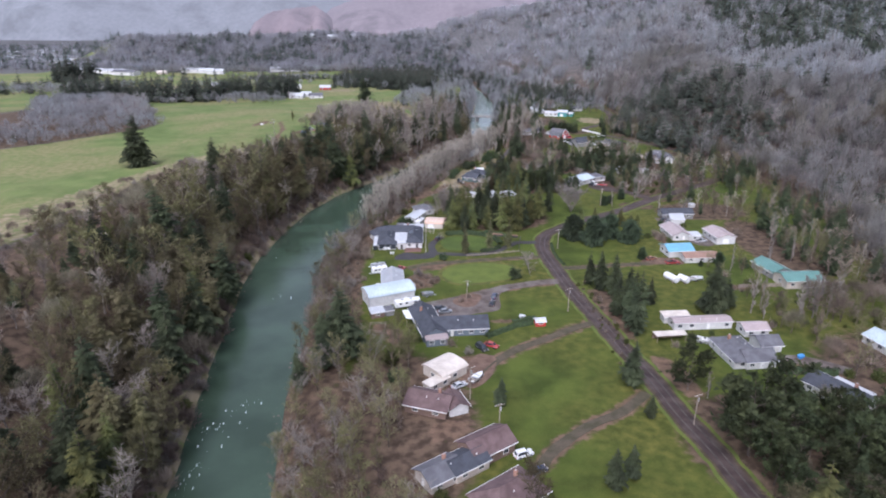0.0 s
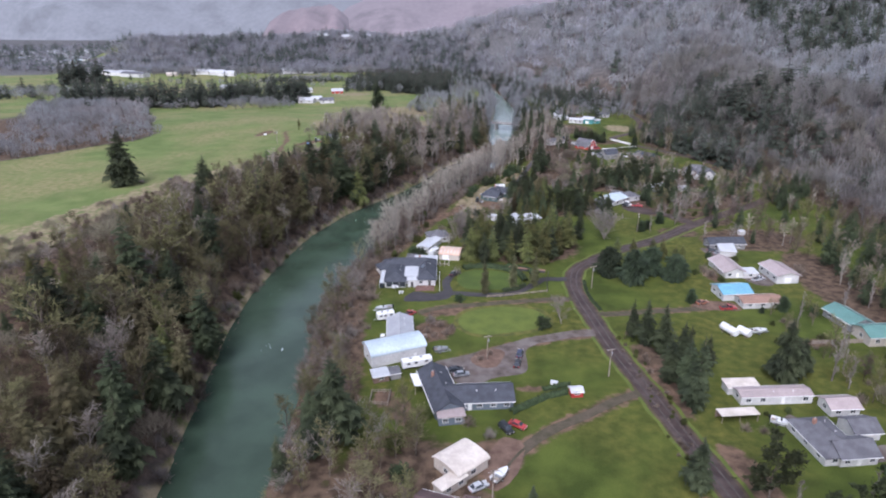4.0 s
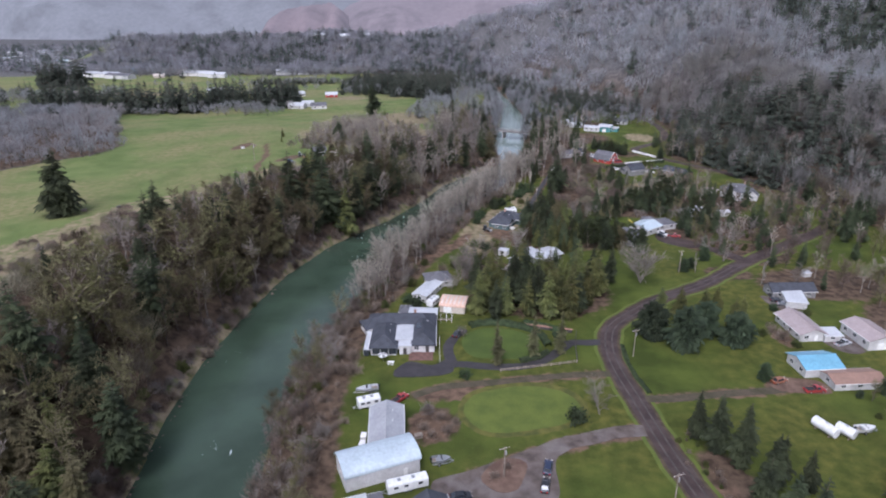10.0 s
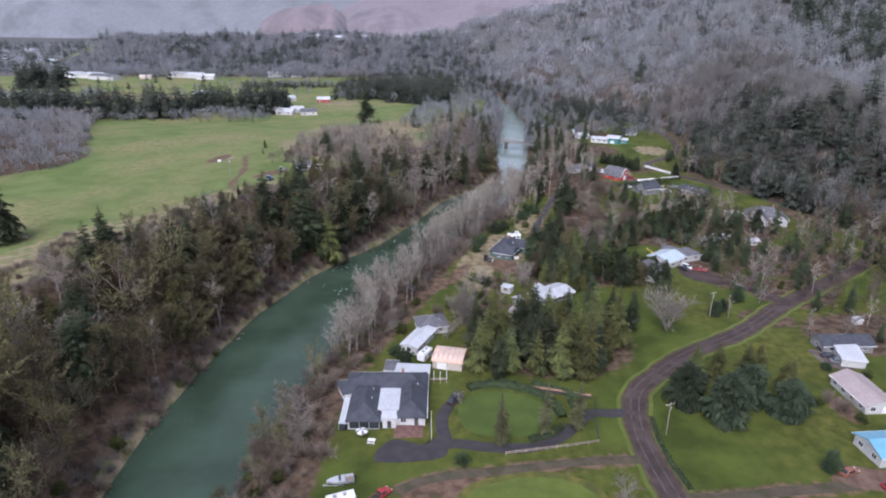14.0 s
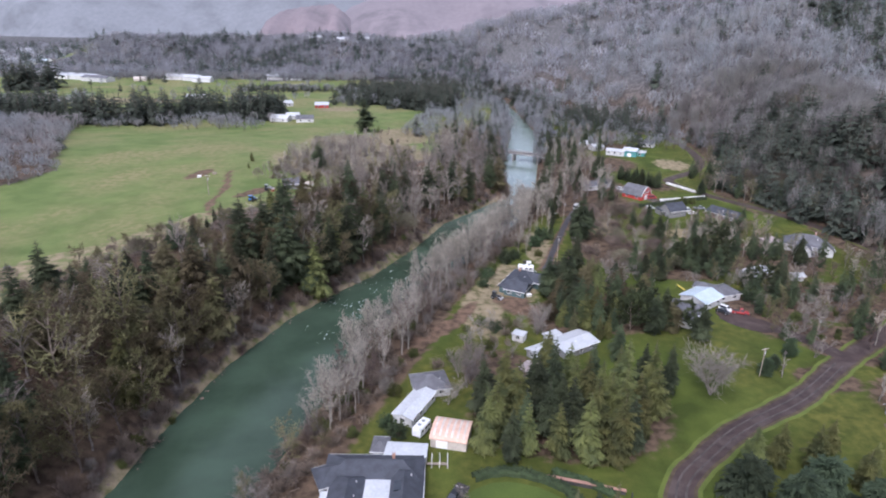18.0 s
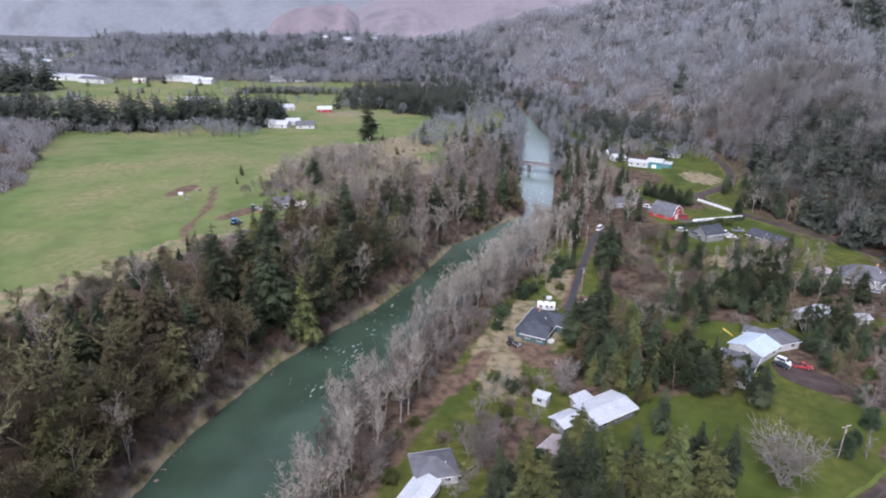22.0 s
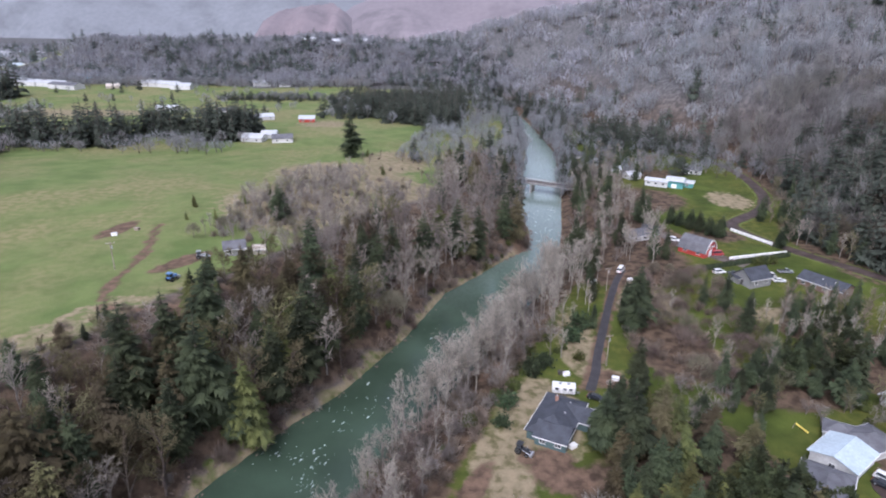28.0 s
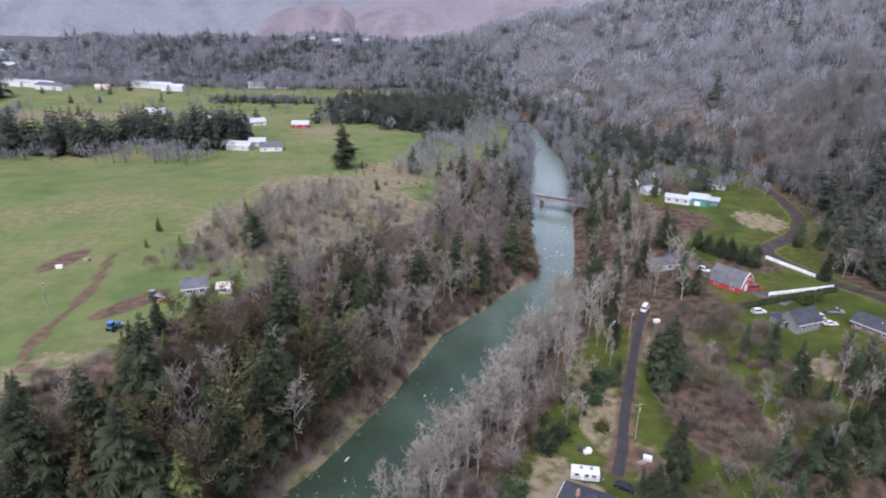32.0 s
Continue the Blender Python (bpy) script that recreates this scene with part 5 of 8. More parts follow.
scatter(120, lambda y: (54 + (y - 395) * 0.22, 100), 385, 462, (("mauve_round", 5), ("round", 2), ("thicket", 5), ("alder", 0.7), ("fir", 0.8), ("pale", 1)), {"alder": (8, 11), "fir": (12, 17), "brown": (5, 8), "round": (5, 9), "mauve_round": (4, 8), "any": (2, 4)}, 2.3, seed=26)
scatter(26, lambda y: (right_of(y) + 16, 44 + (y - 395) * 0.25), 395, 470, (("fir", 2), ("alder", 4), ("bush", 3)), {"alder": (8, 12), "fir": (8, 12), "any": (2, 4)}, 3.0, seed=27)
# groves and single trees of the settlement
for x, y in ((14, 279), (19, 275), (24, 277), (30, 276), (36, 275), (42, 276), (47, 279), (17, 284), (23, 283), (28, 284), (34, 282), (40, 283), (46, 285), (51, 284), (15, 291), (21, 290), (27, 291),
             (33, 289), (39, 290), (45, 291), (52, 290), (57, 292), (20, 297), (26, 298), (32, 296), (38, 297), (44, 298), (50, 297), (57, 299), (30, 303), (37, 304), (44, 304), (51, 305), (58, 306), (63, 303)):
    plant("cedar" if (x * 7 + y) % 4 else "fir", x + rng.uniform(-1, 1), y + rng.uniform(-1, 1), rng.uniform(14, 20), rng.uniform(0.95, 1.3))
for x, y, tall, wide in ((66.5, 263, 11.5, 0.72), (74.5, 256.5, 12.5, 0.85), (83, 264, 11, 0.75), (90, 257.5, 10.5, 0.82)):
    plant("spruce", x, y, tall, wide)
for x, y, tall in ((72, 272, 13), (79, 275, 12), (86, 273, 12.5), (92.5, 279, 10), (97.5, 271, 10), (93, 267, 11)):
    plant("cedar", x, y, tall, 1.25)
for x, y, tall in ((61.5, 213, 14), (64.2, 208.5, 16), (67.5, 203.5, 17), (70.5, 196, 15), (64, 187, 17), (66.5, 175, 22), (67, 182, 17), (78.3, 195, 11), (74, 199, 12), (56, 146, 14), (56.5, 131.5, 7), (19.2, 138, 9),
                   (74, 116, 20), (70.5, 143, 15), (88.6, 129, 17), (83, 116, 16), (45, 110, 9), (40, 106.5, 11), (91, 107, 14), (98, 112, 15), (78, 106, 13), (104, 120, 12)):
    plant("yew" if x > 70 and y < 150 else "fir", x, y, tall, 1.3 if y < 150 else 1.1)
plant("broadfir", -146.5, 326, 27, 1.05)
plant("broadfir", 97.5, 189, 19, 1.05)
for key, x, y, tall in (("fir", -35.9, 413.7, 27), ("fir", -15.8, 447, 23), ("fir", -4.7, 459, 24), ("fir", -56.5, 384.5, 25), ("fir", -65.3, 360, 29), ("fir", -60.5, 370, 26), ("cedar", -42.4, 366, 24), ("fir", -77.9, 350, 18),
                        ("mossfir", -63.9, 327, 23), ("maple", -74.8, 318, 21), ("maple", -38, 383.5, 23), ("fir", 7, 474, 25), ("fir", -33, 394, 29), ("fir", -51.6, 364, 30), ("mossfir", -71.3, 332, 28), ("maple", -78.3, 302.5, 29),
                        ("maple", -85, 282, 27), ("fir", -98.3, 295, 23), ("maple", -93, 251, 27), ("maple", -93, 236, 28), ("fir", -103.4, 314, 18), ("fir", -92.8, 217, 31), ("maple", -86, 192, 25), ("maple", -93, 171, 26), ("fir", -37.5, 424, 23),
                        ("fir", -70, 207, 25), ("fir", -84, 262, 24), ("fir", -100, 186, 24), ("mossfir", -80, 154, 24)):
    plant(key, x, y, tall, rng.uniform(1.15, 1.4))
for key, x, y, tall in (("fir", -23.4, 163.3, 24), ("fir", -28, 159, 18), ("fir", 46, 359, 21), ("fir", 40.5, 362, 16), ("fir", 52.5, 469, 22), ("fir", 63.4, 421.4, 22)):
    plant(key, x, y, tall, 1.5)
for x, y, tall in ((69.9, 345.5, 13), (63, 338, 12), (57, 341, 12), (75, 339, 11), (66, 341, 13), (113, 390, 15), (111, 387, 13), (121, 370, 13), (82.5, 336, 11)):
    plant("yew", x, y, tall, rng.uniform(1.05, 1.3))
for x, y, tall in ((-53, 609, 27), (-60, 470, 15), (103, 191, 12), (70, 336, 14), (83, 332, 13), (110.5, 385, 15), (121, 361, 14), (107, 381, 14), (142, 490, 10), (126, 372, 12), (115, 372, 11), (146, 395, 13)):
    plant("fir", x, y, tall, 1.7)
for x, y, tall in ((48, 338, 13), (53, 343, 14), (58, 340, 13), (63, 346, 14), (50, 350, 14), (56, 352, 15), (62, 355, 14), (68, 350, 13), (47, 360, 14), (53, 363, 15), (59, 364, 14), (65, 362, 13), (44, 367, 13), (50, 372, 13), (43, 357, 12),
                   (57, 374, 12), (46, 345, 12), (70, 342, 13), (75, 338, 12), (66, 370, 12), (42, 350, 12), (38, 345, 11), (41, 340, 10), (72, 358, 12), (76, 346, 12)):
    plant(rng.choice(("fir", "fir", "cedar", "mossfir")), x + rng.uniform(-1, 1), y + rng.uniform(-1, 1), tall, 1.3)
for x, y in ((82, 385), (86, 388), (90, 386), (94, 391), (98, 390), (102, 396), (106, 399), (88, 393), (96, 397), (110, 402), (104, 389), (84, 379), (100, 384), (112, 394), (118, 400)):
    plant("fir", x + rng.uniform(-1, 1), y + rng.uniform(-1, 1), rng.uniform(8, 12), 1.6)
for x, y, tall, wide in ((64, 425, 14, 1.6), (67.5, 432, 13, 1.6), (62, 418, 11, 1.5), (48, 377, 11, 1.6), (52, 379, 9, 1.5), (71, 437, 10, 1.5), (168, 480, 17, 1.4)):
    plant("fir", x, y, tall, wide)
for x, y in ((92, 387), (97, 393), (101, 398), (106, 402), (110, 406), (114, 409), (118, 412), (123, 415), (127, 419), (132, 423)):
    plant("yew", x + rng.uniform(-1, 1), y + rng.uniform(-1, 1), rng.uniform(8, 11), rng.uniform(1.0, 1.25))
for x, y, tall in ((76, 431, 8), (72, 426, 7), (80, 428, 7), (64, 370, 7), (70, 372, 6)):
    plant("mauve_round" if y > 400 else "pale_round", x, y, tall, 1.0)
for x, y in ((106, 520), (109, 517), (112, 513), (115, 509), (118, 505), (121, 502), (108, 523), (111, 519), (114, 515), (117, 511), (120, 507), (123, 503)):
    plant("fir", x, y, rng.uniform(8, 11), 1.5)
for x, y, tall in ((17.6, 246.8, 15), (27.9, 250, 15), (36.1, 252.4, 14), (44, 334, 11)):
    plant("larch", x, y, tall, 1.05)
for x, y, tall in ((109.6, 187.5, 17), (125.6, 185, 15), (128, 183, 16), (131, 186, 15), (137, 228, 12), (122, 181, 14), (90.4, 140.5, 9), (74.2, 139, 9), (78.6, 391, 9), (118, 300, 10), (98, 311, 9), (141, 190, 14)):
    plant("poplar", x, y, tall, 1.2)
for x, y, tall in ((10, 304, 9), (8, 309, 8), (14, 312, 8), (32.7, 334.5, 7), (12, 322, 7), (70, 379, 7), (76, 377, 7), (66, 383, 6), (41, 222.5, 9), (8.5, 262, 4), (59, 376, 6), (108, 328, 8), (118, 338, 7),
                   (113, 322, 7), (121, 335, 8), (-25, 116, 9), (-21, 122, 8), (-18, 113, 8), (-22, 128, 7), (5, 296, 6), (7, 300, 6), (130, 300, 8), (136, 350, 9), (150, 340, 8), (160, 372, 8), (96, 372, 5)):
    plant("pale", x, y, tall, 1.15)
for x, y, tall, wide in ((74.5, 302, 11.5, 1.45), (33, 334, 8, 1.0), (11, 306, 9, 1.0)):
    plant("pale_round", x, y, tall, wide)
for x, y, tall, key in ((8, 239.5, 3.6, "evergreen"), (34.7, 219.5, 5, "evergreen"), (22.8, 308, 4, "evergreen"), (19.9, 336, 4.5, "evergreen"), (15.5, 340, 4, "bush"), (24, 340, 4, "bush"), (-7, 283, 5, "evergreen"), (-10, 287, 4, "evergreen"),
                        (-9, 300, 4, "bush"), (105, 259.5, 4, "thicket"), (104, 264, 3.5, "thicket"), (107, 255, 3, "bush"), (28, 393.5, 6, "evergreen"), (32, 398, 5, "evergreen"), (20, 378, 5, "evergreen"), (46, 420, 7, "evergreen"),
                        (42, 412, 6, "evergreen"), (22, 385, 4, "bush"), (18, 370, 4, "evergreen"), (125, 470, 5, "bush"), (131, 472, 4, "bush"), (-2, 224, 3, "palebush"), (1, 221, 2.6, "thicket"), (3, 216, 2.6, "thicket"),
                        (-3, 217, 2.4, "thicket"), (5, 219, 2, "thicket"), (-1, 214, 2.4, "thicket"), (13, 200, 2, "thicket"), (16, 203, 1.8, "thicket"), (-3, 172, 4, "bush"), (8, 169, 3, "thicket"), (-6, 166, 4, "bush"), (-10, 160, 5, "bush"),
                        (-8, 150, 5, "evergreen"), (13, 164, 2.5, "palebush"), (115, 218, 3, "thicket"), (112, 206, 2.5, "thicket"), (120, 210, 3, "bush"), (105, 208, 2.5, "bush"), (86, 183, 2.5, "bush"), (90, 173, 2, "bush"),
                        (84, 172, 1.6, "bush"), (76, 166, 2.4, "thicket"), (80, 165, 2, "thicket"), (118, 148, 3, "bush"), (125, 146, 4, "bush"), (128, 152, 4, "thicket"), (3, 105, 3, "bush"), (0, 101, 3, "bush"), (-9, 315, 3, "bush"),
                        (-12, 309, 3, "thicket"), (2, 314, 3.5, "thicket"), (6, 318, 3, "bush"), (20, 301, 3, "evergreen"), (140, 262, 4, "thicket"), (121, 275, 3, "bush"), (112, 279, 3, "evergreen"), (100, 262, 3, "bush")):
    plant(key, x, y, tall, 1.1)
for x, y, tall in ((89.2, 237.3, 5.5), (118, 230.5, 5.5), (126.6, 226.8, 4), (106, 323, 6), (98, 316, 4.5), (94, 312.5, 5.5), (110, 229, 2.5)):
    plant("cone", x, y, tall, 1.45)
scatter(90, lambda y: (110, foot_of(y) + 4), 50, 200, (("mauve_round", 4), ("round", 3), ("thicket", 2)), {"any": (5, 10), "thicket": (2, 4)}, 3.6, seed=30)
scatter(60, lambda y: (110, foot_of(y) + 4), 100, 200, (("maple", 4), ("brown", 4), ("cedar", 2), ("alder", 3)), {"any": (8, 13)}, 4.0, seed=31)
scatter(52, lambda y: (128, foot_of(y)), 290, 345, (("brown", 5), ("alder", 2), ("maple", 2), ("fir", 2.5)), {"any": (8, 13)}, 3.4, seed=32)
scatter(66, lambda y: (142, foot_of(y)), 345, 404, (("brown", 4), ("alder", 2), ("fir", 5), ("maple", 3)), {"any": (8, 13), "fir": (12, 17)}, 3.4, seed=33)
scatter(40, lambda y: (112, 146), 395, 436, (("alder", 4), ("fir", 4), ("brown", 3)), {"any": (8, 12), "fir": (11, 15)}, 3.2, seed=34)
scatter(84, lambda y: (148, foot_of(y)), 200, 300, (("brown", 4), ("alder", 3), ("maple", 3), ("fir", 4)), {"any": (9, 14), "fir": (13, 18)}, 3.6, seed=35)
scatter(40, lambda y: (92, 126), 596, 660, (("alder", 3), ("fir", 3), ("brown", 3)), {"any": (8, 12), "fir": (12, 17)}, 4, seed=36)
scatter(40, lambda y: (76, 128), 345, 380, (("maple", 2), ("fir", 2), ("bush", 2), ("pale", 2)), {"any": (3, 6), "fir": (9, 13), "maple": (7, 10)}, 4, seed=37)
# young trees and hedgerow bits in the pasture
for x, y, tall in ((-96, 480, 6), (-78, 486, 9), (-93, 464, 4), (-83, 466, 5), (-72, 500, 7), (-80, 474, 4)):
    plant("cedar", x, y, tall, 1.1)

scatter(34, lambda y: (-85 + (y - 500) * 0.3, -10), 500, 620, (("thicket", 4), ("brown", 3), ("cedar", 0.6)), {"brown": (4, 7), "cedar": (5, 9), "any": (1.2, 2.6)}, 5.0, seed=62)
scatter(80, lambda y: (-82 + 0.3 * (y - 480), -44 + 0.1 * (y - 480)), 470, 548, (("alder", 5), ("pale", 4), ("brown", 1)), {"alder": (8, 12), "any": (6, 9)}, 2.8, seed=69)
scatter(90, lambda y: (float(np.interp(y, [430, 465, 483, 503, 530, 560], [186, 168, 155, 145, 150, 172])) , foot_of(y) + 14), 425, 570, (("fir", 3), ("brown", 3), ("alder", 3), ("maple", 1)), {"fir": (11, 17), "any": (9, 13)}, 2.6, seed=63)
scatter(40, lambda y: (56, 62), 150, 215, (("bush", 2), ("thicket", 3)), {"any": (0.8, 1.8)}, 2.0, seed=64)
scatter(46, lambda y: (108, 150), 176, 232, (("thicket", 3), ("bush", 2), ("poplar", 1), ("maple", 1)), {"poplar": (9, 13), "maple": (6, 8), "any": (1.2, 2.6)}, 4.0, seed=65)
# firs and bare trees that close the gaps between the gardens
scatter(22, lambda y: (40, 60), 318, 378, (("fir", 5), ("cedar", 2), ("maple", 2), ("bush", 2)), {"fir": (9, 14), "cedar": (8, 12), "maple": (7, 10), "any": (2, 4)}, 3.2, seed=71)
scatter(45, lambda y: (106, 140), 330, 378, (("fir", 4), ("maple", 3), ("pale", 3), ("bush", 2)), {"fir": (9, 14), "any": (5, 8), "bush": (2, 3)}, 4.0, seed=72)
scatter(64, lambda y: (72, 112), 94, 134, (("yew", 6), ("fir", 2), ("round", 3)), {"any": (8, 14), "round": (6, 9)}, 3.4, seed=73)
scatter(22, lambda y: (8, 30), 306, 340, (("pale", 4), ("bush", 3), ("thicket", 3)), {"pale": (5, 8), "any": (2, 3.6)}, 2.6, seed=74)
scatter(24, lambda y: (98, 128), 402, 436, (("fir", 4), ("alder", 3), ("maple", 2)), {"any": (7, 11)}, 3.0, seed=75)
build_near()

# the hills and far woods
hill, hill_near = [], []
scatter(1300, lambda y: (foot_of(y) - 4, foot_of(y) + 95), 110, 700, lambda x, y: (("hill_alder", 5), ("hill_brown", 4), ("far_fir", 0.4 + 1.2 * (lumps(x, y, 45) > 0.2) + 9.0 * (400 < y < 590 and x < foot_of(y) + 42)), ("round", 1.5 * (y < 620 and x < foot_of(y) + 60))),
        {"hill_alder": (13, 19), "hill_brown": (11, 16), "far_fir": (14, 22), "round": (10, 15), "any": (9, 13)}, 3.6, (1.0, 1.35), 40, hill_near)
# the dark firs below the knoll, beyond the workshops, and two that stand over the woods
scatter(120, lambda y: (foot_of(y) - 6, foot_of(y) + 44), 420, 595, (("far_fir", 8), ("hill_brown", 1)), {"far_fir": (17, 26), "any": (10, 14)}, 3.4, (1.2, 1.6), 45, hill_near)
scatter(46, lambda y: (108, 166), 676, 735, (("far_fir", 8), ("hill_alder", 1)), {"far_fir": (15, 23), "any": (10, 14)}, 3.6, (1.2, 1.6), 46, hill_near)
hill_near += [("far_fir", 215, 473, 27, 1.5), ("far_fir", 231, 466, 27, 1.5), ("far_fir", 221, 478, 21, 1.5)]
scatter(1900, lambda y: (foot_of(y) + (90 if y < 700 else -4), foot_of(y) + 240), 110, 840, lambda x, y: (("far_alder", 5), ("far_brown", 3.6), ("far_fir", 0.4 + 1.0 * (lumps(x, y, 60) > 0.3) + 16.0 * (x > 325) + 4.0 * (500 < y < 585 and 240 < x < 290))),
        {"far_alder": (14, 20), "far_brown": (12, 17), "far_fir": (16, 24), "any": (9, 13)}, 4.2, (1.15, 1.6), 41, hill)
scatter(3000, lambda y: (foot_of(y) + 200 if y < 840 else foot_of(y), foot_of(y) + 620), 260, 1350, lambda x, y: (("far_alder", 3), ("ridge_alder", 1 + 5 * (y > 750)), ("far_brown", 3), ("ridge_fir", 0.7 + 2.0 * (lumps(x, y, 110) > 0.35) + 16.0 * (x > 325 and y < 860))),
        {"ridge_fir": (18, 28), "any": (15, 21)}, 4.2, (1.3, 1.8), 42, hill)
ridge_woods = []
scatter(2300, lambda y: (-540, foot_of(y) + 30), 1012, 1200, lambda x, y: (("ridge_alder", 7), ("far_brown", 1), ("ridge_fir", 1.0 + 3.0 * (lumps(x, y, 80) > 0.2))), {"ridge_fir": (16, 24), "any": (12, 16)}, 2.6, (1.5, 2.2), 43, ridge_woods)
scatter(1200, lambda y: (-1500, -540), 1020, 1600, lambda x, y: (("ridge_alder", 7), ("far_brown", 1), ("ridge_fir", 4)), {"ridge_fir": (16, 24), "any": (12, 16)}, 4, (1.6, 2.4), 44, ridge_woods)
valley = []
scatter(95, lambda y: (-345, -198), 626, 652, (("far_fir", 8), ("far_brown", 0.7)), {"far_fir": (20, 29), "any": (10, 14)}, 3.6, (1.0, 1.5), 51, valley)
scatter(26, lambda y: (-206, -176), 662, 686, (("far_fir", 8), ("far_brown", 1)), {"far_fir": (18, 27), "any": (9, 13)}, 3.4, (1.1, 1.6), 52, valley)
scatter(46, lambda y: (-166, -130), 650, 690, (("far_fir", 8), ("far_brown", 1)), {"far_fir": (17, 28), "any": (9, 13)}, 3.4, (1.1, 1.6), 47, valley)
scatter(60, lambda y: (-260, -128), 608, 646, (("far_brown", 5), ("far_alder", 3)), {"any": (6, 11)}, 3.4, (1.4, 2.0), 48, valley)
scatter(170, lambda y: (float(np.interp(y, [735, 810, 860], [-44, -88, -70])), 14), 735, 860, (("far_fir", 9), ("far_alder", 0.5)), {"far_fir": (17, 25), "any": (10, 13)}, 3.6, (1.1, 1.6), 49, valley)
scatter(34, lambda y: (-480, -436), 862, 900, (("far_fir", 9), ("far_brown", 1)), {"far_fir": (24, 34), "any": (10, 13)}, 3.6, (1.2, 1.6), 50, valley)
scatter(420, lambda y: (float(np.interp(y, GROVE_Y, GROVE_X)) - 95, float(np.interp(y, GROVE_Y, GROVE_X))), 366, 622, (("far_brown", 6), ("far_alder", 3), ("far_fir", 0.25)), {"far_fir": (12, 17), "any": (8, 14)}, 3.6, (1.5, 2.2), 66, valley)
scatter(230, lambda y: (max(-40 + 0.1 * (y - 600), left_of(y) - 75), left_of(y) - 3), 600, 860, (("far_fir", 1.0), ("far_alder", 8), ("far_brown", 1)), {"far_fir": (12, 18), "any": (8, 12)}, 3.4, (1.2, 1.7), 54, valley)
scatter(260, lambda y: (-104, 16), 766, 900, (("far_fir", 7), ("far_alder", 2)), {"far_fir": (13, 19), "any": (8, 12)}, 4, (1.3, 1.8), 55, valley)
scatter(260, lambda y: (left_of(y) - 90, foot_of(y) + 10), 850, 1012, (("far_fir", 3), ("far_alder", 4), ("far_brown", 3)), {"far_fir": (13, 18), "any": (8, 12)}, 3.6, (1.3, 1.8), 56, valley)
scatter(260, lambda y: (right_of(y) + 3, foot_of(y) - 2), 600, 860, (("far_fir", 2.4), ("far_alder", 4), ("far_brown", 3)), {"far_fir": (12, 18), "any": (8, 12)}, 3.4, (1.2, 1.6), 57, valley)
scatter(220, lambda y: (-540, -90), 985, 1012, (("far_alder", 4), ("far_brown", 5)), {"any": (8, 13)}, 3, (1.4, 2.0), 58, valley)
scatter(70, lambda y: (left_of(y) - 14, left_of(y) - 1), 560, 800, (("far_alder", 5), ("far_fir", 2)), {"far_fir": (14, 20), "any": (12, 17)}, 3, (1.2, 1.6), 67, valley)
scatter(60, lambda y: (right_of(y) + 0.5, right_of(y) + 10), 570, 800, (("far_alder", 5), ("far_fir", 1)), {"far_fir": (12, 18), "any": (10, 15)}, 3, (1.2, 1.6), 68, valley)
scatter(110, lambda y: (-230, -100), 880, 905, (("far_fir", 5), ("far_brown", 2)), {"any": (6, 10)}, 3, (1.4, 2.0), 59, valley)
scatter(200, lambda y: (-660, -330), 690, 770, (("far_brown", 4), ("far_fir", 3), ("far_alder", 3)), {"any": (9, 13), "far_fir": (15, 22)}, 4, (1.4, 2.0), 60, valley)
scatter(70, lambda y: (-420, -90), 740, 985, (("far_brown", 4), ("far_fir", 2), ("far_alder", 3)), {"any": (6, 10), "far_fir": (9, 14)}, 6, (1.2, 1.8), 61, valley)
build_far("hillside_woods", "leafless grey-brown woods with scattered firs on the hillside, paled with painted haze", hill, 1.0)
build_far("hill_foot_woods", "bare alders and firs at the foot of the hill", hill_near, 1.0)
build_far("far_woods", "distant grey-brown and dark green woods on the ridges, paled with painted haze", ridge_woods, 0.8)
build_far("valley_woods", "rows and clumps of firs and bare trees across the valley", valley, 1.0)
if FAR:
    build_far("bank_woods", "mixed trees filling the wooded river bank", FAR, 0.38)


# the blue mountains that close the valley: plain distance, haze painted in as colour and glow
def mountain(name, x0, x1, y, deep, top, low, colour, seed, label):
    xs, v, f = np.linspace(x0, x1, 70), [], []
    for k, (s, back) in enumerate(((0.0, 0), (0.45, 0.3), (0.8, 0.62), (1.0, 1.0))):
        for x in xs:
            u = (x - x0) / (x1 - x0)
            crest = low + (top - low) * math.sin(math.pi * min(max(u, 0), 1)) ** 0.6 * (0.86 + 0.14 * math.sin(u * 9 + seed)) + 3 * math.sin(u * 13 + seed * 3) + 1.2 * math.sin(u * 37 + seed)
            v.append((x, y + deep * back + 40 * math.sin(u * 17 + s * 3), crest * s + 1.2 * math.sin(u * 120 + s * 9) - 4))
        if k:
            f += [((k - 1) * 70 + i, (k - 1) * 70 + i + 1, k * 70 + i + 1, k * 70 + i) for i in range(69)]
    m = mat(name + "_haze_glow", colour, 1.0, tuple(c * 0.5 for c in colour), 0.012, 0.08, 0.0, far_scale=0.003, third=tuple(c * 0.8 for c in colour))
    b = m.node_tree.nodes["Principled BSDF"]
    # faint blue-grey emission in place of haze
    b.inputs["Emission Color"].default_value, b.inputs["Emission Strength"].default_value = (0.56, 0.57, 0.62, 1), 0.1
    return tagged(new(name, mesh_of(name, v, f, m, smooth=True)), label, "backdrop", kind="structure")


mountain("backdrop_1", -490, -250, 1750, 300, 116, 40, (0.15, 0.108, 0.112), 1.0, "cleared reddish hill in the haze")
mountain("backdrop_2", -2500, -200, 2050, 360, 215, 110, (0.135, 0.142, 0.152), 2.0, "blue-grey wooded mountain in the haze")
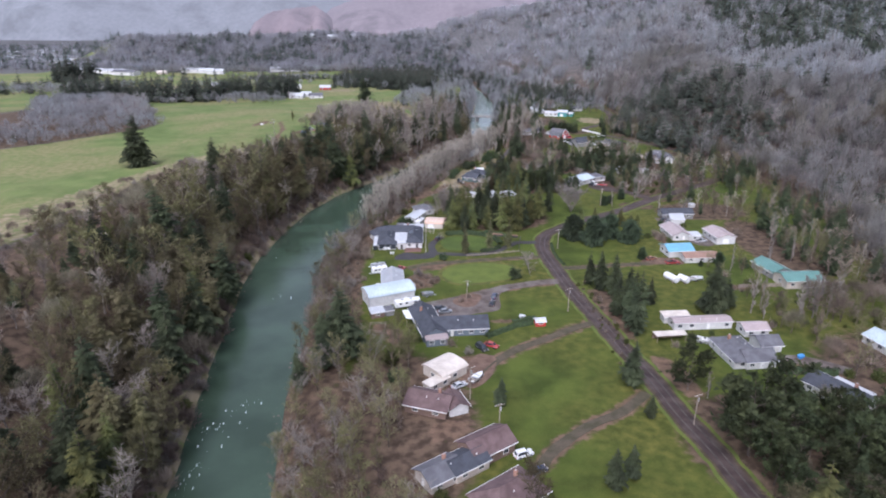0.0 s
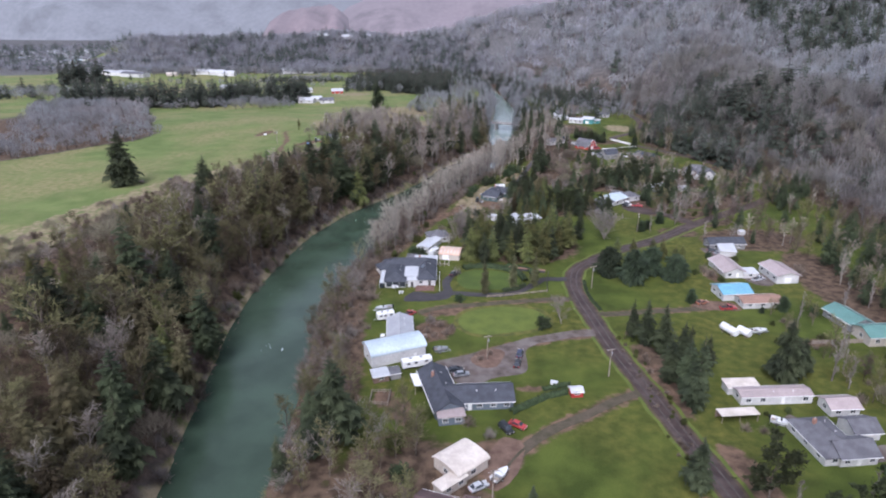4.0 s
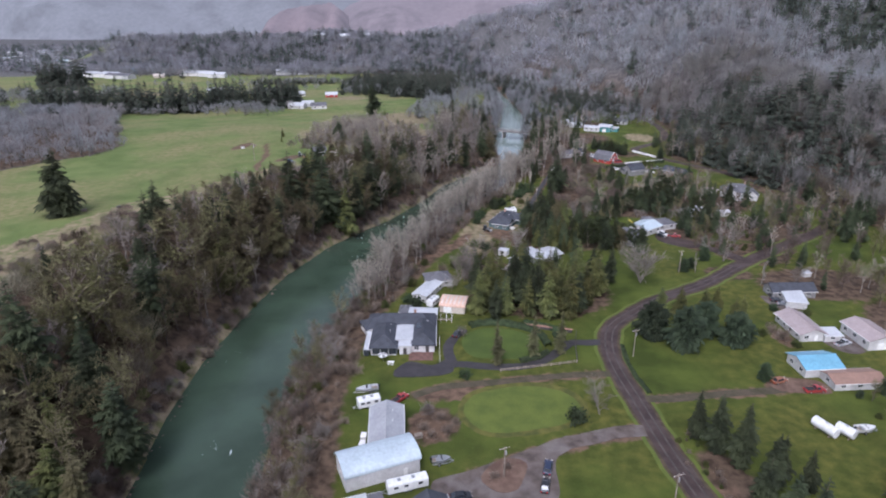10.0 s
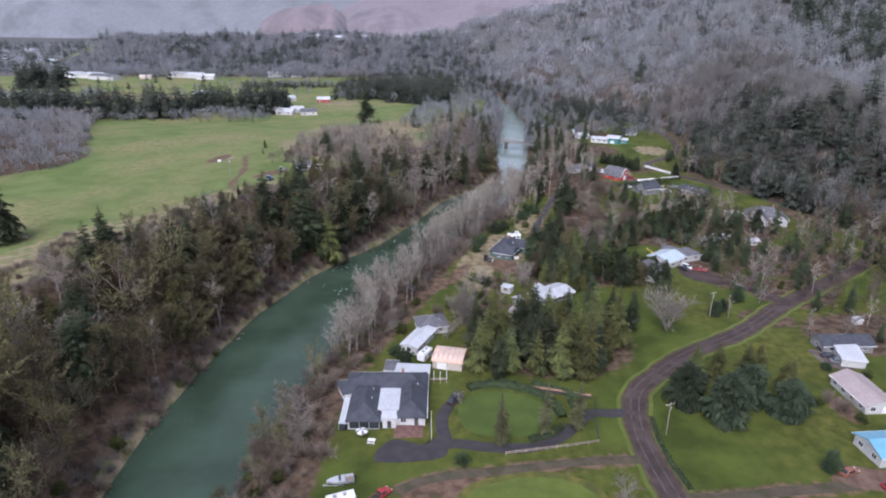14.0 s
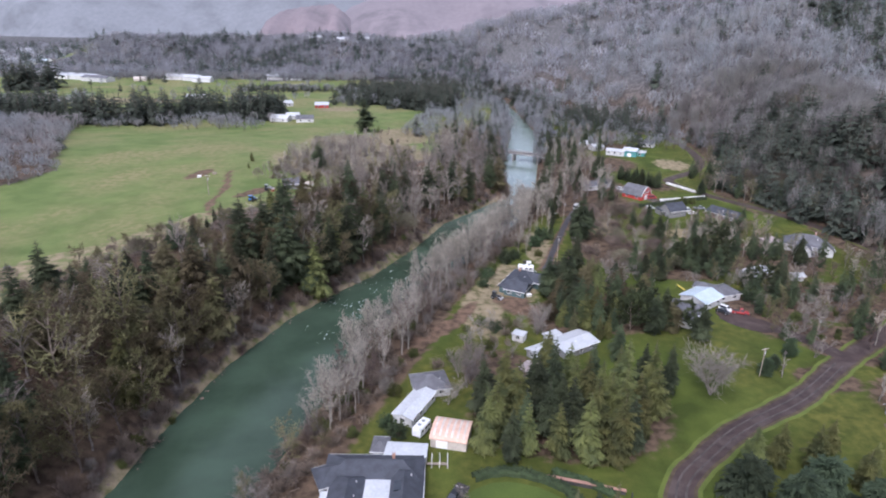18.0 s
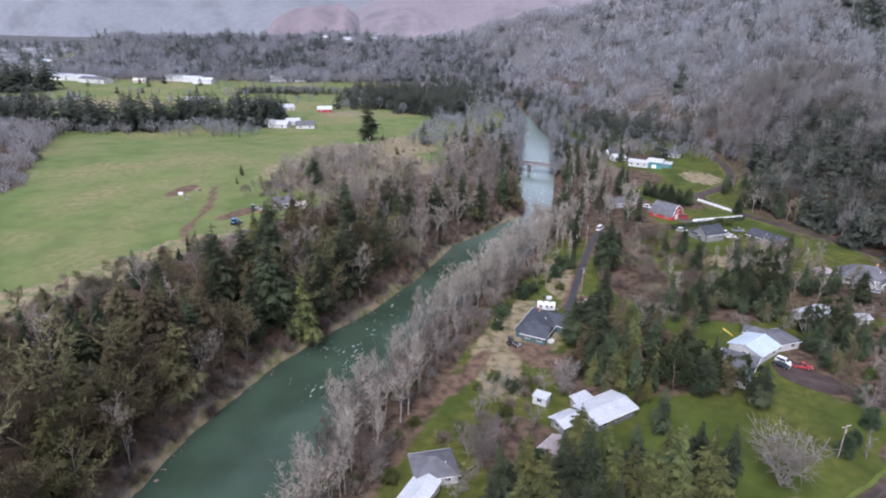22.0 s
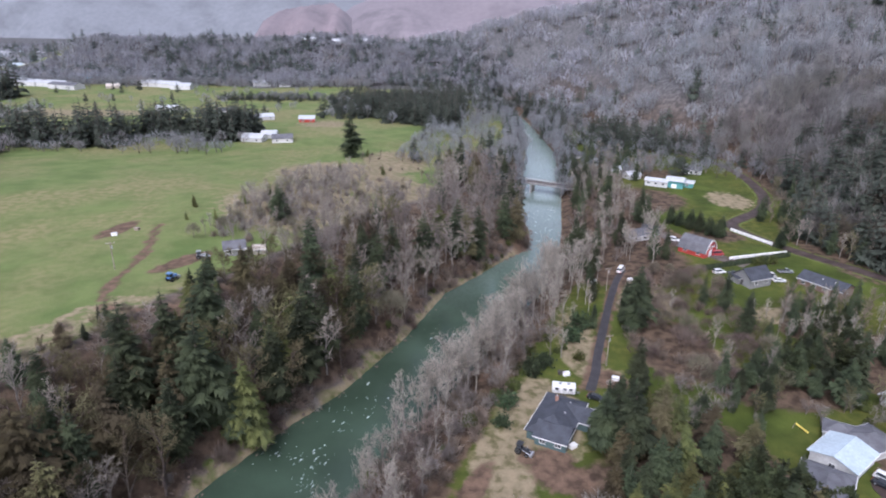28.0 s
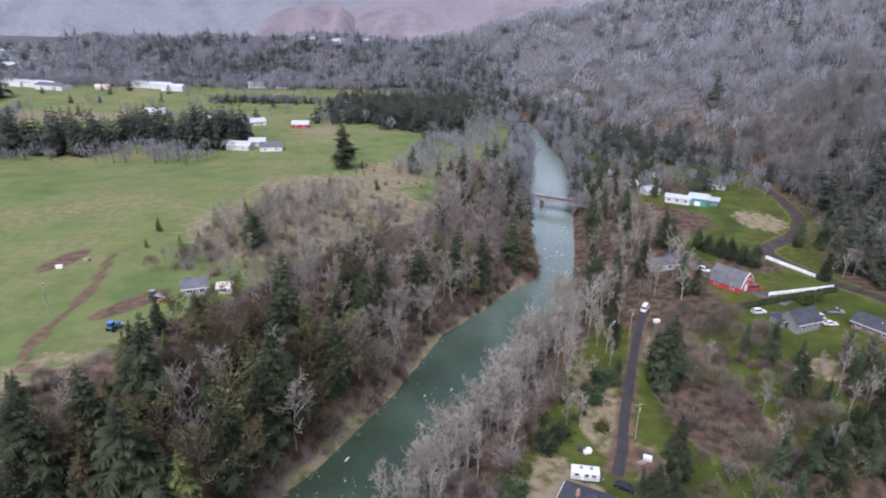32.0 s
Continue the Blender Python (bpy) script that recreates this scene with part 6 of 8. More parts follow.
mountain("backdrop_3", -1200, 1200, 3300, 600, 190, 120, (0.19, 0.2, 0.218), 4.0, "mountain far behind the valley, pale blue with painted haze")
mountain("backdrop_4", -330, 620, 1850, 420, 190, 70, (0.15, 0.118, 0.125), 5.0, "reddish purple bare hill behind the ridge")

# ---------------------------------------------------------------- buildings
CACHE = {}


def cached(key, make):
    if key not in CACHE:
        CACHE[key] = make()
    return CACHE[key]


def window(parent, m, w=1.3, h=1.1, trim="trim", name="window"):
    """A framed window in a wall, facing local -y at the pose m."""
    def frame_mesh():
        s = Shape()
        t = 0.12
        s.box(-w / 2 - t, -0.06, -t, w / 2 + t, 0.03, 0).box(-w / 2 - t, -0.06, h, w / 2 + t, 0.03, h + t)
        s.box(-w / 2 - t, -0.06, 0, -w / 2, 0.03, h).box(w / 2, -0.06, 0, w / 2 + t, 0.03, h).box(-0.035, -0.05, 0, 0.035, 0.02, h)
        return s.mesh("window_frame", M[trim])

    ob = part(name, cached(("wf", w, h, trim), frame_mesh), parent, at=m)
    part("pane", cached(("wp", w, h), lambda: Shape().box(-w / 2, -0.02, 0, w / 2, 0.0, h).mesh("pane", M["glass"])), ob)
    return ob


def door(parent, m, w=1.0, h=2.05, paint="trim", garage=False):
    def leaf():
        s = Shape().box(-w / 2, -0.05, 0, w / 2, 0.02, h)
        rows = 4 if garage else 2
        for k in range(rows):
            z0 = 0.12 + k * (h - 0.12) / rows
            s.box(-w / 2 + 0.12, -0.075, z0, w / 2 - 0.12, -0.05, z0 + (h - 0.12) / rows - 0.12)
        return s.mesh("door", M[paint])

    ob = part("garage_door" if garage else "door", cached(("d", w, h, paint, garage), leaf), parent, at=m)
    part("handle", cached(("dh", w), lambda: Shape().box(w / 2 - 0.2, -0.13, 1.0, w / 2 - 0.08, -0.05, 1.06).mesh("handle", M["steel"])), ob)
    return ob


def roof_profile(style, W, h, rise, over, thick=0.2):
    """The roof's shell as (y, z), from one eave over to the other and back underneath."""
    a = W / 2 + over
    k = rise / (W / 2)
    if style == "arch":
        top = [(a * math.cos(t), h - 0.1 + (rise + 0.1) * math.sin(t)) for t in np.linspace(0, math.pi, 13)]
    elif style == "gambrel":
        top = [(a, h - 0.2), (a * 0.66, h + rise * 0.62), (0, h + rise), (-a * 0.66, h + rise * 0.62), (-a, h - 0.2)]
    elif style == "shed":
        top = [(a, h + rise + over * 0.1), (-a, h)]
    elif style == "flat":
        top = [(a, h + 0.15), (0, h + 0.25), (-a, h + 0.15)]
    else:
        top = [(a, h - over * k), (0, h + rise), (-a, h - over * k)]
    return top, [(y * 0.995, z - thick) for y, z in reversed(top)]


def block(parent, x, y, rot, L, W, h, rise, style="gable", wall="wall_white", roof="roof_grey", over=0.5, win=(2, 2, 1, 1), door_at=None, garage=None, trim="trim", chimney=False, vents=0, fascia=True, base=0.0):
    """One block of a building under its thing: walls to the eaves, roof, openings. Length along local x."""
    at = pose(x, y, base, 0, 0, rot)
    inv = at
    s = Shape()
    if style in ("gable", "gambrel", "arch"):
        top = roof_profile(style, W, h, rise, 0.0)[0]
        prof = [(-W / 2, -0.4), (W / 2, -0.4)] + [(yy, min(z - 0.1, h + rise)) for yy, z in top]
        s.prism(prof, -L / 2, L / 2)
    elif style == "shed":
        s.prism([(-W / 2, -0.4), (W / 2, -0.4), (W / 2, h + rise - 0.05), (-W / 2, h - 0.05)], -L / 2, L / 2)
    else:
        s.box(-L / 2, -W / 2, -0.4, L / 2, W / 2, h)
    body = part("wall", s.mesh("wall", M[wall]), parent, at=inv)
    if style == "hip":
        a, b, k = L / 2 + over, W / 2 + over, rise / (W / 2)
        z0, top = h - over * k, h + rise
        r = max(L / 2 - W / 2, 0.15)
        s = Shape().add([(-a, -b, z0), (a, -b, z0), (a, b, z0), (-a, b, z0), (-r, 0, top), (r, 0, top), (-a, -b, z0 - 0.2), (a, -b, z0 - 0.2), (a, b, z0 - 0.2), (-a, b, z0 - 0.2)],
                        [(0, 1, 5, 4), (1, 2, 5), (2, 3, 4, 5), (3, 0, 4), (0, 6, 7, 1), (1, 7, 8, 2), (2, 8, 9, 3), (3, 9, 6, 0), (6, 9, 8, 7)])
        cap = Shape().tube((-r, 0, top + 0.02), (r, 0, top + 0.02), 0.12, 0.12)
        for p, q in (((-r, 0, top), (-a, -b, z0)), ((-r, 0, top), (-a, b, z0)), ((r, 0, top), (a, -b, z0)), ((r, 0, top), (a, b, z0))):
            cap.tube(p, q, 0.09, 0.09, 5)
    else:
        up, under = roof_profile(style, W, h, rise, over)
        s = Shape().prism(up + under, -L / 2 - over, L / 2 + over)
        cap = Shape().tube((-L / 2 - over, 0, h + rise + 0.02), (L / 2 + over, 0, h + rise + 0.02), 0.13, 0.13) if style in ("gable", "gambrel") else None
    top = part("roof", s.mesh("roof", M[roof]), parent, at=inv)
    if cap:
        part("ridge_cap", cap.mesh("ridge_cap", M[roof]), top)
    if fascia and style in ("gable", "hip", "shed"):
        k = rise / (W / 2) if style != "shed" else 0
        for side in (-1, 1):
            z = h - over * k if style != "shed" else (h + rise if side > 0 else h)
            yy = side * (W / 2 + over)
            part("gutter", Shape().box(-L / 2 - over, yy - 0.02 if side > 0 else yy - 0.13, z - 0.2, L / 2 + over, yy + 0.13 if side > 0 else yy + 0.02, z - 0.03).mesh("gutter", M[trim]), top)
    zw = 0.95 if h < 3.4 else 1.3
    # openings: front (-y), back (+y), then the two ends
    spots = []
    for n, (o, turn, span) in zip(win, (((0, -W / 2 - 0.004), 0, L), ((0, W / 2 + 0.004), 180, L), ((-L / 2 - 0.004, 0), -90, W), ((L / 2 + 0.004, 0), 90, W))):
        for i in range(n):
            off = span * ((i + 0.5) / n - 0.5)
            spots.append((o, turn, off))
    doors = [d for d in (door_at, garage) if d]
    for o, turn, off in spots:
        c, q = math.cos(radians(turn)), math.sin(radians(turn))
        if any(d[0] == turn and abs(d[1] - off) < 2.2 for d in doors):
            continue
        window(body, pose(o[0] + c * off, o[1] + q * off, zw, 0, 0, turn), trim=trim)
    for d, is_garage in ((door_at, False), (garage, True)):
        if d:
            turn, off = d[0], d[1]
            o = {0: (0, -W / 2 - 0.006), 180: (0, W / 2 + 0.006), -90: (-L / 2 - 0.006, 0), 90: (L / 2 + 0.006, 0)}[turn]
            c, q = math.cos(radians(turn)), math.sin(radians(turn))
            door(body, pose(o[0] + c * off, o[1] + q * off, 0.05, 0, 0, turn), *((2.7, 2.2) if is_garage else (1.0, 2.05)), paint=d[2] if len(d) > 2 else "trim", garage=is_garage)
    if chimney:
        ch = part("chimney", Shape().box(L * 0.18, W * 0.1, h, L * 0.18 + 0.7, W * 0.1 + 0.7, h + rise + 0.7).mesh("chimney", M["brick"]), top)
        part("flue", Shape().tube((L * 0.18 + 0.35, W * 0.1 + 0.35, h + rise + 0.7), (L * 0.18 + 0.35, W * 0.1 + 0.35, h + rise + 1.0), 0.15, 0.15, 8).mesh("flue", M["steel"]), ch)
    for i in range(vents):
        px, k = L * (0.25 - 0.28 * i), 0.5
        part("roof_vent", Shape().tube((px, -W * 0.2, h + rise * 0.5), (px, -W * 0.2, h + rise * 0.62 + 0.35), 0.1, 0.1, 8).mesh("roof_vent", M["trim"]), top)
    return body


def house(name, label, x, y, category="house"):
    return empty(name, pose(x, y, hz(x, y)), label, category)


h = house("house", "brown-shingled house with a grey wing and pale walls", 8, 115)
block(h, -5.2, -3.7, 33, 8.5, 6.5, 2.7, 1.6, roof="roof_grey", wall="wall_beige", door_at=(-90, 0), chimney=True, vents=1)
block(h, 0.6, -0.6, 33, 9, 6.2, 2.8, 1.4, roof="roof_dark", wall="wall_beige", win=(2, 2, 0, 0), vents=1)
block(h, 5.9, 4.8, 33, 11, 7.5, 3.2, 2.0, roof="roof_brown", wall="wall_brown", win=(2, 2, 1, 1), garage=(90, 0, "trim"))
h = house("house", "single-storey house with a worn brown shingle roof", 17, 103.5)
block(h, 0, 0, 35, 14, 9, 3.0, 2.4, "hip", "wall_beige", "roof_brown", win=(3, 3, 1, 1), vents=2, chimney=True)
h = house("house", "brown-shingled house with a white garage end", 2.4, 138.2)
block(h, -1.2, -0.3, -20, 11, 8, 2.7, 1.9, roof="roof_brown", wall="wall_brown", win=(2, 3, 1, 1), vents=2, chimney=True)
block(h, 5.0, -1.0, -70, 6.5, 5.0, 2.6, 1.3, roof="roof_brown", wall="wall_white", win=(0, 1, 0, 0), garage=(-90, 0))
h = house("outbuilding", "beige flat-roofed outbuilding among trees", 5.6, 153.6, "shed")
block(h, 0, 0, 40, 9, 8.2, 2.9, 0.9, "arch", "wall_beige", "roof_beige", win=(1, 1, 1, 0), over=0.4)
block(h, -2.5, -6.4, 40, 7, 3.0, 2.2, 0.3, "flat", "wall_beige", "roof_beige", win=(2, 0, 0, 0), over=0.3)
h = house("house", "dark L-shaped house with slate shingles and grey-blue siding", 6, 180)
block(h, -5.0, 1.6, 104, 19.5, 7.4, 2.8, 2.1, roof="roof_dark", wall="wall_slate", win=(4, 4, 1, 1), chimney=True, vents=2)
block(h, 5.0, -0.6, 3, 17.5, 8.2, 2.8, 2.2, roof="roof_dark", wall="wall_slate", win=(5, 3, 0, 2), door_at=(0, -2.6), vents=2)
block(h, -2.4, -9.0, 8, 6.6, 3.8, 2.4, 0.2, "flat", "wall_slate", "roof_pink", win=(2, 0, 0, 0), over=0.3)
part("skylight", Shape().box(-1.0, -3.1, 0, 1.0, 3.1, 0.14).mesh("skylight", M["trim"]), h, "white translucent roof panel", pose(-11.6, 5.6, 2.6, 0, 8, 14))
part("skylight_post", Shape().box(-0.9, -3.0, -2.6, -0.75, -2.85, 0).box(-0.9, 2.85, -2.6, -0.75, 3.0, 0).mesh("skylight_post", M["wood"]), h, "", pose(-11.6, 5.6, 2.6, 0, 0, 14))
h = house("barn", "long white barn with a pale blue curved metal roof", -12.5, 202.8, "barn")
block(h, 0, 0, 22.5, 16.6, 8.2, 3.9, 1.8, "arch", "wall_white", "roof_ice", over=0.35, win=(0, 0, 1, 0), garage=(90, 0), door_at=(0, 5))
h = house("shed", "long shed with a pale zinc sheet roof", -11.6, 215.8, "shed")
block(h, 0, 0, 94, 14, 7.4, 2.8, 1.5, roof="roof_zinc", wall="wall_grey", win=(3, 2, 1, 0), garage=(90, 0), vents=2)
h = house("shed", "small shed with a white sheet roof", -14.8, 190.3, "shed")
block(h, -1.0, 0, 18, 4.4, 3.6, 2.1, 0.3, "shed", "wall_brown", "roof_white", over=0.3, win=(1, 0, 0, 0), door_at=(90, 0))
block(h, 3.0, 1.2, 18, 2.8, 3.2, 2.0, 0.3, "shed", "wall_grey", "roof_grey", over=0.2, win=(0, 0, 0, 0))
h = house("shed", "small red garden shed with a white roof", 37.4, 181.8, "shed")
block(h, 0, 0, 5, 3.2, 2.6, 1.9, 0.5, "gable", "wall_red", "roof_white", over=0.25, win=(1, 0, 0, 0), door_at=(90, 0))
h = house("pump_box", "small white pump box on the lawn", 32.5, 187.0, "box")
block(h, 0, 0, -20, 1.8, 1.3, 0.8, 0.3, "gable", "wall_white", "roof_white", over=0.1, win=(0, 0, 0, 0), fascia=False)

# the large riverside house: wings with hipped dark roofs round a white flat-roofed middle
h = house("house", "large dark-roofed white house with a white flat middle roof", -11, 261)
block(h, -4.4, -2.0, 90, 14.5, 7.6, 2.9, 2.2, "hip", "wall_white", "roof_dark", win=(3, 3, 3, 0), vents=2)
block(h, 6.9, 0.0, 90, 15.5, 7.0, 2.9, 2.1, "hip", "wall_white", "roof_dark", win=(3, 2, 2, 1), vents=1, door_at=(-90, 1.4, "dark_trim"))
block(h, 0.2, 7.4, 0, 20.5, 8.4, 2.95, 2.3, "hip", "wall_white", "roof_dark", win=(0, 5, 1, 1), chimney=True)
block(h, -8.2, 6.0, 25, 7.5, 6.0, 2.85, 1.7, "hip", "wall_white", "roof_dark", win=(0, 1, 2, 0))
block(h, 1.2, -1.2, 90, 9.0, 5.6, 3.1, 0.3, "flat", "wall_white", "roof_white", over=0.2, win=(0, 0, 1, 0))
block(h, 1.8, -6.2, 90, 5.2, 3.3, 2.8, 0.2, "flat", "wall_white", "roof_white", over=0.3, win=(0, 0, 0, 0), door_at=(-90, 0, "dark_trim"))
part("skylight", Shape().box(-0.9, -1.4, 0, 0.9, 1.4, 0.2).mesh("skylight", M["glass"]), h, "dark glazed roof light", pose(5.8, 0.6, 4.35, 0, -12, 0))
part("sunroom_glass", Shape().prism([(-5.2, 0.1), (5.2, 0.1), (5.2, 2.2), (-5.2, 2.2)], -0.8, 0.75).mesh("sunroom_glass", M["glass"]), h, "", pose(-9.4, -4.6, 0))
part("sunroom_roof", Shape().prism([(-5.5, 2.2), (5.5, 2.2), (5.5, 2.36), (-5.5, 2.36)], -1.0, 0.9).mesh("sunroom_roof", M["roof_white"]), h, "white sunroom roof", pose(-9.4, -4.6, 0, 0, 6, 0))
for k in range(6):
    part("sunroom_post", cached("sp", lambda: Shape().box(-0.06, -0.06, 0, 0.06, 0.06, 2.2).mesh("sunroom_post", M["trim"])), h, "", pose(-10.24, -9.6 + 2.05 * k, 0.05))
for k in range(3):
    part("bay_window", cached("bw", lambda: Shape().box(-1.1, -0.1, 0.5, 1.1, 0.05, 2.3).mesh("bay_window", M["glass"])), h, "wide dark window facing the lawn", pose(-6.6 + 2.4 * k, -9.36, 0))
h = house("garage", "white flat-roofed garage behind the large house", -5.8, 275.4, "garage")
block(h, 1.4, -0.6, -4, 9.0, 4.4, 2.7, 0.2, "flat", "wall_white", "roof_white", over=0.25, win=(2, 2, 0, 0), garage=(90, 0))
block(h, -4.6, 1.4, -4, 3.4, 5.0, 2.7, 0.9, "hip", "wall_white", "roof_grey", over=0.3, win=(0, 1, 1, 0))
h = house("greenhouse", "small open white-framed garden greenhouse", 2.2, 273.6, "greenhouse")
for k in range(4):
    part("arch_frame", Shape().box(-0.05, -1.6, 0, 0.05, -1.5, 1.8).box(-0.05, 1.5, 0, 0.05, 1.6, 1.8).add([(-0.05, -1.6, 1.8), (0.05, -1.6, 1.8), (0.05, 0, 2.6), (-0.05, 0, 2.6), (0.05, 1.6, 1.8), (-0.05, 1.6, 1.8), (-0.05, 0, 2.5), (0.05, 0, 2.5)], [(0, 1, 2, 3), (3, 2, 4, 5)]).mesh("arch_frame", M["trim"]), h, "", pose(-2.6 + 1.75 * k, 0, 0))
part("bench", Shape().box(-2.5, -1.2, 0.7, 2.5, -0.5, 0.78).box(-2.4, -1.1, 0, -2.3, -0.6, 0.7).box(2.3, -1.1, 0, 2.4, -0.6, 0.7).mesh("bench", M["wood"]), h)
h = house("shed", "peach metal shed with a striped curved roof", 5.8, 282.4, "shed")
block(h, 0, 0, -12, 8.4, 8.0, 2.6, 1.1, "arch", "wall_beige", "roof_peach", over=0.25, win=(1, 0, 0, 0), garage=(0, -1.5, "trim"))
for k in range(6):
    part("roof_panel", Shape().prism([(4.05 * math.cos(t), 2.56 + 1.2 * math.sin(t)) for t in np.linspace(0.25, 2.89, 11)] + [(4.0 * math.cos(t), 2.5 + 1.2 * math.sin(t)) for t in np.linspace(2.89, 0.25, 11)], -0.25, 0.25).mesh("roof_panel", M["roof_beige"]), h, "pale translucent roof strip", pose(0, 0, 0, 0, 0, -12) @ pose(-3.5 + 1.4 * k, 0, 0.02))
h = house("mobile_home", "white single-wide mobile home with a low roof", -3.4, 293.3)
block(h, 0, 0, 65, 13, 5.2, 2.6, 0.5, "gable", "wall_white", "roof_white", over=0.25, win=(4, 4, 1, 1), door_at=(0, 1))
h = house("house", "small house with a grey hipped roof", 0.2, 303.2)
block(h, 0, 0, 14, 9, 8, 2.7, 1.9, "hip", "wall_white", "roof_grey", win=(2, 2, 2, 1), vents=1)
h = house("house", "house with a shining white metal roof among cedars", 38, 324.5)
block(h, 4.2, 1.2, 33, 12.5, 8, 2.7, 0.8, "gable", "wall_grey", "roof_white", win=(3, 3, 1, 1), over=0.6, vents=2)
block(h, -0.6, 4.6, 33, 5, 4.2, 2.4, 0.4, "shed", "wall_grey", "roof_white", win=(1, 0, 1, 0), over=0.3)
block(h, -6.2, -3.6, 33, 6, 4.4, 2.5, 0.7, "gable", "wall_grey", "roof_white", win=(1, 1, 1, 0))
h = house("shed", "open shed with a brown shingle roof", 27.6, 310.8, "shed")
block(h, 0, 0, 50, 6, 4.5, 2.3, 1.0, "gable", "wall_brown", "roof_pink", win=(0, 0, 0, 0), over=0.4)
h = house("shed", "small white cube-shaped garden shed", 27.0, 330.8, "shed")
block(h, 0, 0, -28, 3.6, 3.2, 2.2, 0.3, "flat", "wall_white", "roof_white", win=(1, 0, 0, 0), over=0.2, door_at=(90, 0))
h = house("house", "navy-roofed house with dark green siding", 31.4, 370.2)
block(h, 0, 0.6, 64, 16.5, 9.6, 2.8, 2.3, "hip", "wall_green", "roof_dark", win=(3, 3, 2, 1), chimney=True, vents=2)
block(h, -1.6, -5.6, -26, 7.4, 6.5, 2.8, 2.0, "gable", "wall_green", "roof_dark", win=(2, 0, 1, 1))
block(h, 5.4, 1.6, -26, 6.0, 6.0, 2.8, 1.9, "gable", "wall_green", "roof_dark", win=(0, 0, 0, 0), garage=(90, 0))
h = house("house", "wide house with pale grey and ice-blue metal roofs", 92, 354)
block(h, -9.0, -6.5, 55, 15, 9.5, 2.7, 1.7, "hip", "wall_white", "roof_grey", win=(3, 3, 1, 1))
block(h, 1.2, 4.6, 38, 10.5, 9.5, 3.0, 1.4, "gable", "wall_white", "roof_ice", win=(2, 2, 1, 1), garage=(90, 0), over=0.5)
block(h, 10.0, 9.6, 20, 10, 8.0, 2.8, 1.5, "hip", "wall_white", "roof_grey", win=(2, 2, 0, 1))
block(h, 5.4, 13.6, -30, 6, 5, 2.7, 1.1, "hip", "wall_white", "roof_grey", win=(1, 1, 1, 0))
h = house("outbuilding", "white-roofed outbuilding between firs", 123, 382, "shed")
block(h, 0, 0, 27, 12, 6, 2.7, 0.7, "gable", "wall_white", "roof_white", win=(2, 2, 0, 0))
h = house("outbuilding", "small white shed behind dark firs", 137.5, 380, "shed")
block(h, 0, 0, 10, 4, 3.4, 2.2, 0.6, "gable", "wall_white", "roof_white", win=(1, 0, 0, 0))
h = house("house", "large pale grey house with a steep roof", 158, 411.5)
block(h, 0, 1.5, -24, 16, 9.5, 3.2, 3.4, "hip", "wall_white", "roof_grey", win=(4, 4, 2, 2), chimney=True, vents=2)
block(h, -4, -3.8, 66, 7, 6, 3.1, 2.4, "gable", "wall_white", "roof_grey", win=(1, 1, 1, 0))
block(h, 5, -5.0, 66, 6, 5.5, 3.0, 2.2, "gable", "wall_white", "roof_grey", win=(1, 1, 1, 0))
h = house("shed", "small beige shed with a pinkish roof", 145.5, 418, "shed")
block(h, 0, 0, 15, 6.5, 5, 2.4, 0.9, "hip", "wall_beige", "roof_pink", win=(1, 0, 0, 0))

# the houses east of the road
h = house("mobile_home", "long white mobile home with a tan roof", 88.8, 179)
block(h, 0, 0, 2, 19, 4.6, 2.6, 0.5, "gable", "wall_white", "roof_pink", over=0.25, win=(5, 4, 1, 1), door_at=(0, 1.6), vents=2)
block(h, -6.6, 4.2, 2, 8.5, 3.6, 2.3, 0.3, "shed", "wall_white", "roof_beige", over=0.3, win=(0, 2, 0, 0))
h = empty("carport", pose(75.8, 170.6, 0, 0, 0, 4), "open carport with a pale sheet roof", "carport")
part("roof", Shape().box(-5, -1.6, 2.15, 5, 1.6, 2.3).mesh("roof", M["roof_beige"]), h)
for px in (-4.6, 0, 4.6):
    for py in (-1.4, 1.4):
        part("post", cached("cpost", lambda: Shape().box(-0.07, -0.07, -0.2, 0.07, 0.07, 2.15).mesh("post", M["wood"])), h, "", pose(px, py, 0))
part("back_wall", Shape().box(-5, 1.42, 0, 5, 1.5, 1.9).mesh("back_wall", M["wall_brown"]), h)
h = house("house", "grey-shingled house with white walls and several wings", 93, 160)
block(h, -1.2, 0.2, 95, 14, 9.4, 2.7, 2.2, "hip", "wall_white", "roof_grey", win=(3, 3, 2, 1), vents=2, chimney=True)
block(h, 2.4, -3.6, 5, 9, 7, 2.7, 1.9, "gable", "wall_white", "roof_grey", win=(3, 0, 0, 1), door_at=(0, 0))
h = house("garage", "white garage with a grey shingle roof", 102.8, 164.8, "garage")
block(h, 0, 0, 4, 6.4, 6.4, 2.6, 1.6, "gable", "wall_white", "roof_grey", win=(0, 1, 0, 1), garage=(0, 0))
h = house("shed", "white shed with a pinkish metal roof", 103.4, 174, "shed")
block(h, 0, 0, 3, 7.6, 5.4, 2.6, 1.1, "gable", "wall_white", "roof_pink", win=(2, 1, 1, 0), door_at=(90, 0))
h = house("house", "dark-roofed house with a white porch", 108.6, 138)
block(h, 0, 0, -62, 15, 8, 2.8, 2.1, "gable", "wall_white", "roof_dark", win=(4, 3, 1, 2), chimney=True)
block(h, 4.4, 1.4, -62, 9, 2.6, 2.3, 0.3, "flat", "wall_white", "roof_white", win=(3, 0, 0, 0))
h = house("house", "white house with an ice-blue metal roof", 139.5, 162)
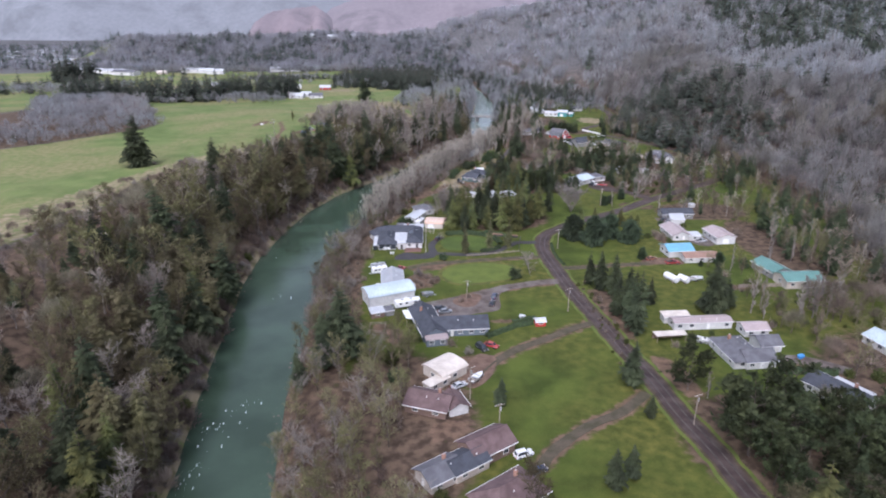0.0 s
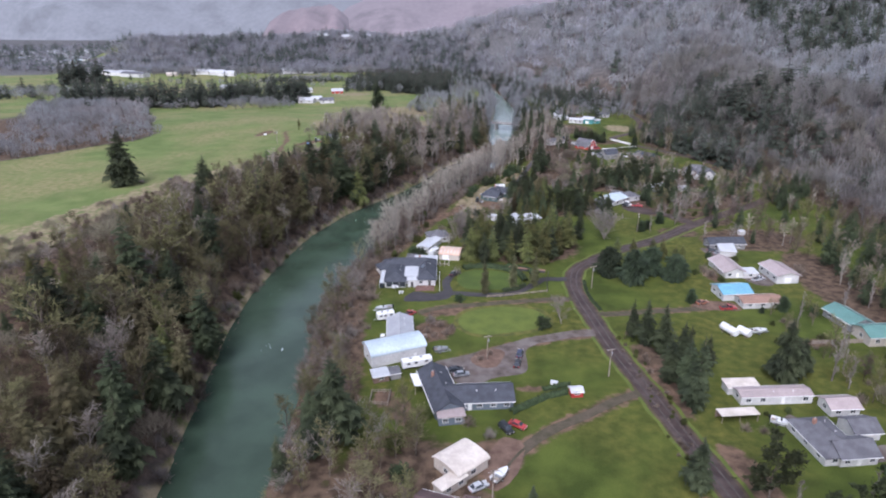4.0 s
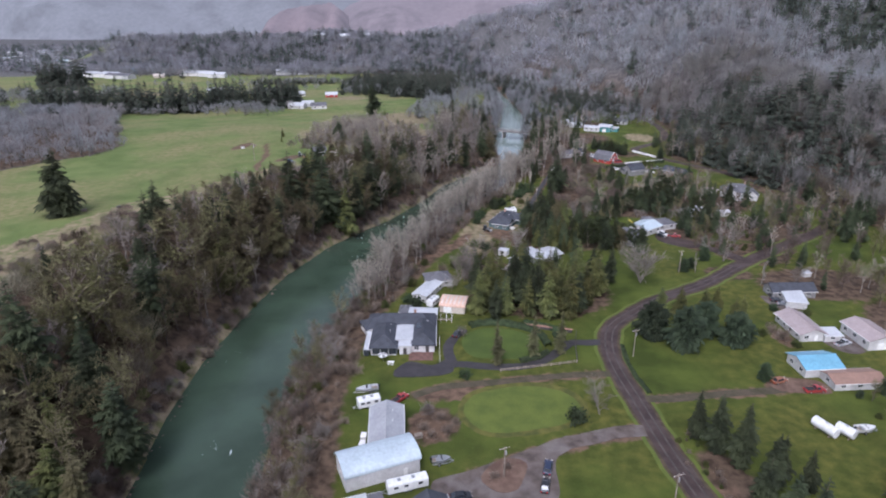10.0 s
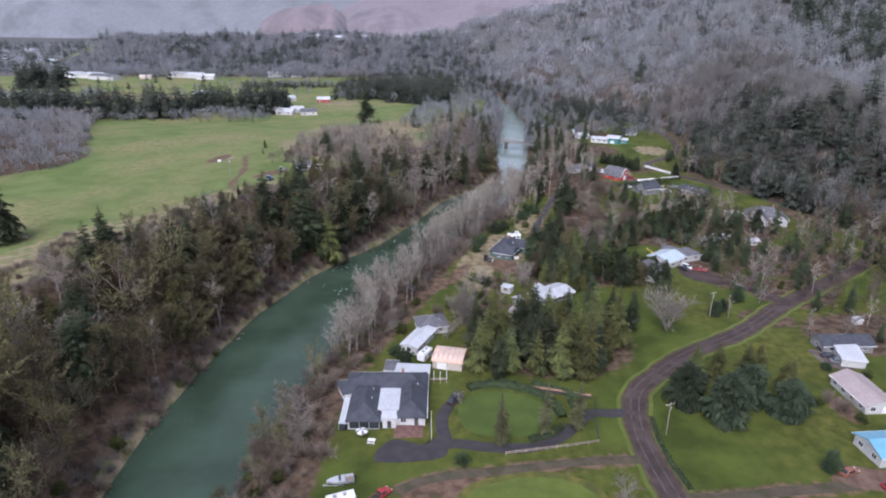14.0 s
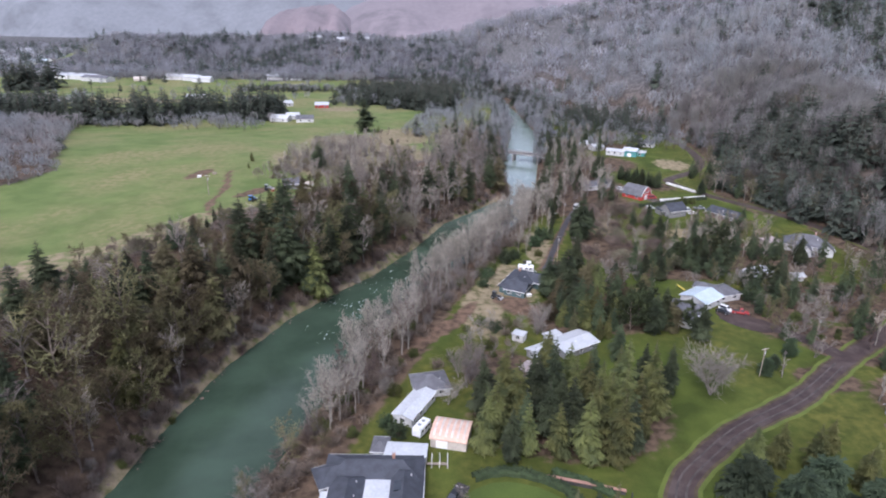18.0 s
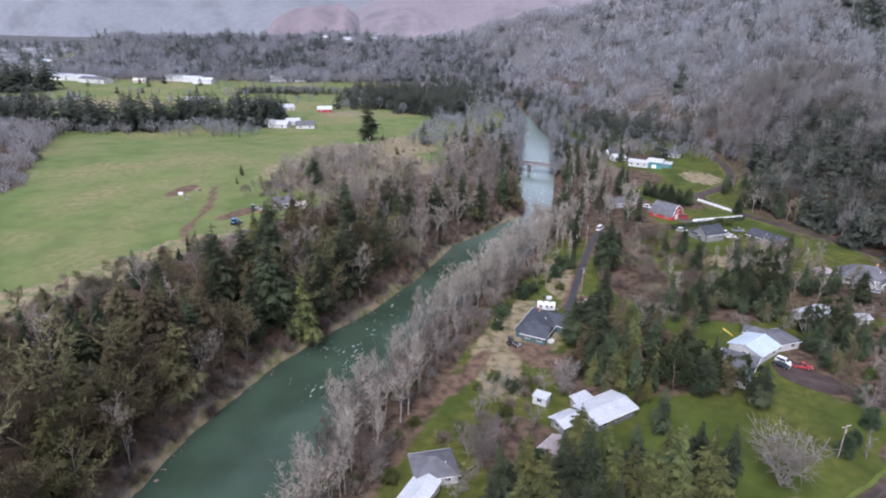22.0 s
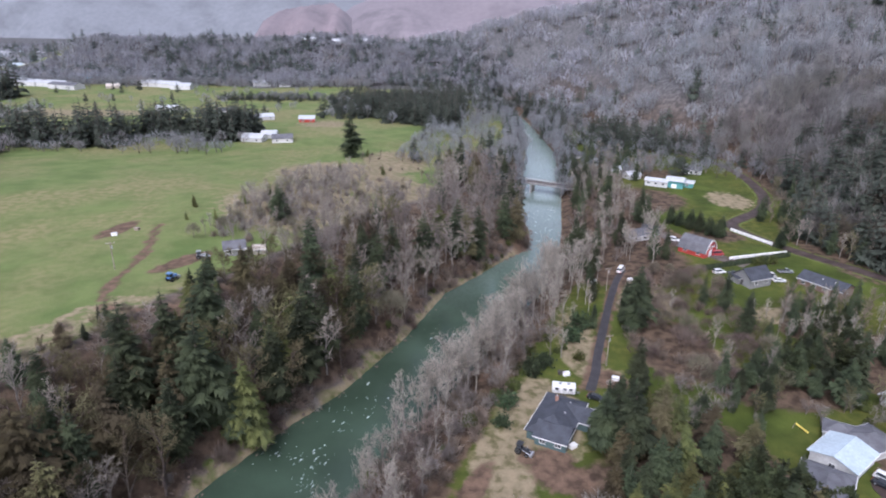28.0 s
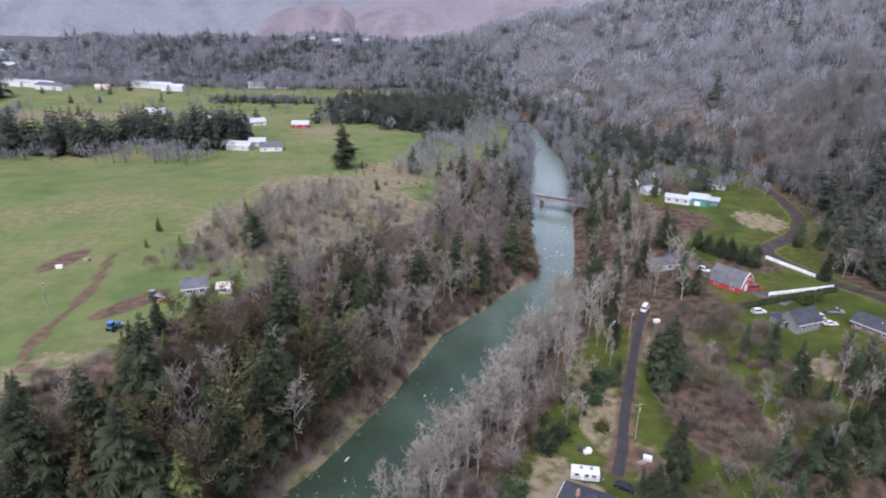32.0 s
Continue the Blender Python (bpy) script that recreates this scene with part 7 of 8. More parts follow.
block(h, 0, 0, -78, 12, 8, 2.8, 1.6, "gable", "wall_white", "roof_ice", win=(3, 3, 2, 1))
h = house("barn", "pale barn with a teal metal roof", 138.6, 210.4, "barn")
block(h, 0, 0, 3, 14, 8.4, 3.4, 1.5, "gable", "wall_beige", "roof_teal", win=(3, 2, 1, 0), garage=(0, 3))
h = house("barn", "low barn with a dull teal roof", 134.4, 221.6, "barn")
block(h, 0, 0, 100, 12, 8, 2.9, 1.6, "gable", "wall_grey", "roof_teal", win=(2, 2, 1, 1))
h = house("shed", "white open-fronted shed with a blue metal roof", 105.6, 243, "shed")
block(h, 0, 0, 5, 10.5, 8.6, 2.9, 1.5, "gable", "wall_white", "roof_blue", win=(1, 2, 2, 0), garage=(0, 1.5, "dark_trim"))
h = house("shed", "long low shed with a rust-brown metal roof", 111.8, 235.6, "shed")
block(h, 0, 0, 3, 13.6, 6.4, 2.4, 0.9, "gable", "wall_white", "roof_rust", win=(3, 2, 1, 1))
h = house("hall", "white metal hall with a pinkish roof", 130.6, 259, "barn")
block(h, 0, 0, 94, 12.4, 8.4, 3.4, 1.3, "gable", "wall_white", "roof_pink", win=(3, 3, 1, 1), garage=(-90, 0))
h = house("house", "long white house with a reddish brown roof", 113.4, 265.2)
block(h, 0, 0, 92, 14, 8, 2.7, 1.6, "gable", "wall_white", "roof_pink", win=(3, 4, 2, 1), door_at=(-90, 1))
block(h, 6.0, -5.4, 2, 5, 4, 2.3, 0.4, "shed", "wall_white", "roof_white", win=(1, 0, 0, 0))
h = house("house", "house with a black roof and a white-roofed porch", 123, 288)
block(h, 0.5, 3.4, 1, 15, 6.6, 2.8, 1.7, "gable", "wall_grey", "roof_dark", win=(3, 3, 1, 1))
block(h, -1.6, -3.6, -14, 6.2, 9.0, 2.5, 0.4, "shed", "wall_white", "roof_white", win=(0, 0, 1, 1), over=0.3)
h = house("hut", "small white hut on the grass", 138, 307, "hut")
block(h, 0, 0, 12, 2.6, 2.0, 1.7, 0.3, "shed", "wall_white", "roof_white", win=(0, 0, 0, 0), over=0.1)
for x, y, rot, tall in ((92.9, 215, -68, 6.0), (97.0, 213.6, -60, 4.2)):
    t = empty("storage_tank", pose(x, y, hz(x, y) + 0.25, 0, 0, rot), "white rounded storage tank on skids", "tank", "white tanks")
    prof = [(1.25 * math.cos(a), 1.25 + 1.25 * math.sin(a)) for a in np.linspace(0, math.tau, 17)[:-1]]
    part("tank_shell", Shape().prism(prof, -tall / 2, tall / 2).mesh("tank_shell", M["paint_white"], smooth=False, bevel=0.12), t)
    for px in (-tall * 0.3, tall * 0.3):
        part("skid", Shape().box(px - 0.12, -1.1, -0.3, px + 0.12, 1.1, 0.25).mesh("skid", M["wood"]), t)
    part("hatch", Shape().tube((0, 0, 2.48), (0, 0, 2.68), 0.3, 0.3, 10).mesh("hatch", M["steel"]), t)

# the barns by the bend of the road
h = house("barn", "red gambrel barn with white trim and a grey roof", 105.6, 484.2, "barn")
block(h, 0, 0, -48, 11.5, 9, 2.2, 4.6, "gambrel", "wall_red", "roof_grey", win=(2, 2, 0, 0), over=0.3)
front = pose(0, 0, 0, 0, 0, -48) @ pose(5.78, 0, 0, 0, 0, 90)
part("barn_door", Shape().box(-1.5, -0.08, 0.05, 1.5, 0.02, 2.5).mesh("barn_door", M["trim"]), h, "white barn door", front)
for px in (-2.4, 0, 2.4):
    window(h, front @ pose(px * 0.8, 0, 3.4), 1.0, 0.9)
trim = Shape()
edge_pts = [(4.5, 2.1), (3.07, 4.95), (0, 6.75), (-3.07, 4.95), (-4.5, 2.1)]
for (a, b), (c, d) in zip(edge_pts, edge_pts[1:]):
    trim.tube((a, -0.3, b), (c, -0.3, d), 0.16, 0.16, 5)
part("gable_trim", trim.mesh("gable_trim", M["trim"]), h, "white trim along the gable", front)
h = house("barn", "grey weathered barn with a dark roof", 115, 454.4, "barn")
block(h, 0, 0, 22, 9.6, 8, 3.4, 2.8, "gable", "wall_grey", "roof_dark", win=(2, 1, 1, 0), door_at=(-90, 0, "dark_trim"))
block(h, -5.4, 1.2, 22, 2.6, 5, 2.3, 0.5, "shed", "wall_grey", "roof_dark", win=(0, 0, 0, 0))
h = house("house", "long dark-roofed house with white porch rails", 139, 450)
block(h, 0, 0, -56, 15.5, 8, 2.8, 1.9, "gable", "wall_brown", "roof_dark", win=(4, 3, 1, 1), vents=2)
h = house("shop", "teal workshop with white metal roofs", 127, 587, "barn")
block(h, -6.5, 1.0, -28, 12, 6, 3.4, 0.8, "gable", "wall_white", "roof_white", win=(3, 2, 0, 0))
block(h, 3.4, -0.5, -28, 9, 9, 4.2, 1.2, "gable", "wall_teal", "roof_white", win=(1, 1, 1, 1), garage=(0, 0))
block(h, 10, -1.2, -28, 6, 5, 2.8, 0.4, "shed", "wall_teal", "roof_white", win=(1, 0, 0, 0))
for x, y, rot, L, W, roof, words in ((110.6, 604, 20, 8, 7, "roof_white", "white cottage near the river"), (150.5, 618, -25, 11, 7, "roof_grey", "grey-roofed house below the hill"), (103, 616, 10, 7, 6, "roof_white", "small white cottage among bare trees"),
                                     (128, 640, 12, 9, 7, "roof_grey", "low grey-roofed cottage beside woods"), (96, 640, 30, 9, 6, "roof_white", "white-roofed cottage near the bridge"), (88, 664, 20, 8, 6, "roof_grey", "grey cottage on the river bank"),
                                     (85, 500, 20, 9, 7, "roof_grey", "grey-roofed house half hidden by trees"), (93, 505, -30, 7, 6, "roof_dark", "dark-roofed outbuilding among bare trees")):
    h = house("cottage", words, x, y)
    block(h, 0, 0, rot, L, W, 2.7, 1.7, "gable", "wall_white", roof, win=(2, 2, 1, 1))

# the pasture farm and the far valley
h = house("shed", "small grey farm shed on the pasture edge", -65.6, 434.5, "shed")
block(h, 0, 0, 20, 6.5, 5, 2.8, 1.8, "gable", "wall_grey", "roof_grey", win=(2, 1, 1, 1), door_at=(-90, 0))
h = house("shed", "small beige hut among bare trees", -58, 436, "shed")
block(h, 0, 0, 10, 3.5, 3, 2.2, 0.8, "gable", "wall_beige", "roof_beige", win=(1, 0, 0, 0))
far_rows = [(-125, 656, -8, 14, 9, "roof_white", "wall_white"), (-106, 655, 12, 13, 10, "roof_grey", "wall_white"), (-118, 668, 5, 10, 7, "roof_white", "wall_white"), (-147, 758, 30, 14, 10, "roof_white", "wall_white"),
            (-158, 752, 10, 16, 9, "roof_grey", "wall_beige"), (-190, 797, 5, 16, 10, "roof_grey", "wall_white"), (-249, 812, 10, 18, 12, "roof_white", "wall_white"), (-110, 748, 8, 12, 9, "roof_white", "wall_red"),
            (-262, 650, 10, 8, 6, "roof_white", "wall_white"), (-300, 600, 5, 9, 6, "roof_white", "wall_white"), (-290, 560, 0, 9, 6, "roof_grey", "wall_white"), (-310, 585, 20, 8, 6, "roof_white", "wall_grey"),
            (-500, 1000, -20, 60, 18, "roof_white", "wall_white"), (-455, 985, -20, 46, 16, "roof_white", "wall_white"), (-428, 965, -20, 40, 14, "roof_grey", "wall_white"), (-436, 1034, 10, 24, 18, "roof_blue", "wall_slate"),
            (-345, 995, -10, 26, 10, "roof_white", "wall_white"), (-318, 985, -10, 22, 10, "roof_white", "wall_white"), (-300, 970, -5, 24, 9, "roof_white", "wall_white"), (-380, 975, 15, 14, 9, "roof_beige", "wall_beige"),
            (-215, 1005, 5, 26, 10, "roof_white", "wall_white"), (-190, 1003, 0, 14, 8, "roof_grey", "wall_white"), (-265, 1010, 0, 12, 8, "roof_grey", "wall_grey")]
r_town = random.Random(3)
for _ in range(34):
    far_rows.append((r_town.uniform(-960, -560), r_town.uniform(1180, 1480), r_town.uniform(-30, 30), r_town.uniform(14, 34), r_town.uniform(10, 16), r_town.choice(["roof_white", "roof_white", "roof_grey", "roof_ice"]), "wall_white"))
for x, y, rot, L, W, roof, wall in far_rows:
    big = L > 20
    h = house("warehouse" if big else "farmhouse", ("distant long building, " if big else "distant valley house, ") + {"roof_white": "white metal roof", "roof_grey": "grey roof", "roof_teal": "teal roof and walls", "roof_beige": "beige roof", "roof_ice": "ice-blue roof", "roof_blue": "blue roof"}[roof] + " and " + wall[5:] + " walls", x, y)
    block(h, 0, 0, rot, L, W, 5 if big else 3, 2.2 if big else 2, "gable", wall, roof, win=(2, 0, 0, 1) if y < 900 else (0, 0, 0, 0), over=0.4, fascia=False)
for k in range(3):
    h = house("hilltop_house", "pale house on the wooded ridge", (-190, -150, -120)[k], 1150, "house")
    block(h, 0, 0, 10 * k, 18, 10, 4, 2.4, "gable", "wall_white", "roof_white", win=(3, 3, 1, 1), base=4, fascia=False)

# ---------------------------------------------------------------- the bridge
b = empty("bridge", pose(60, 591.5, 0, 0, 0, -27), "grey concrete road bridge over the river", "bridge")
part("deck", Shape().box(-26, -3.6, 0.9, 26, 3.6, 1.3).mesh("deck", M["concrete"]), b)
part("roadway", Shape().box(-26, -3.0, 1.3, 26, 3.0, 1.33).mesh("roadway", M["asphalt"]), b)
for side in (-1, 1):
    part("girder", Shape().box(-26, side * 2.6 - 0.2, 0.3, 26, side * 2.6 + 0.2, 0.9).mesh("girder", M["steel"]), b)
    part("railing", Shape().box(-26, side * 3.4 - 0.08, 2.05, 26, side * 3.4 + 0.08, 2.2).box(-26, side * 3.4 - 0.06, 1.65, 26, side * 3.4 + 0.06, 1.77).mesh("railing", M["concrete"]), b)
    for k in range(14):
        part("rail_post", cached("rp", lambda: Shape().box(-0.12, -0.12, 1.3, 0.12, 0.12, 2.15).mesh("rail_post", M["concrete"])), b, "", pose(-25.5 + 3.92 * k, side * 3.4, 0))
for px in (-9, 9):
    part("pier", Shape().box(px - 0.4, -3, -7, px + 0.4, 3, 0.3).mesh("pier", M["concrete"]), b)

# ---------------------------------------------------------------- vehicles


def vehicle(style, paint, x, y, rot, label, name=None, group=""):
    """A parked car: lofted body and cabin, glass, wheels with rims, lamps. Front towards local +x."""
    L, W = {"suv": (4.7, 1.85), "sedan": (4.6, 1.8), "pickup": (5.5, 1.95), "van": (5.2, 1.95)}[style]
    root = empty(name or {"suv": "suv", "sedan": "car", "pickup": "pickup_truck", "van": "van"}[style], pose(x, y, hz(x, y) + 0.1, 0, 0, rot), label, "car", group)
    belt, top = (0.95, 1.72) if style != "sedan" else (0.85, 1.42)
    if style == "van":
        belt, top = 1.1, 2.15

    def body():
        s = Shape()
        hood = belt - 0.05 if style != "van" else belt
        prof = [(-L / 2, 0.35), (-L / 2 + 0.1, 0.25), (L / 2 - 0.1, 0.25), (L / 2, 0.4), (L / 2 - 0.05, hood - 0.2), (L / 2 - 0.3, hood - 0.06), (L * 0.2, hood + 0.03), (-L / 2 + 0.15, belt), (-L / 2, belt - 0.12)]
        s.prism([(-px, z) for px, z in reversed(prof)], -W / 2, W / 2)
        s.v = [(-p[1], p[0], p[2]) for p in s.v]
        return s.mesh("body", M[paint], bevel=0.06, smooth=False)

    if style == "pickup":
        c0, c1, t0, t1 = -0.25, 1.35, -0.15, 0.8
    elif style == "suv":
        c0, c1, t0, t1 = -2.2, 1.25, -1.95, 0.5
    elif style == "van":
        c0, c1, t0, t1 = -2.5, 2.1, -2.4, 1.3
    else:
        c0, c1, t0, t1 = -1.9, 1.3, -1.1, 0.45
    w0, w1 = W / 2 - 0.06, W / 2 - 0.26

    def cabin():
        s = Shape().add([(c0, -w0, belt - 0.03), (c1, -w0, belt - 0.03), (c1, w0, belt - 0.03), (c0, w0, belt - 0.03), (t0, -w1, top), (t1, -w1, top), (t1, w1, top), (t0, w1, top)],
                        [(0, 3, 2, 1), (4, 5, 6, 7), (0, 1, 5, 4), (1, 2, 6, 5), (2, 3, 7, 6), (3, 0, 4, 7)])
        return s.mesh("cabin", M[paint], bevel=0.05)

    def pane(corners, out):
        m = sum((Vector(c) for c in corners), Vector()) / 4
        v = [m + (Vector(c) - m) * 0.84 + Vector(out) * 0.02 for c in corners]
        u = [p - Vector(out) * 0.03 for p in v]
        return Shape().add(v + u, [(0, 1, 2, 3), (7, 6, 5, 4), (0, 4, 5, 1), (1, 5, 6, 2), (2, 6, 7, 3), (3, 7, 4, 0)]).mesh("glass", M["glass"])

    key = (style, paint)
    bd = part("body", cached((key, "b"), body), root)
    cb = part("cabin", cached((key, "c"), cabin), root)
    part("windscreen", cached((key, "w"), lambda: pane([(c1, -w0, belt), (c1, w0, belt), (t1, w1, top), (t1, -w1, top)], (0.8, 0, 0.6))), cb)
    part("rear_window", cached((key, "r"), lambda: pane([(c0, w0, belt), (c0, -w0, belt), (t0, -w1, top), (t0, w1, top)], (-0.8, 0, 0.6))), cb)
    for side in (-1, 1):
        part("side_window", cached((key, "s", side), lambda: pane([(c0, side * w0, belt), (c1, side * w0, belt), (t1, side * w1, top), (t0, side * w1, top)], (0, side * 0.95, 0.3))), cb)
        for end, lens in ((1, "lamp"), (-1, "tail")):
            part("headlight" if end > 0 else "tail_light", cached((style, "l", side, end), lambda: Shape().box(end * L / 2 - 0.06, side * (W / 2 - 0.3) - 0.2, 0.6, end * L / 2 + 0.03, side * (W / 2 - 0.3) + 0.2, 0.78).mesh("lens", M[lens])), bd)
        for px in (-L * 0.3, L * 0.31):
            wheel = part("wheel", cached("tyre", lambda: Shape().tube((0, -0.11, 0), (0, 0.11, 0), 0.35, 0.35, 14).mesh("tyre", M["rubber"])), root, "", pose(px, side * (W / 2 - 0.1), 0.33))
            part("rim", cached(("rim", side), lambda: Shape().tube((0, side * 0.08, 0), (0, side * 0.125, 0), 0.2, 0.17, 10).mesh("rim", M["steel"])), wheel)
    if style == "pickup":
        part("cargo_bed", cached("bed", lambda: Shape().box(-2.62, -0.82, 0.955, -0.35, 0.82, 0.97).mesh("cargo_bed", M["rubber"])), root, "dark open cargo bed")
    return root


vehicle("suv", "paint_white", 22.3, 118, 22, "white estate car parked by the drive")
vehicle("sedan", "paint_navy", 24.6, 112.4, 28, "dark blue car parked by the brown-roofed house")
vehicle("suv", "paint_black", 17.2, 166.8, -60, "black car parked on the drive")
vehicle("sedan", "paint_red", 20.2, 168.2, -35, "red car parked beside the black one")
vehicle("sedan", "paint_black", 5.4, 194.0, 10, "black car parked in the gravel yard")
vehicle("sedan", "paint_grey", 7.0, 191.6, 10, "grey car parked close to the house")
vehicle("suv", "paint_navy", 24.9, 202.6, 75, "dark car parked at the lawn's edge")
vehicle("sedan", "paint_black", 23.5, 197.0, 75, "black car parked at the lawn's edge")
vehicle("pickup", "paint_red", -9.4, 229.0, 50, "red pickup truck parked by the shed")
vehicle("sedan", "paint_black", 6.4, 263.5, 66, "black car on the curved drive")
vehicle("sedan", "paint_rust", 92.6, 236.2, 20, "orange car beside the clipped cypress")
vehicle("pickup", "paint_red", 99.8, 231.8, 6, "faded red pickup truck on the drive")
vehicle("sedan", "paint_red", 111.2, 127.8, 10, "bright red car by the dark-roofed house")
vehicle("sedan", "paint_black", 116.5, 285.5, -10, "black car in the cluttered yard")
vehicle("sedan", "paint_grey", 117.6, 282.6, -14, "grey car in the cluttered yard")
vehicle("pickup", "paint_black", 118.4, 289.5, 0, "black pickup truck under the porch roof")
vehicle("pickup", "paint_silver", 121.5, 256, 20, "silver pickup truck by the white hall")
vehicle("pickup", "paint_red", 103.4, 350.4, -18, "red pickup truck on the asphalt apron")
vehicle("sedan", "paint_black", 97.8, 350.8, -50, "black car by the open garage")
vehicle("suv", "paint_white", 99.4, 352.6, -50, "white car by the open garage")
vehicle("suv", "paint_white", 106.2, 462.3, 10, "white car on the grass by the grey barn")
vehicle("sedan", "paint_white", 125.4, 455.2, 0, "white car beside the grey barn")
vehicle("pickup", "paint_grey", 131.6, 463.6, -5, "grey pickup truck on the grass")
vehicle("van", "paint_red", 112.6, 480.6, 10, "bright red van beside the red barn")
vehicle("suv", "paint_white", 100.8, 497, -40, "white car behind the red barn")
vehicle("van", "paint_white", 123.2, 458.4, 20, "white van beside the grey barn")
vehicle("van", "paint_white", 69.8, 464, 60, "white van at the end of the lane")
vehicle("sedan", "paint_black", 43.2, 381.5, -30, "black car in front of the navy house")
vehicle("sedan", "paint_silver", 157.5, 403, -20, "silver car by the large grey house")
vehicle("sedan", "paint_silver", 9.2, 146.8, 30, "silver car in the muddy yard")


def camper(x, y, rot, L, label):
    """A travel trailer: rounded body, windows, door, wheels, hitch."""
    c = empty("travel_trailer", pose(x, y, hz(x, y) + 0.1, 0, 0, rot), label, "trailer", "travel trailers")
    prof = [(-1.2, 0.5), (1.2, 0.5), (1.2, 2.5), (0.95, 2.75), (-0.95, 2.75), (-1.2, 2.5)]
    bd = part("body", Shape().prism(prof, -L / 2, L / 2).mesh("body", M["paint_white"], bevel=0.1), c)
    part("stripe", Shape().box(-L / 2 + 0.2, -1.215, 1.0, L / 2 - 0.2, -1.2, 1.15).mesh("stripe", M["paint_grey"]), bd)
    for px in (-L * 0.3, 0.05 * L, L * 0.3):
        for side in (-1, 1):
            part("side_window", Shape().box(px - 0.45, side * 1.21 - 0.02, 1.5, px + 0.45, side * 1.21 + 0.02, 2.1).mesh("side_window", M["glass"]), bd)
    part("door", Shape().box(-0.9, -1.25, 0.6, -0.25, -1.2, 2.3).mesh("door", M["trim"]), bd)
    for px in (-L * 0.15, L * 0.2):
        part("roof_vent", Shape().box(px - 0.35, -0.35, 2.75, px + 0.35, 0.35, 2.95).mesh("roof_vent", M["paint_grey"]), bd)
    for side in (-1, 1):
        for px in (-0.45, 0.45):
            wheel = part("wheel", CACHE["tyre"], c, "", pose(px, side * 1.0, 0.33))
            part("rim", CACHE["rim", side], wheel)
    part("hitch", Shape().tube((L / 2, -0.7, 0.5), (L / 2 + 1.2, 0, 0.45), 0.06).tube((L / 2, 0.7, 0.5), (L / 2 + 1.2, 0, 0.45), 0.06).tube((L / 2 + 1.0, 0, -0.1), (L / 2 + 1.0, 0, 0.6), 0.05).mesh("hitch", M["steel"]), c)
    return c


camper(-5.8, 196.9, 198, 8.8, "long white travel trailer beside the barn")
camper(-17.1, 226.6, 200, 5.8, "white travel trailer beside the grey shed")
camper(-1.4, 284.4, 62, 5.0, "white travel trailer by the peach shed")
camper(35.2, 384.3, -8, 6.0, "white camper behind the navy house")


def boat(x, y, rot, L, label, paint="paint_white"):
    """A boat on its trailer: lofted hull with a deck well, windscreen, outboard, wheels."""
    root = empty("boat_on_trailer", pose(x, y, hz(x, y) + 0.1, 0, 0, rot), label, "boat")
    v, f, n = [], [], 5
    for k in range(7):
        u = k / 6
        w = 1.1 * (1 - max(0, u - 0.45) ** 2 * 3.1)
        keel = 0.55 + 0.5 * max(0, u - 0.5) ** 1.5
        for a, z in ((-1, 1.35 + 0.2 * u), (-0.85, keel + 0.25), (0, keel), (0.85, keel + 0.25), (1, 1.35 + 0.2 * u)):
            v.append((-L / 2 + L * u, a * max(w, 0.03), z))
        if k:
            f += [((k - 1) * n + i, (k - 1) * n + i + 1, k * n + i + 1, k * n + i) for i in range(4)]
    f += [(0, 1, 2, 3, 4)] + [((k - 1) * n, k * n, k * n + 4, (k - 1) * n + 4) for k in range(3, 7)]
    hull = part("hull", mesh_of("hull", v, f, M[paint]), root)
    part("floor", Shape().box(-L / 2 + 0.1, -0.8, 0.85, -0.1, 0.8, 0.9).mesh("floor", M["wood"]), hull)
    part("windscreen", Shape().add([(0.3, -0.8, 1.45), (0.3, 0.8, 1.45), (-0.1, 0.7, 1.95), (-0.1, -0.7, 1.95), (0.25, -0.8, 1.45), (0.25, 0.8, 1.45), (-0.15, 0.7, 1.95), (-0.15, -0.7, 1.95)], [(0, 1, 2, 3), (7, 6, 5, 4), (0, 4, 5, 1), (1, 5, 6, 2), (2, 6, 7, 3), (3, 7, 4, 0)]).mesh("windscreen", M["glass"]), hull)
    part("seat", Shape().box(-1.2, -0.7, 0.9, -0.7, 0.7, 1.25).mesh("seat", M["paint_grey"], bevel=0.04), hull)
    part("outboard_motor", Shape().box(-L / 2 - 0.5, -0.2, 1.2, -L / 2, 0.2, 1.8).box(-L / 2 - 0.35, -0.08, 0.4, -L / 2 - 0.2, 0.08, 1.2).mesh("outboard_motor", M["paint_black"]), root)
    part("trailer_frame", Shape().tube((-L / 2, -0.8, 0.45), (L * 0.2, -0.8, 0.45), 0.06).tube((-L / 2, 0.8, 0.45), (L * 0.2, 0.8, 0.45), 0.06).tube((L * 0.2, -0.8, 0.45), (L / 2 + 0.8, 0, 0.45), 0.06).tube((L * 0.2, 0.8, 0.45), (L / 2 + 0.8, 0, 0.45), 0.06).tube((L / 2 + 0.6, 0, -0.1), (L / 2 + 0.6, 0, 0.6), 0.05).tube((-0.6, -1, 0.33), (-0.6, 1, 0.33), 0.05).mesh("trailer_frame", M["steel"]), root)
    for side in (-1, 1):
        wheel = part("wheel", CACHE["tyre"], root, "", pose(-0.6, side * 1.05, 0.33))
        part("rim", CACHE["rim", side], wheel)
    return root


boat(-18.2, 233.0, 195, 5.8, "grey and white motor boat on a trailer", "paint_silver")
boat(14.2, 150.0, 48, 5.2, "white motor boat on a trailer in the muddy yard")
boat(85.5, 168.0, -35, 4.6, "pale rowing boat lying by the hedge")
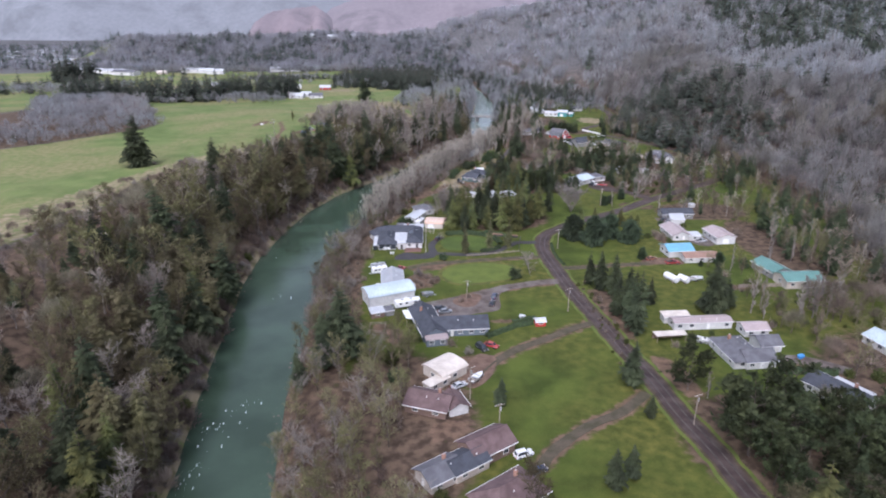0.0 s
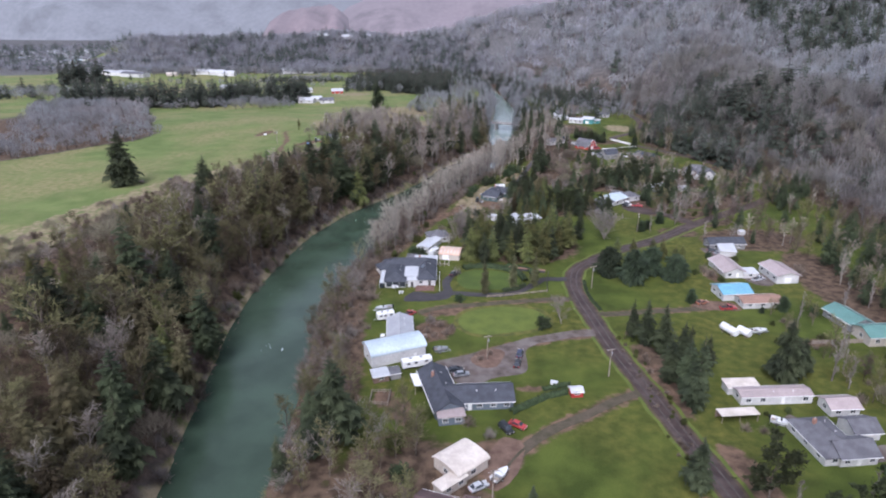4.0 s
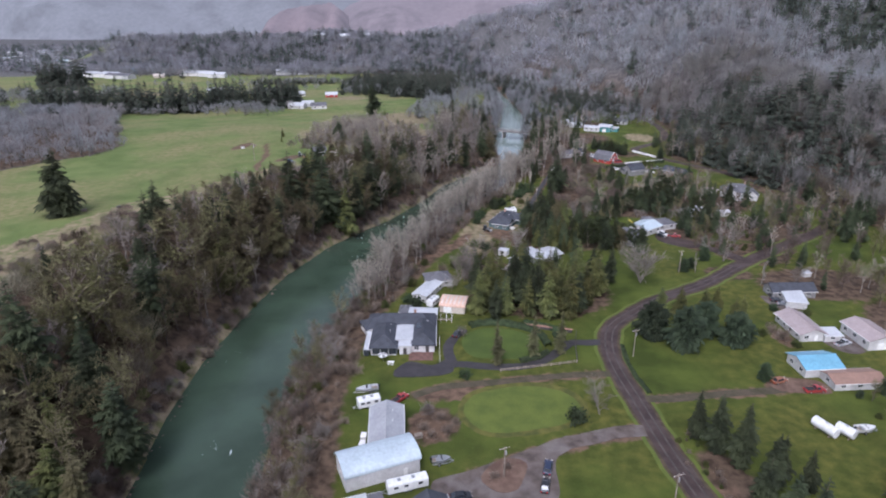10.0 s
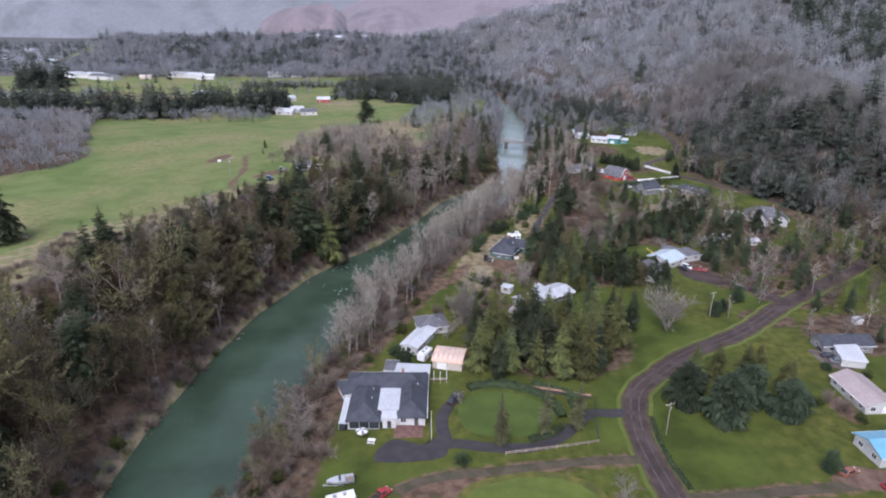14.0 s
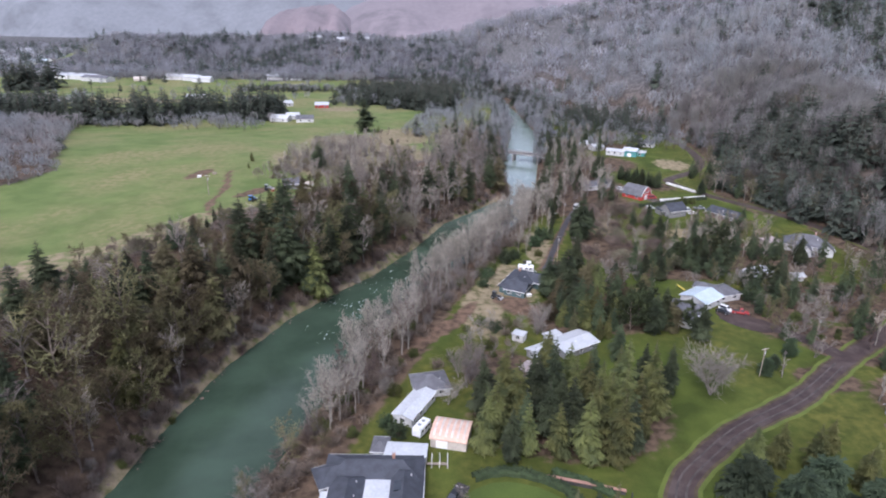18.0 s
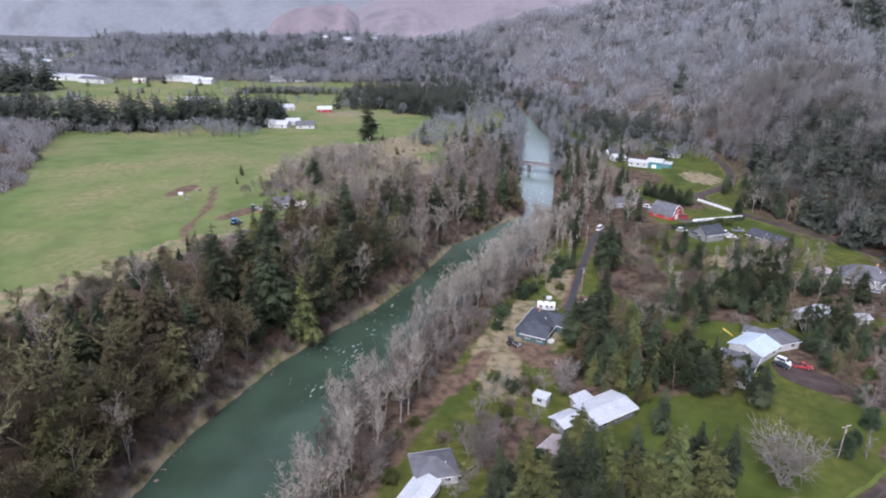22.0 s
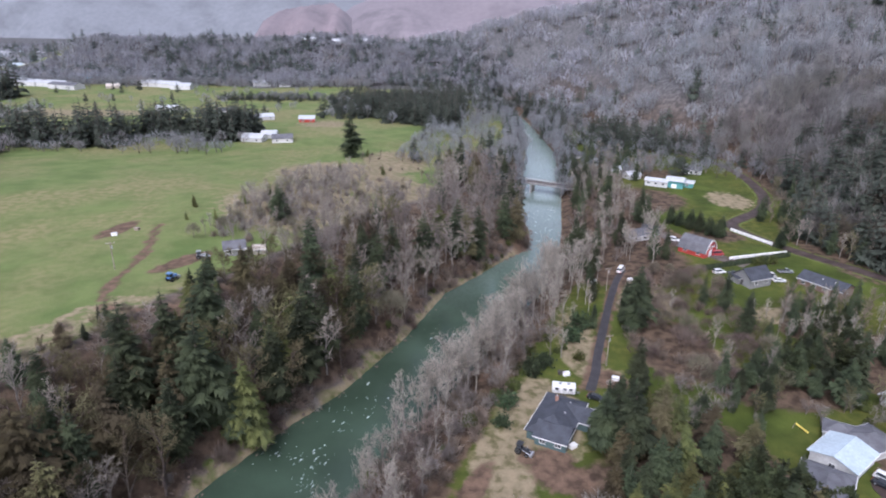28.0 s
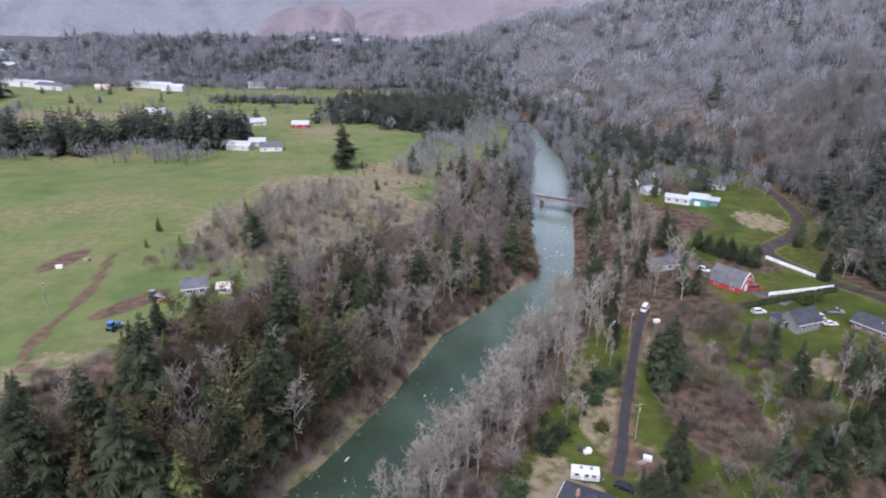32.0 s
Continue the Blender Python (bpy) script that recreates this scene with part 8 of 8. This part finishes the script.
boat(102.4, 214.8, 5, 4.8, "white covered boat beside the tanks")
boat(1.4, 204.8, 8, 4.2, "weathered grey boat hull lying in grass", "paint_grey")


def tractor(x, y, rot, paint, label):
    root = empty("tractor", pose(x, y, hz(x, y) + 0.1, 0, 0, rot), label, "tractor")
    part("hood", Shape().box(0.1, -0.4, 0.8, 1.9, 0.4, 1.5).mesh("hood", M[paint], bevel=0.08), root)
    cab = part("cab", Shape().box(-1.2, -0.7, 0.9, 0.1, 0.7, 1.4).box(-1.25, -0.75, 2.4, 0.15, 0.75, 2.55).mesh("cab", M[paint]), root)
    part("cab_glass", Shape().box(-1.1, -0.65, 1.4, 0.0, 0.65, 2.4).mesh("cab_glass", M["glass"]), cab)
    part("exhaust", Shape().tube((1.2, 0.25, 1.5), (1.2, 0.25, 2.2), 0.05).mesh("exhaust", M["steel"]), root)
    part("loader", Shape().box(2.2, -0.9, 0.2, 2.7, 0.9, 0.8).tube((0.4, -0.6, 1.2), (2.3, -0.6, 0.6), 0.08).tube((0.4, 0.6, 1.2), (2.3, 0.6, 0.6), 0.08).mesh("loader", M["steel"]), root)
    for px, rr in ((-0.7, 0.75), (1.5, 0.45)):
        for side in (-1, 1):
            wheel = part("wheel", Shape().tube((px, side * 0.75 - 0.2, rr - 0.1), (px, side * 0.75 + 0.2, rr - 0.1), rr, rr, 14).mesh("wheel", M["rubber"]), root)
            part("rim", Shape().tube((px, side * 0.96, rr - 0.1), (px, side * 0.97 + 0.01, rr - 0.1), rr * 0.5, rr * 0.5, 10).mesh("rim", M["trim"]), wheel)


tractor(-76, 409.5, 70, "paint_blue", "blue tractor parked on the pasture")
tractor(-74.5, 428.5, 10, "paint_grey", "old grey tractor by the farm shed")
tractor(21.8, 360, -30, "paint_black", "small dark ride-on tractor on dry grass")


def pole(x, y, tall, arms=1, label="weathered wooden utility pole with a crossarm"):
    p = empty("utility_pole", pose(x, y, hz(x, y), 0, 0, 20), label, "utility pole", "utility poles")
    part("post", Shape().tube((0, 0, -0.5), (0, 0, tall), 0.16, 0.11, 8).mesh("post", M["wood"]), p)
    for k in range(arms):
        arm = part("crossarm", Shape().box(-1.2, -0.06, tall - 0.6 - 0.7 * k, 1.2, 0.06, tall - 0.45 - 0.7 * k).mesh("crossarm", M["wood"]), p)
        for px in (-1.1, -0.4, 0.4, 1.1):
            part("insulator", Shape().tube((px, 0, tall - 0.45 - 0.7 * k), (px, 0, tall - 0.25 - 0.7 * k), 0.06, 0.04, 6).mesh("insulator", M["trim"]), arm)
    part("transformer", Shape().tube((0.3, 0.1, tall - 2.2), (0.3, 0.1, tall - 1.3), 0.22, 0.22, 10).mesh("transformer", M["steel"]), p)


for x, y, tall in ((57.1, 250, 9), (48.5, 190.6, 9), (49.6, 398.2, 10), (-96.2, 416.6, 9), (11.7, 141, 10), (18, 128.8, 7), (92, 311.5, 9), (60.5, 447, 9), (118, 331, 9), (66, 128, 9), (15, 200.4, 8)):
    pole(x, y, tall)
f = empty("flagpole", pose(1.0, 247.9, 0), "slim white flagpole on the lawn", "flagpole")
part("post", Shape().tube((0, 0, -0.3), (0, 0, 8), 0.07, 0.04, 8).mesh("post", M["trim"]), f)
part("finial", Shape().tube((0, 0, 8), (0, 0, 8.2), 0.1, 0.02, 8).mesh("finial", M["steel"]), f)


def fence(name, points, label, paint="trim", tall=1.2, gap=2.4, solid=False):
    """Posts and rails along a line."""
    root = empty(name, Matrix(), label, "fence")
    for (x0, y0), (x1, y1) in zip(points, points[1:]):
        n = max(1, round(math.hypot(x1 - x0, y1 - y0) / gap))
        for i in range(n + 1):
            x, y = x0 + (x1 - x0) * i / n, y0 + (y1 - y0) * i / n
            part("post", cached(("fp", paint, tall), lambda: Shape().box(-0.08, -0.08, -0.3, 0.08, 0.08, tall).mesh("post", M[paint])), root, "", pose(x, y, hz(x, y)))
            if i < n:
                u, w = x + (x1 - x0) / n, y + (y1 - y0) / n
                for z in ((0.5, 1.0) if not solid else (0.3, 0.6, 0.9, 1.15)):
                    z = z * tall / 1.2
                    s = Shape().tube((x, y, hz(x, y) + z), (u, w, hz(u, w) + z), 0.09 if not solid else 0.14, None, 4)
                    part("rail", s.mesh("rail", M[paint]), root)
    return root


fence("fence", [(130.4, 511), (140.3, 492.8)], "white board fence along the road", tall=1.4, solid=True)
fence("fence", [(115.5, 475.6), (141.7, 483.2)], "white board fence beside the hedge", tall=1.4, solid=True)
fence("fence", [(115, 207.3), (131, 208)], "weathered board fence by the teal barn", "wood", 1.5, solid=True)
fence("fence", [(43.4, 264), (41.5, 256), (40.3, 247)], "dark rail fence along the garden", "dark_trim", 1.2)
fence("fence", [(40.2, 246.8), (30, 244.7), (18, 242.5)], "weathered rail fence along the drive", "wood", 1.0)
fence("fence", [(-17.4, 183.4), (-17.6, 178), (-12.8, 177.4), (-12.4, 183.4), (-17.4, 183.4)], "wooden garden enclosure with reddish beds", "wood", 1.3, 1.6)
w = new("garden_wall", Shape().box(-8.2, -0.3, -0.4, 8.2, 0.3, 1.0).mesh("garden_wall", M["dark_trim"]))
w.matrix_basis = pose(34.3, 266.8, 0, 0, 0, -15)
tagged(w, "low dark garden wall with brick coping", "wall")
part("coping", Shape().box(-8.3, -0.4, 1.0, 8.3, 0.4, 1.14).mesh("coping", M["brick"]), w, "reddish brick coping")


def hedge(points, tall, wide, label, name="hedge", mtl="hedge", clipped=True):
    """A hedge along a line: a lumpy core under a coat of leaves."""
    r = np.random.RandomState(int(abs(points[0][0]) * 10) % 997)
    cv, cf, lv, lf = [], [], [], []
    line = []
    for (x0, y0), (x1, y1) in zip(points, points[1:]):
        n = max(1, int(math.hypot(x1 - x0, y1 - y0) / 0.8))
        line += [(x0 + (x1 - x0) * i / n, y0 + (y1 - y0) * i / n) for i in range(n)]
    line.append(points[-1])
    for i, (x, y) in enumerate(line):
        a, c = line[max(i - 1, 0)], line[min(i + 1, len(line) - 1)]
        d = Vector((c[0] - a[0], c[1] - a[1], 0)).normalized()
        s = Vector((d.y, -d.x, 0)) * wide / 2 * r.uniform(0.85, 1.1)
        t, z = tall * r.uniform(0.88, 1.08), hz(x, y)
        ring = [(-1, -0.2), (-1, 0.6 * t), (-0.6, 0.95 * t), (0.6, 0.95 * t), (1, 0.6 * t), (1, -0.2)]
        cv += [(x + s.x * u, y + s.y * u, z + w) for u, w in ring]
        if i:
            cf += [q for k in range(5) for q in (((i - 1) * 6 + k, (i - 1) * 6 + k + 1, i * 6 + k + 1), ((i - 1) * 6 + k, i * 6 + k + 1, i * 6 + k))]
        for _ in range(26):
            u, w = r.uniform(-1.1, 1.1), r.uniform(0.15, 1.05) * t
            if abs(u) < 0.8:
                w = t * r.uniform(0.9, 1.06)
            p = np.array([x + s.x * u + d.x * r.uniform(-0.4, 0.4), y + s.y * u + d.y * r.uniform(-0.4, 0.4), z + w])
            e = r.normal(size=(2, 3)) * 0.16
            k = len(lv)
            lv += [p + e[0], p + e[1], p - e[0] - e[1]]
            lf.append((k, k + 1, k + 2))
    root = empty(name, Matrix(), label, "hedge")
    part("hedge_core", tri_mesh("hedge_core", cv, cf, M[mtl]), root)
    part("leaves", tri_mesh("leaves", lv, lf, M[mtl]), root)


hedge([(100.6, 465), (120, 472.5), (141.5, 481)], 1.6, 1.8, "long dark green clipped hedge by the barns")
hedge([(19.2, 173.8), (29.4, 180.6), (35, 182.5)], 1.3, 1.6, "overgrown dark hedge across the lawn")
hedge([(10.5, 268.4), (13.5, 270), (17.4, 270.6), (22, 270), (26, 268.3), (30, 265.4), (32.4, 261.5), (33.4, 256)], 1.7, 2.0, "curved dark clipped hedge round the lawn")
hedge([(32.8, 252.5), (29.5, 249.2), (24, 247.6)], 1.2, 1.4, "low dark hedge beside the black drive")
hedge([(28, 271), (34, 268.4), (39.6, 264)], 1.3, 1.5, "dark clipped hedge along the garden wall")
hedge([(36.4, 263.5), (37.6, 258.5), (36.6, 254)], 1.2, 1.3, "short dark clipped hedge by the garden gate")
hedge([(99.5, 150.8), (107, 150.2), (115.2, 149)], 1.8, 1.8, "tall dark evergreen hedge behind the grey house")
hedge([(55.6, 256), (54.6, 247), (54.9, 239), (56.2, 231.5)], 0.5, 1.1, "rough tussocks along the roadside ditch", mtl="hedge")
hedge([(29, 184), (36.5, 186.5)], 0.9, 1.2, "low bramble hedge by the red shed")

# garden and yard clutter
u = empty("garden_umbrella", pose(-15.4, 248.6, 0.0), "open striped white garden umbrella", "umbrella")
part("post", Shape().tube((0, 0, -0.05), (0, 0, 2.4), 0.04, 0.04).mesh("post", M["steel"]), u)
for k in range(8):
    a, c = k * math.tau / 8, (k + 1) * math.tau / 8
    part("canopy_panel", Shape().add([(0, 0, 2.45), (1.5 * math.cos(a), 1.5 * math.sin(a), 1.95), (1.5 * math.cos(c), 1.5 * math.sin(c), 1.95), (0, 0, 2.41), (1.5 * math.cos(a), 1.5 * math.sin(a), 1.91), (1.5 * math.cos(c), 1.5 * math.sin(c), 1.91)],
                                     [(0, 1, 2), (5, 4, 3), (1, 4, 5, 2)]).mesh("canopy_panel", M["trim" if k % 2 else "wall_grey"]), u)
g = empty("garden_table", pose(-13.0, 246.9, 0, 0, 0, -8), "white garden table with benches", "table")
part("tabletop", Shape().box(-0.9, -0.4, 0.7, 0.9, 0.4, 0.76).mesh("tabletop", M["trim"]), g)
for side in (-1, 1):
    part("bench", Shape().box(-0.9, side * 0.75 - 0.15, 0.42, 0.9, side * 0.75 + 0.15, 0.47).mesh("bench", M["trim"]), g)
    part("leg", Shape().box(side * 0.6 - 0.05, -0.8, 0, side * 0.6 + 0.05, 0.8, 0.08).box(side * 0.6 - 0.05, -0.06, 0, side * 0.6 + 0.05, 0.06, 0.7).mesh("leg", M["trim"]), g)
s = empty("garden_slide", pose(88.9, 370.6, 0, 0, 0, -35), "yellow plastic garden slide", "slide")
part("chute", Shape().add([(0, -0.3, 1.6), (0, 0.3, 1.6), (3.0, 0.3, 0.15), (3.0, -0.3, 0.15), (0, -0.3, 1.5), (0, 0.3, 1.5), (3.0, 0.3, 0.05), (3.0, -0.3, 0.05)], [(0, 3, 2, 1), (4, 5, 6, 7), (0, 1, 5, 4), (1, 2, 6, 5), (2, 3, 7, 6), (3, 0, 4, 7)]).mesh("chute", M["yellow"]), s)
part("ladder", Shape().tube((-0.5, -0.25, -0.1), (0, -0.25, 1.7), 0.05).tube((-0.5, 0.25, -0.1), (0, 0.25, 1.7), 0.05).tube((-0.35, -0.25, 0.5), (-0.35, 0.25, 0.5), 0.04).tube((-0.15, -0.25, 1.1), (-0.15, 0.25, 1.1), 0.04).mesh("ladder", M["wood"]), s)
for x, y, rot, mtl, words in ((110.2, 158.4, 20, "tarp", "heap under a blue tarpaulin"), (-112, 656, 10, "tarp", "blue tarpaulin over a farm trailer"), (37.4, 393, 15, "trim", "white lidded bin box on the grass"), (36.2, 393.6, 0, "dark_trim", "black water barrel on the grass"), (33.8, 362.2, 30, "trim", "white gas tank beside the navy house"),
                              (8.2, 137, 20, "trim", "white crate in the muddy yard"), (48.6, 389, 30, "wood", "pile of sawn boards on dry grass"), (50.5, 391, -20, "trim", "white crate by the lane"), (-111, 446, 20, "trim", "white feed trough on bare earth"), (-106, 452, -10, "wood", "wooden feed crate on the pasture"),
                              (-72, 427, 40, "paint_rust", "rusty farm implement by the shed"), (-4, 214, 20, "wood", "stack of weathered boards"), (-17, 214, 90, "trim", "white garden chair by the shed"), (-17, 211, 80, "trim", "white crate by the shed"), (-19, 205, 0, "wood", "wooden pallet by the barn"),
                              (71, 455, 20, "trim", "white crate beside the lane"), (-140, 330, 15, "wood", "stack of timber under the lone fir"), (-128, 334, 40, "dark_trim", "dark heap of brushwood"), (58, 455, 15, "trim", "white freezer box among trees")):
    k = empty("heap" if mtl == "tarp" else "crate", pose(x, y, hz(x, y), 0, 0, rot), words, "clutter")
    part("casing", Shape().box(-0.9, -0.6, -0.1, 0.9, 0.6, 0.8).mesh("casing", M[mtl], bevel=0.08 if mtl != "tarp" else 0.25), k)
    part("lid", Shape().box(-0.98, -0.68, 0.8, 0.98, 0.68, 0.9).mesh("lid", M[mtl], bevel=0.03), k)

# ---------------------------------------------------------------- river rocks and white water
r = np.random.RandomState(9)


def pebble(n=7):
    """A rough stone about one metre across."""
    v, f = [(0, 0, 0.34)], []
    for z, w in ((0.22, 0.34), (-0.1, 0.5)):
        v += [(w * math.cos(i * math.tau / n) * r.uniform(0.8, 1.2), w * math.sin(i * math.tau / n) * r.uniform(0.8, 1.2), z * r.uniform(0.7, 1.2)) for i in range(n)]
    for i in range(n):
        j = (i + 1) % n
        f += [(0, 1 + i, 1 + j), (1 + i, 1 + n + i, 1 + n + j), (1 + i, 1 + n + j, 1 + j)]
    return np.array(v), np.array(f)


def strewn(name, rows, material, label, category, flat=1.0):
    kinds, vs, fs, k = [pebble() for _ in range(5)], [], [], 0
    for x, y, z, size in rows:
        v, f = kinds[r.randint(5)]
        a = r.rand() * 6.28
        turn = np.array([[math.cos(a), -math.sin(a), 0], [math.sin(a), math.cos(a), 0], [0, 0, flat]]) * size
        vs.append(v @ turn.T * np.array([1, r.uniform(0.6, 1.4) * (2.2 if flat < 1 else 1), 1]) + (x, y, z))
        fs.append(f + k)
        k += len(v)
    tagged(new(name, tri_mesh(name, np.concatenate(vs), np.concatenate(fs), M[material])), label, category, kind="stuff")


stones = []
for _ in range(1500):
    y = r.uniform(100, 620)
    side = r.rand() < 0.6
    x = left_of(y) - r.uniform(-1.5, 4) if side else right_of(y) + r.uniform(-1.5, 4)
    stones.append((x, y, max(hz(x, y), WATER - 0.1), abs(r.normal()) * 0.35 + 0.2))
for _ in range(160):
    y = r.uniform(480, 540)
    x = left_of(y) - r.uniform(-1, 8)
    stones.append((x, y, max(hz(x, y), WATER), r.uniform(0.4, 1.3)))
strewn("bank_rocks", stones, "rock", "tan boulders and drift along the waterline", "rocks")
foam = []
for cx, cy, sx, sy, n in ((-25, 356, 2, 5, 40), (-30, 362, 4, 3, 24), (-38, 368, 4, 3, 20), (-54, 137, 3, 4, 26), (-48, 148, 2, 2, 14), (-56, 122, 3, 3, 24), (-57, 113, 3, 3, 20), (-20, 378, 4, 5, 24), (-15, 388, 3, 4, 18), (2, 420, 4, 8, 14), (36, 482, 3, 5, 20), (56, 560, 3, 8, 14), (-52, 215, 2, 2, 6), (-60, 258, 2, 2, 5), (-36, 340, 3, 3, 10)):
    for _ in range(n):
        x, y = cx + r.normal() * sx, cy + r.normal() * sy
        if left_of(y) + 1 < x < right_of(y) - 1:
            foam.append((x, y, WATER + 0.02, min(abs(r.normal()) ** 2 * 0.06 + 0.03, 0.22)))
for _ in range(60):
    y = r.uniform(505, 640)
    foam.append((r.uniform(left_of(y) + 2, right_of(y) - 2), y, WATER + 0.02, r.uniform(0.1, 0.25)))
fv, ff = [], []
for x, y, z, size in foam:
    # a ragged streak along the current
    k, along, side = len(fv), Vector((left_of(y + 5) - left_of(y - 5), 10, 0)).normalized(), r.uniform(0.4, 1.0) * size
    along = along * size * r.uniform(2.0, 5.5)
    fv += [(x - along.x, y - along.y, z), (x + side, y + r.uniform(-0.2, 0.2), z + 0.12), (x + along.x, y + along.y, z), (x - side, y + r.uniform(-0.2, 0.2), z + 0.06), (x, y, z - 0.3)]
    ff += [(k, k + 1, k + 3), (k + 1, k + 2, k + 3), (k, k + 4, k + 1), (k + 1, k + 4, k + 2)]
tagged(new("white_water", tri_mesh("white_water", fv, ff, M["foam"])), "streaks of white water over the riffles", "water", kind="stuff")
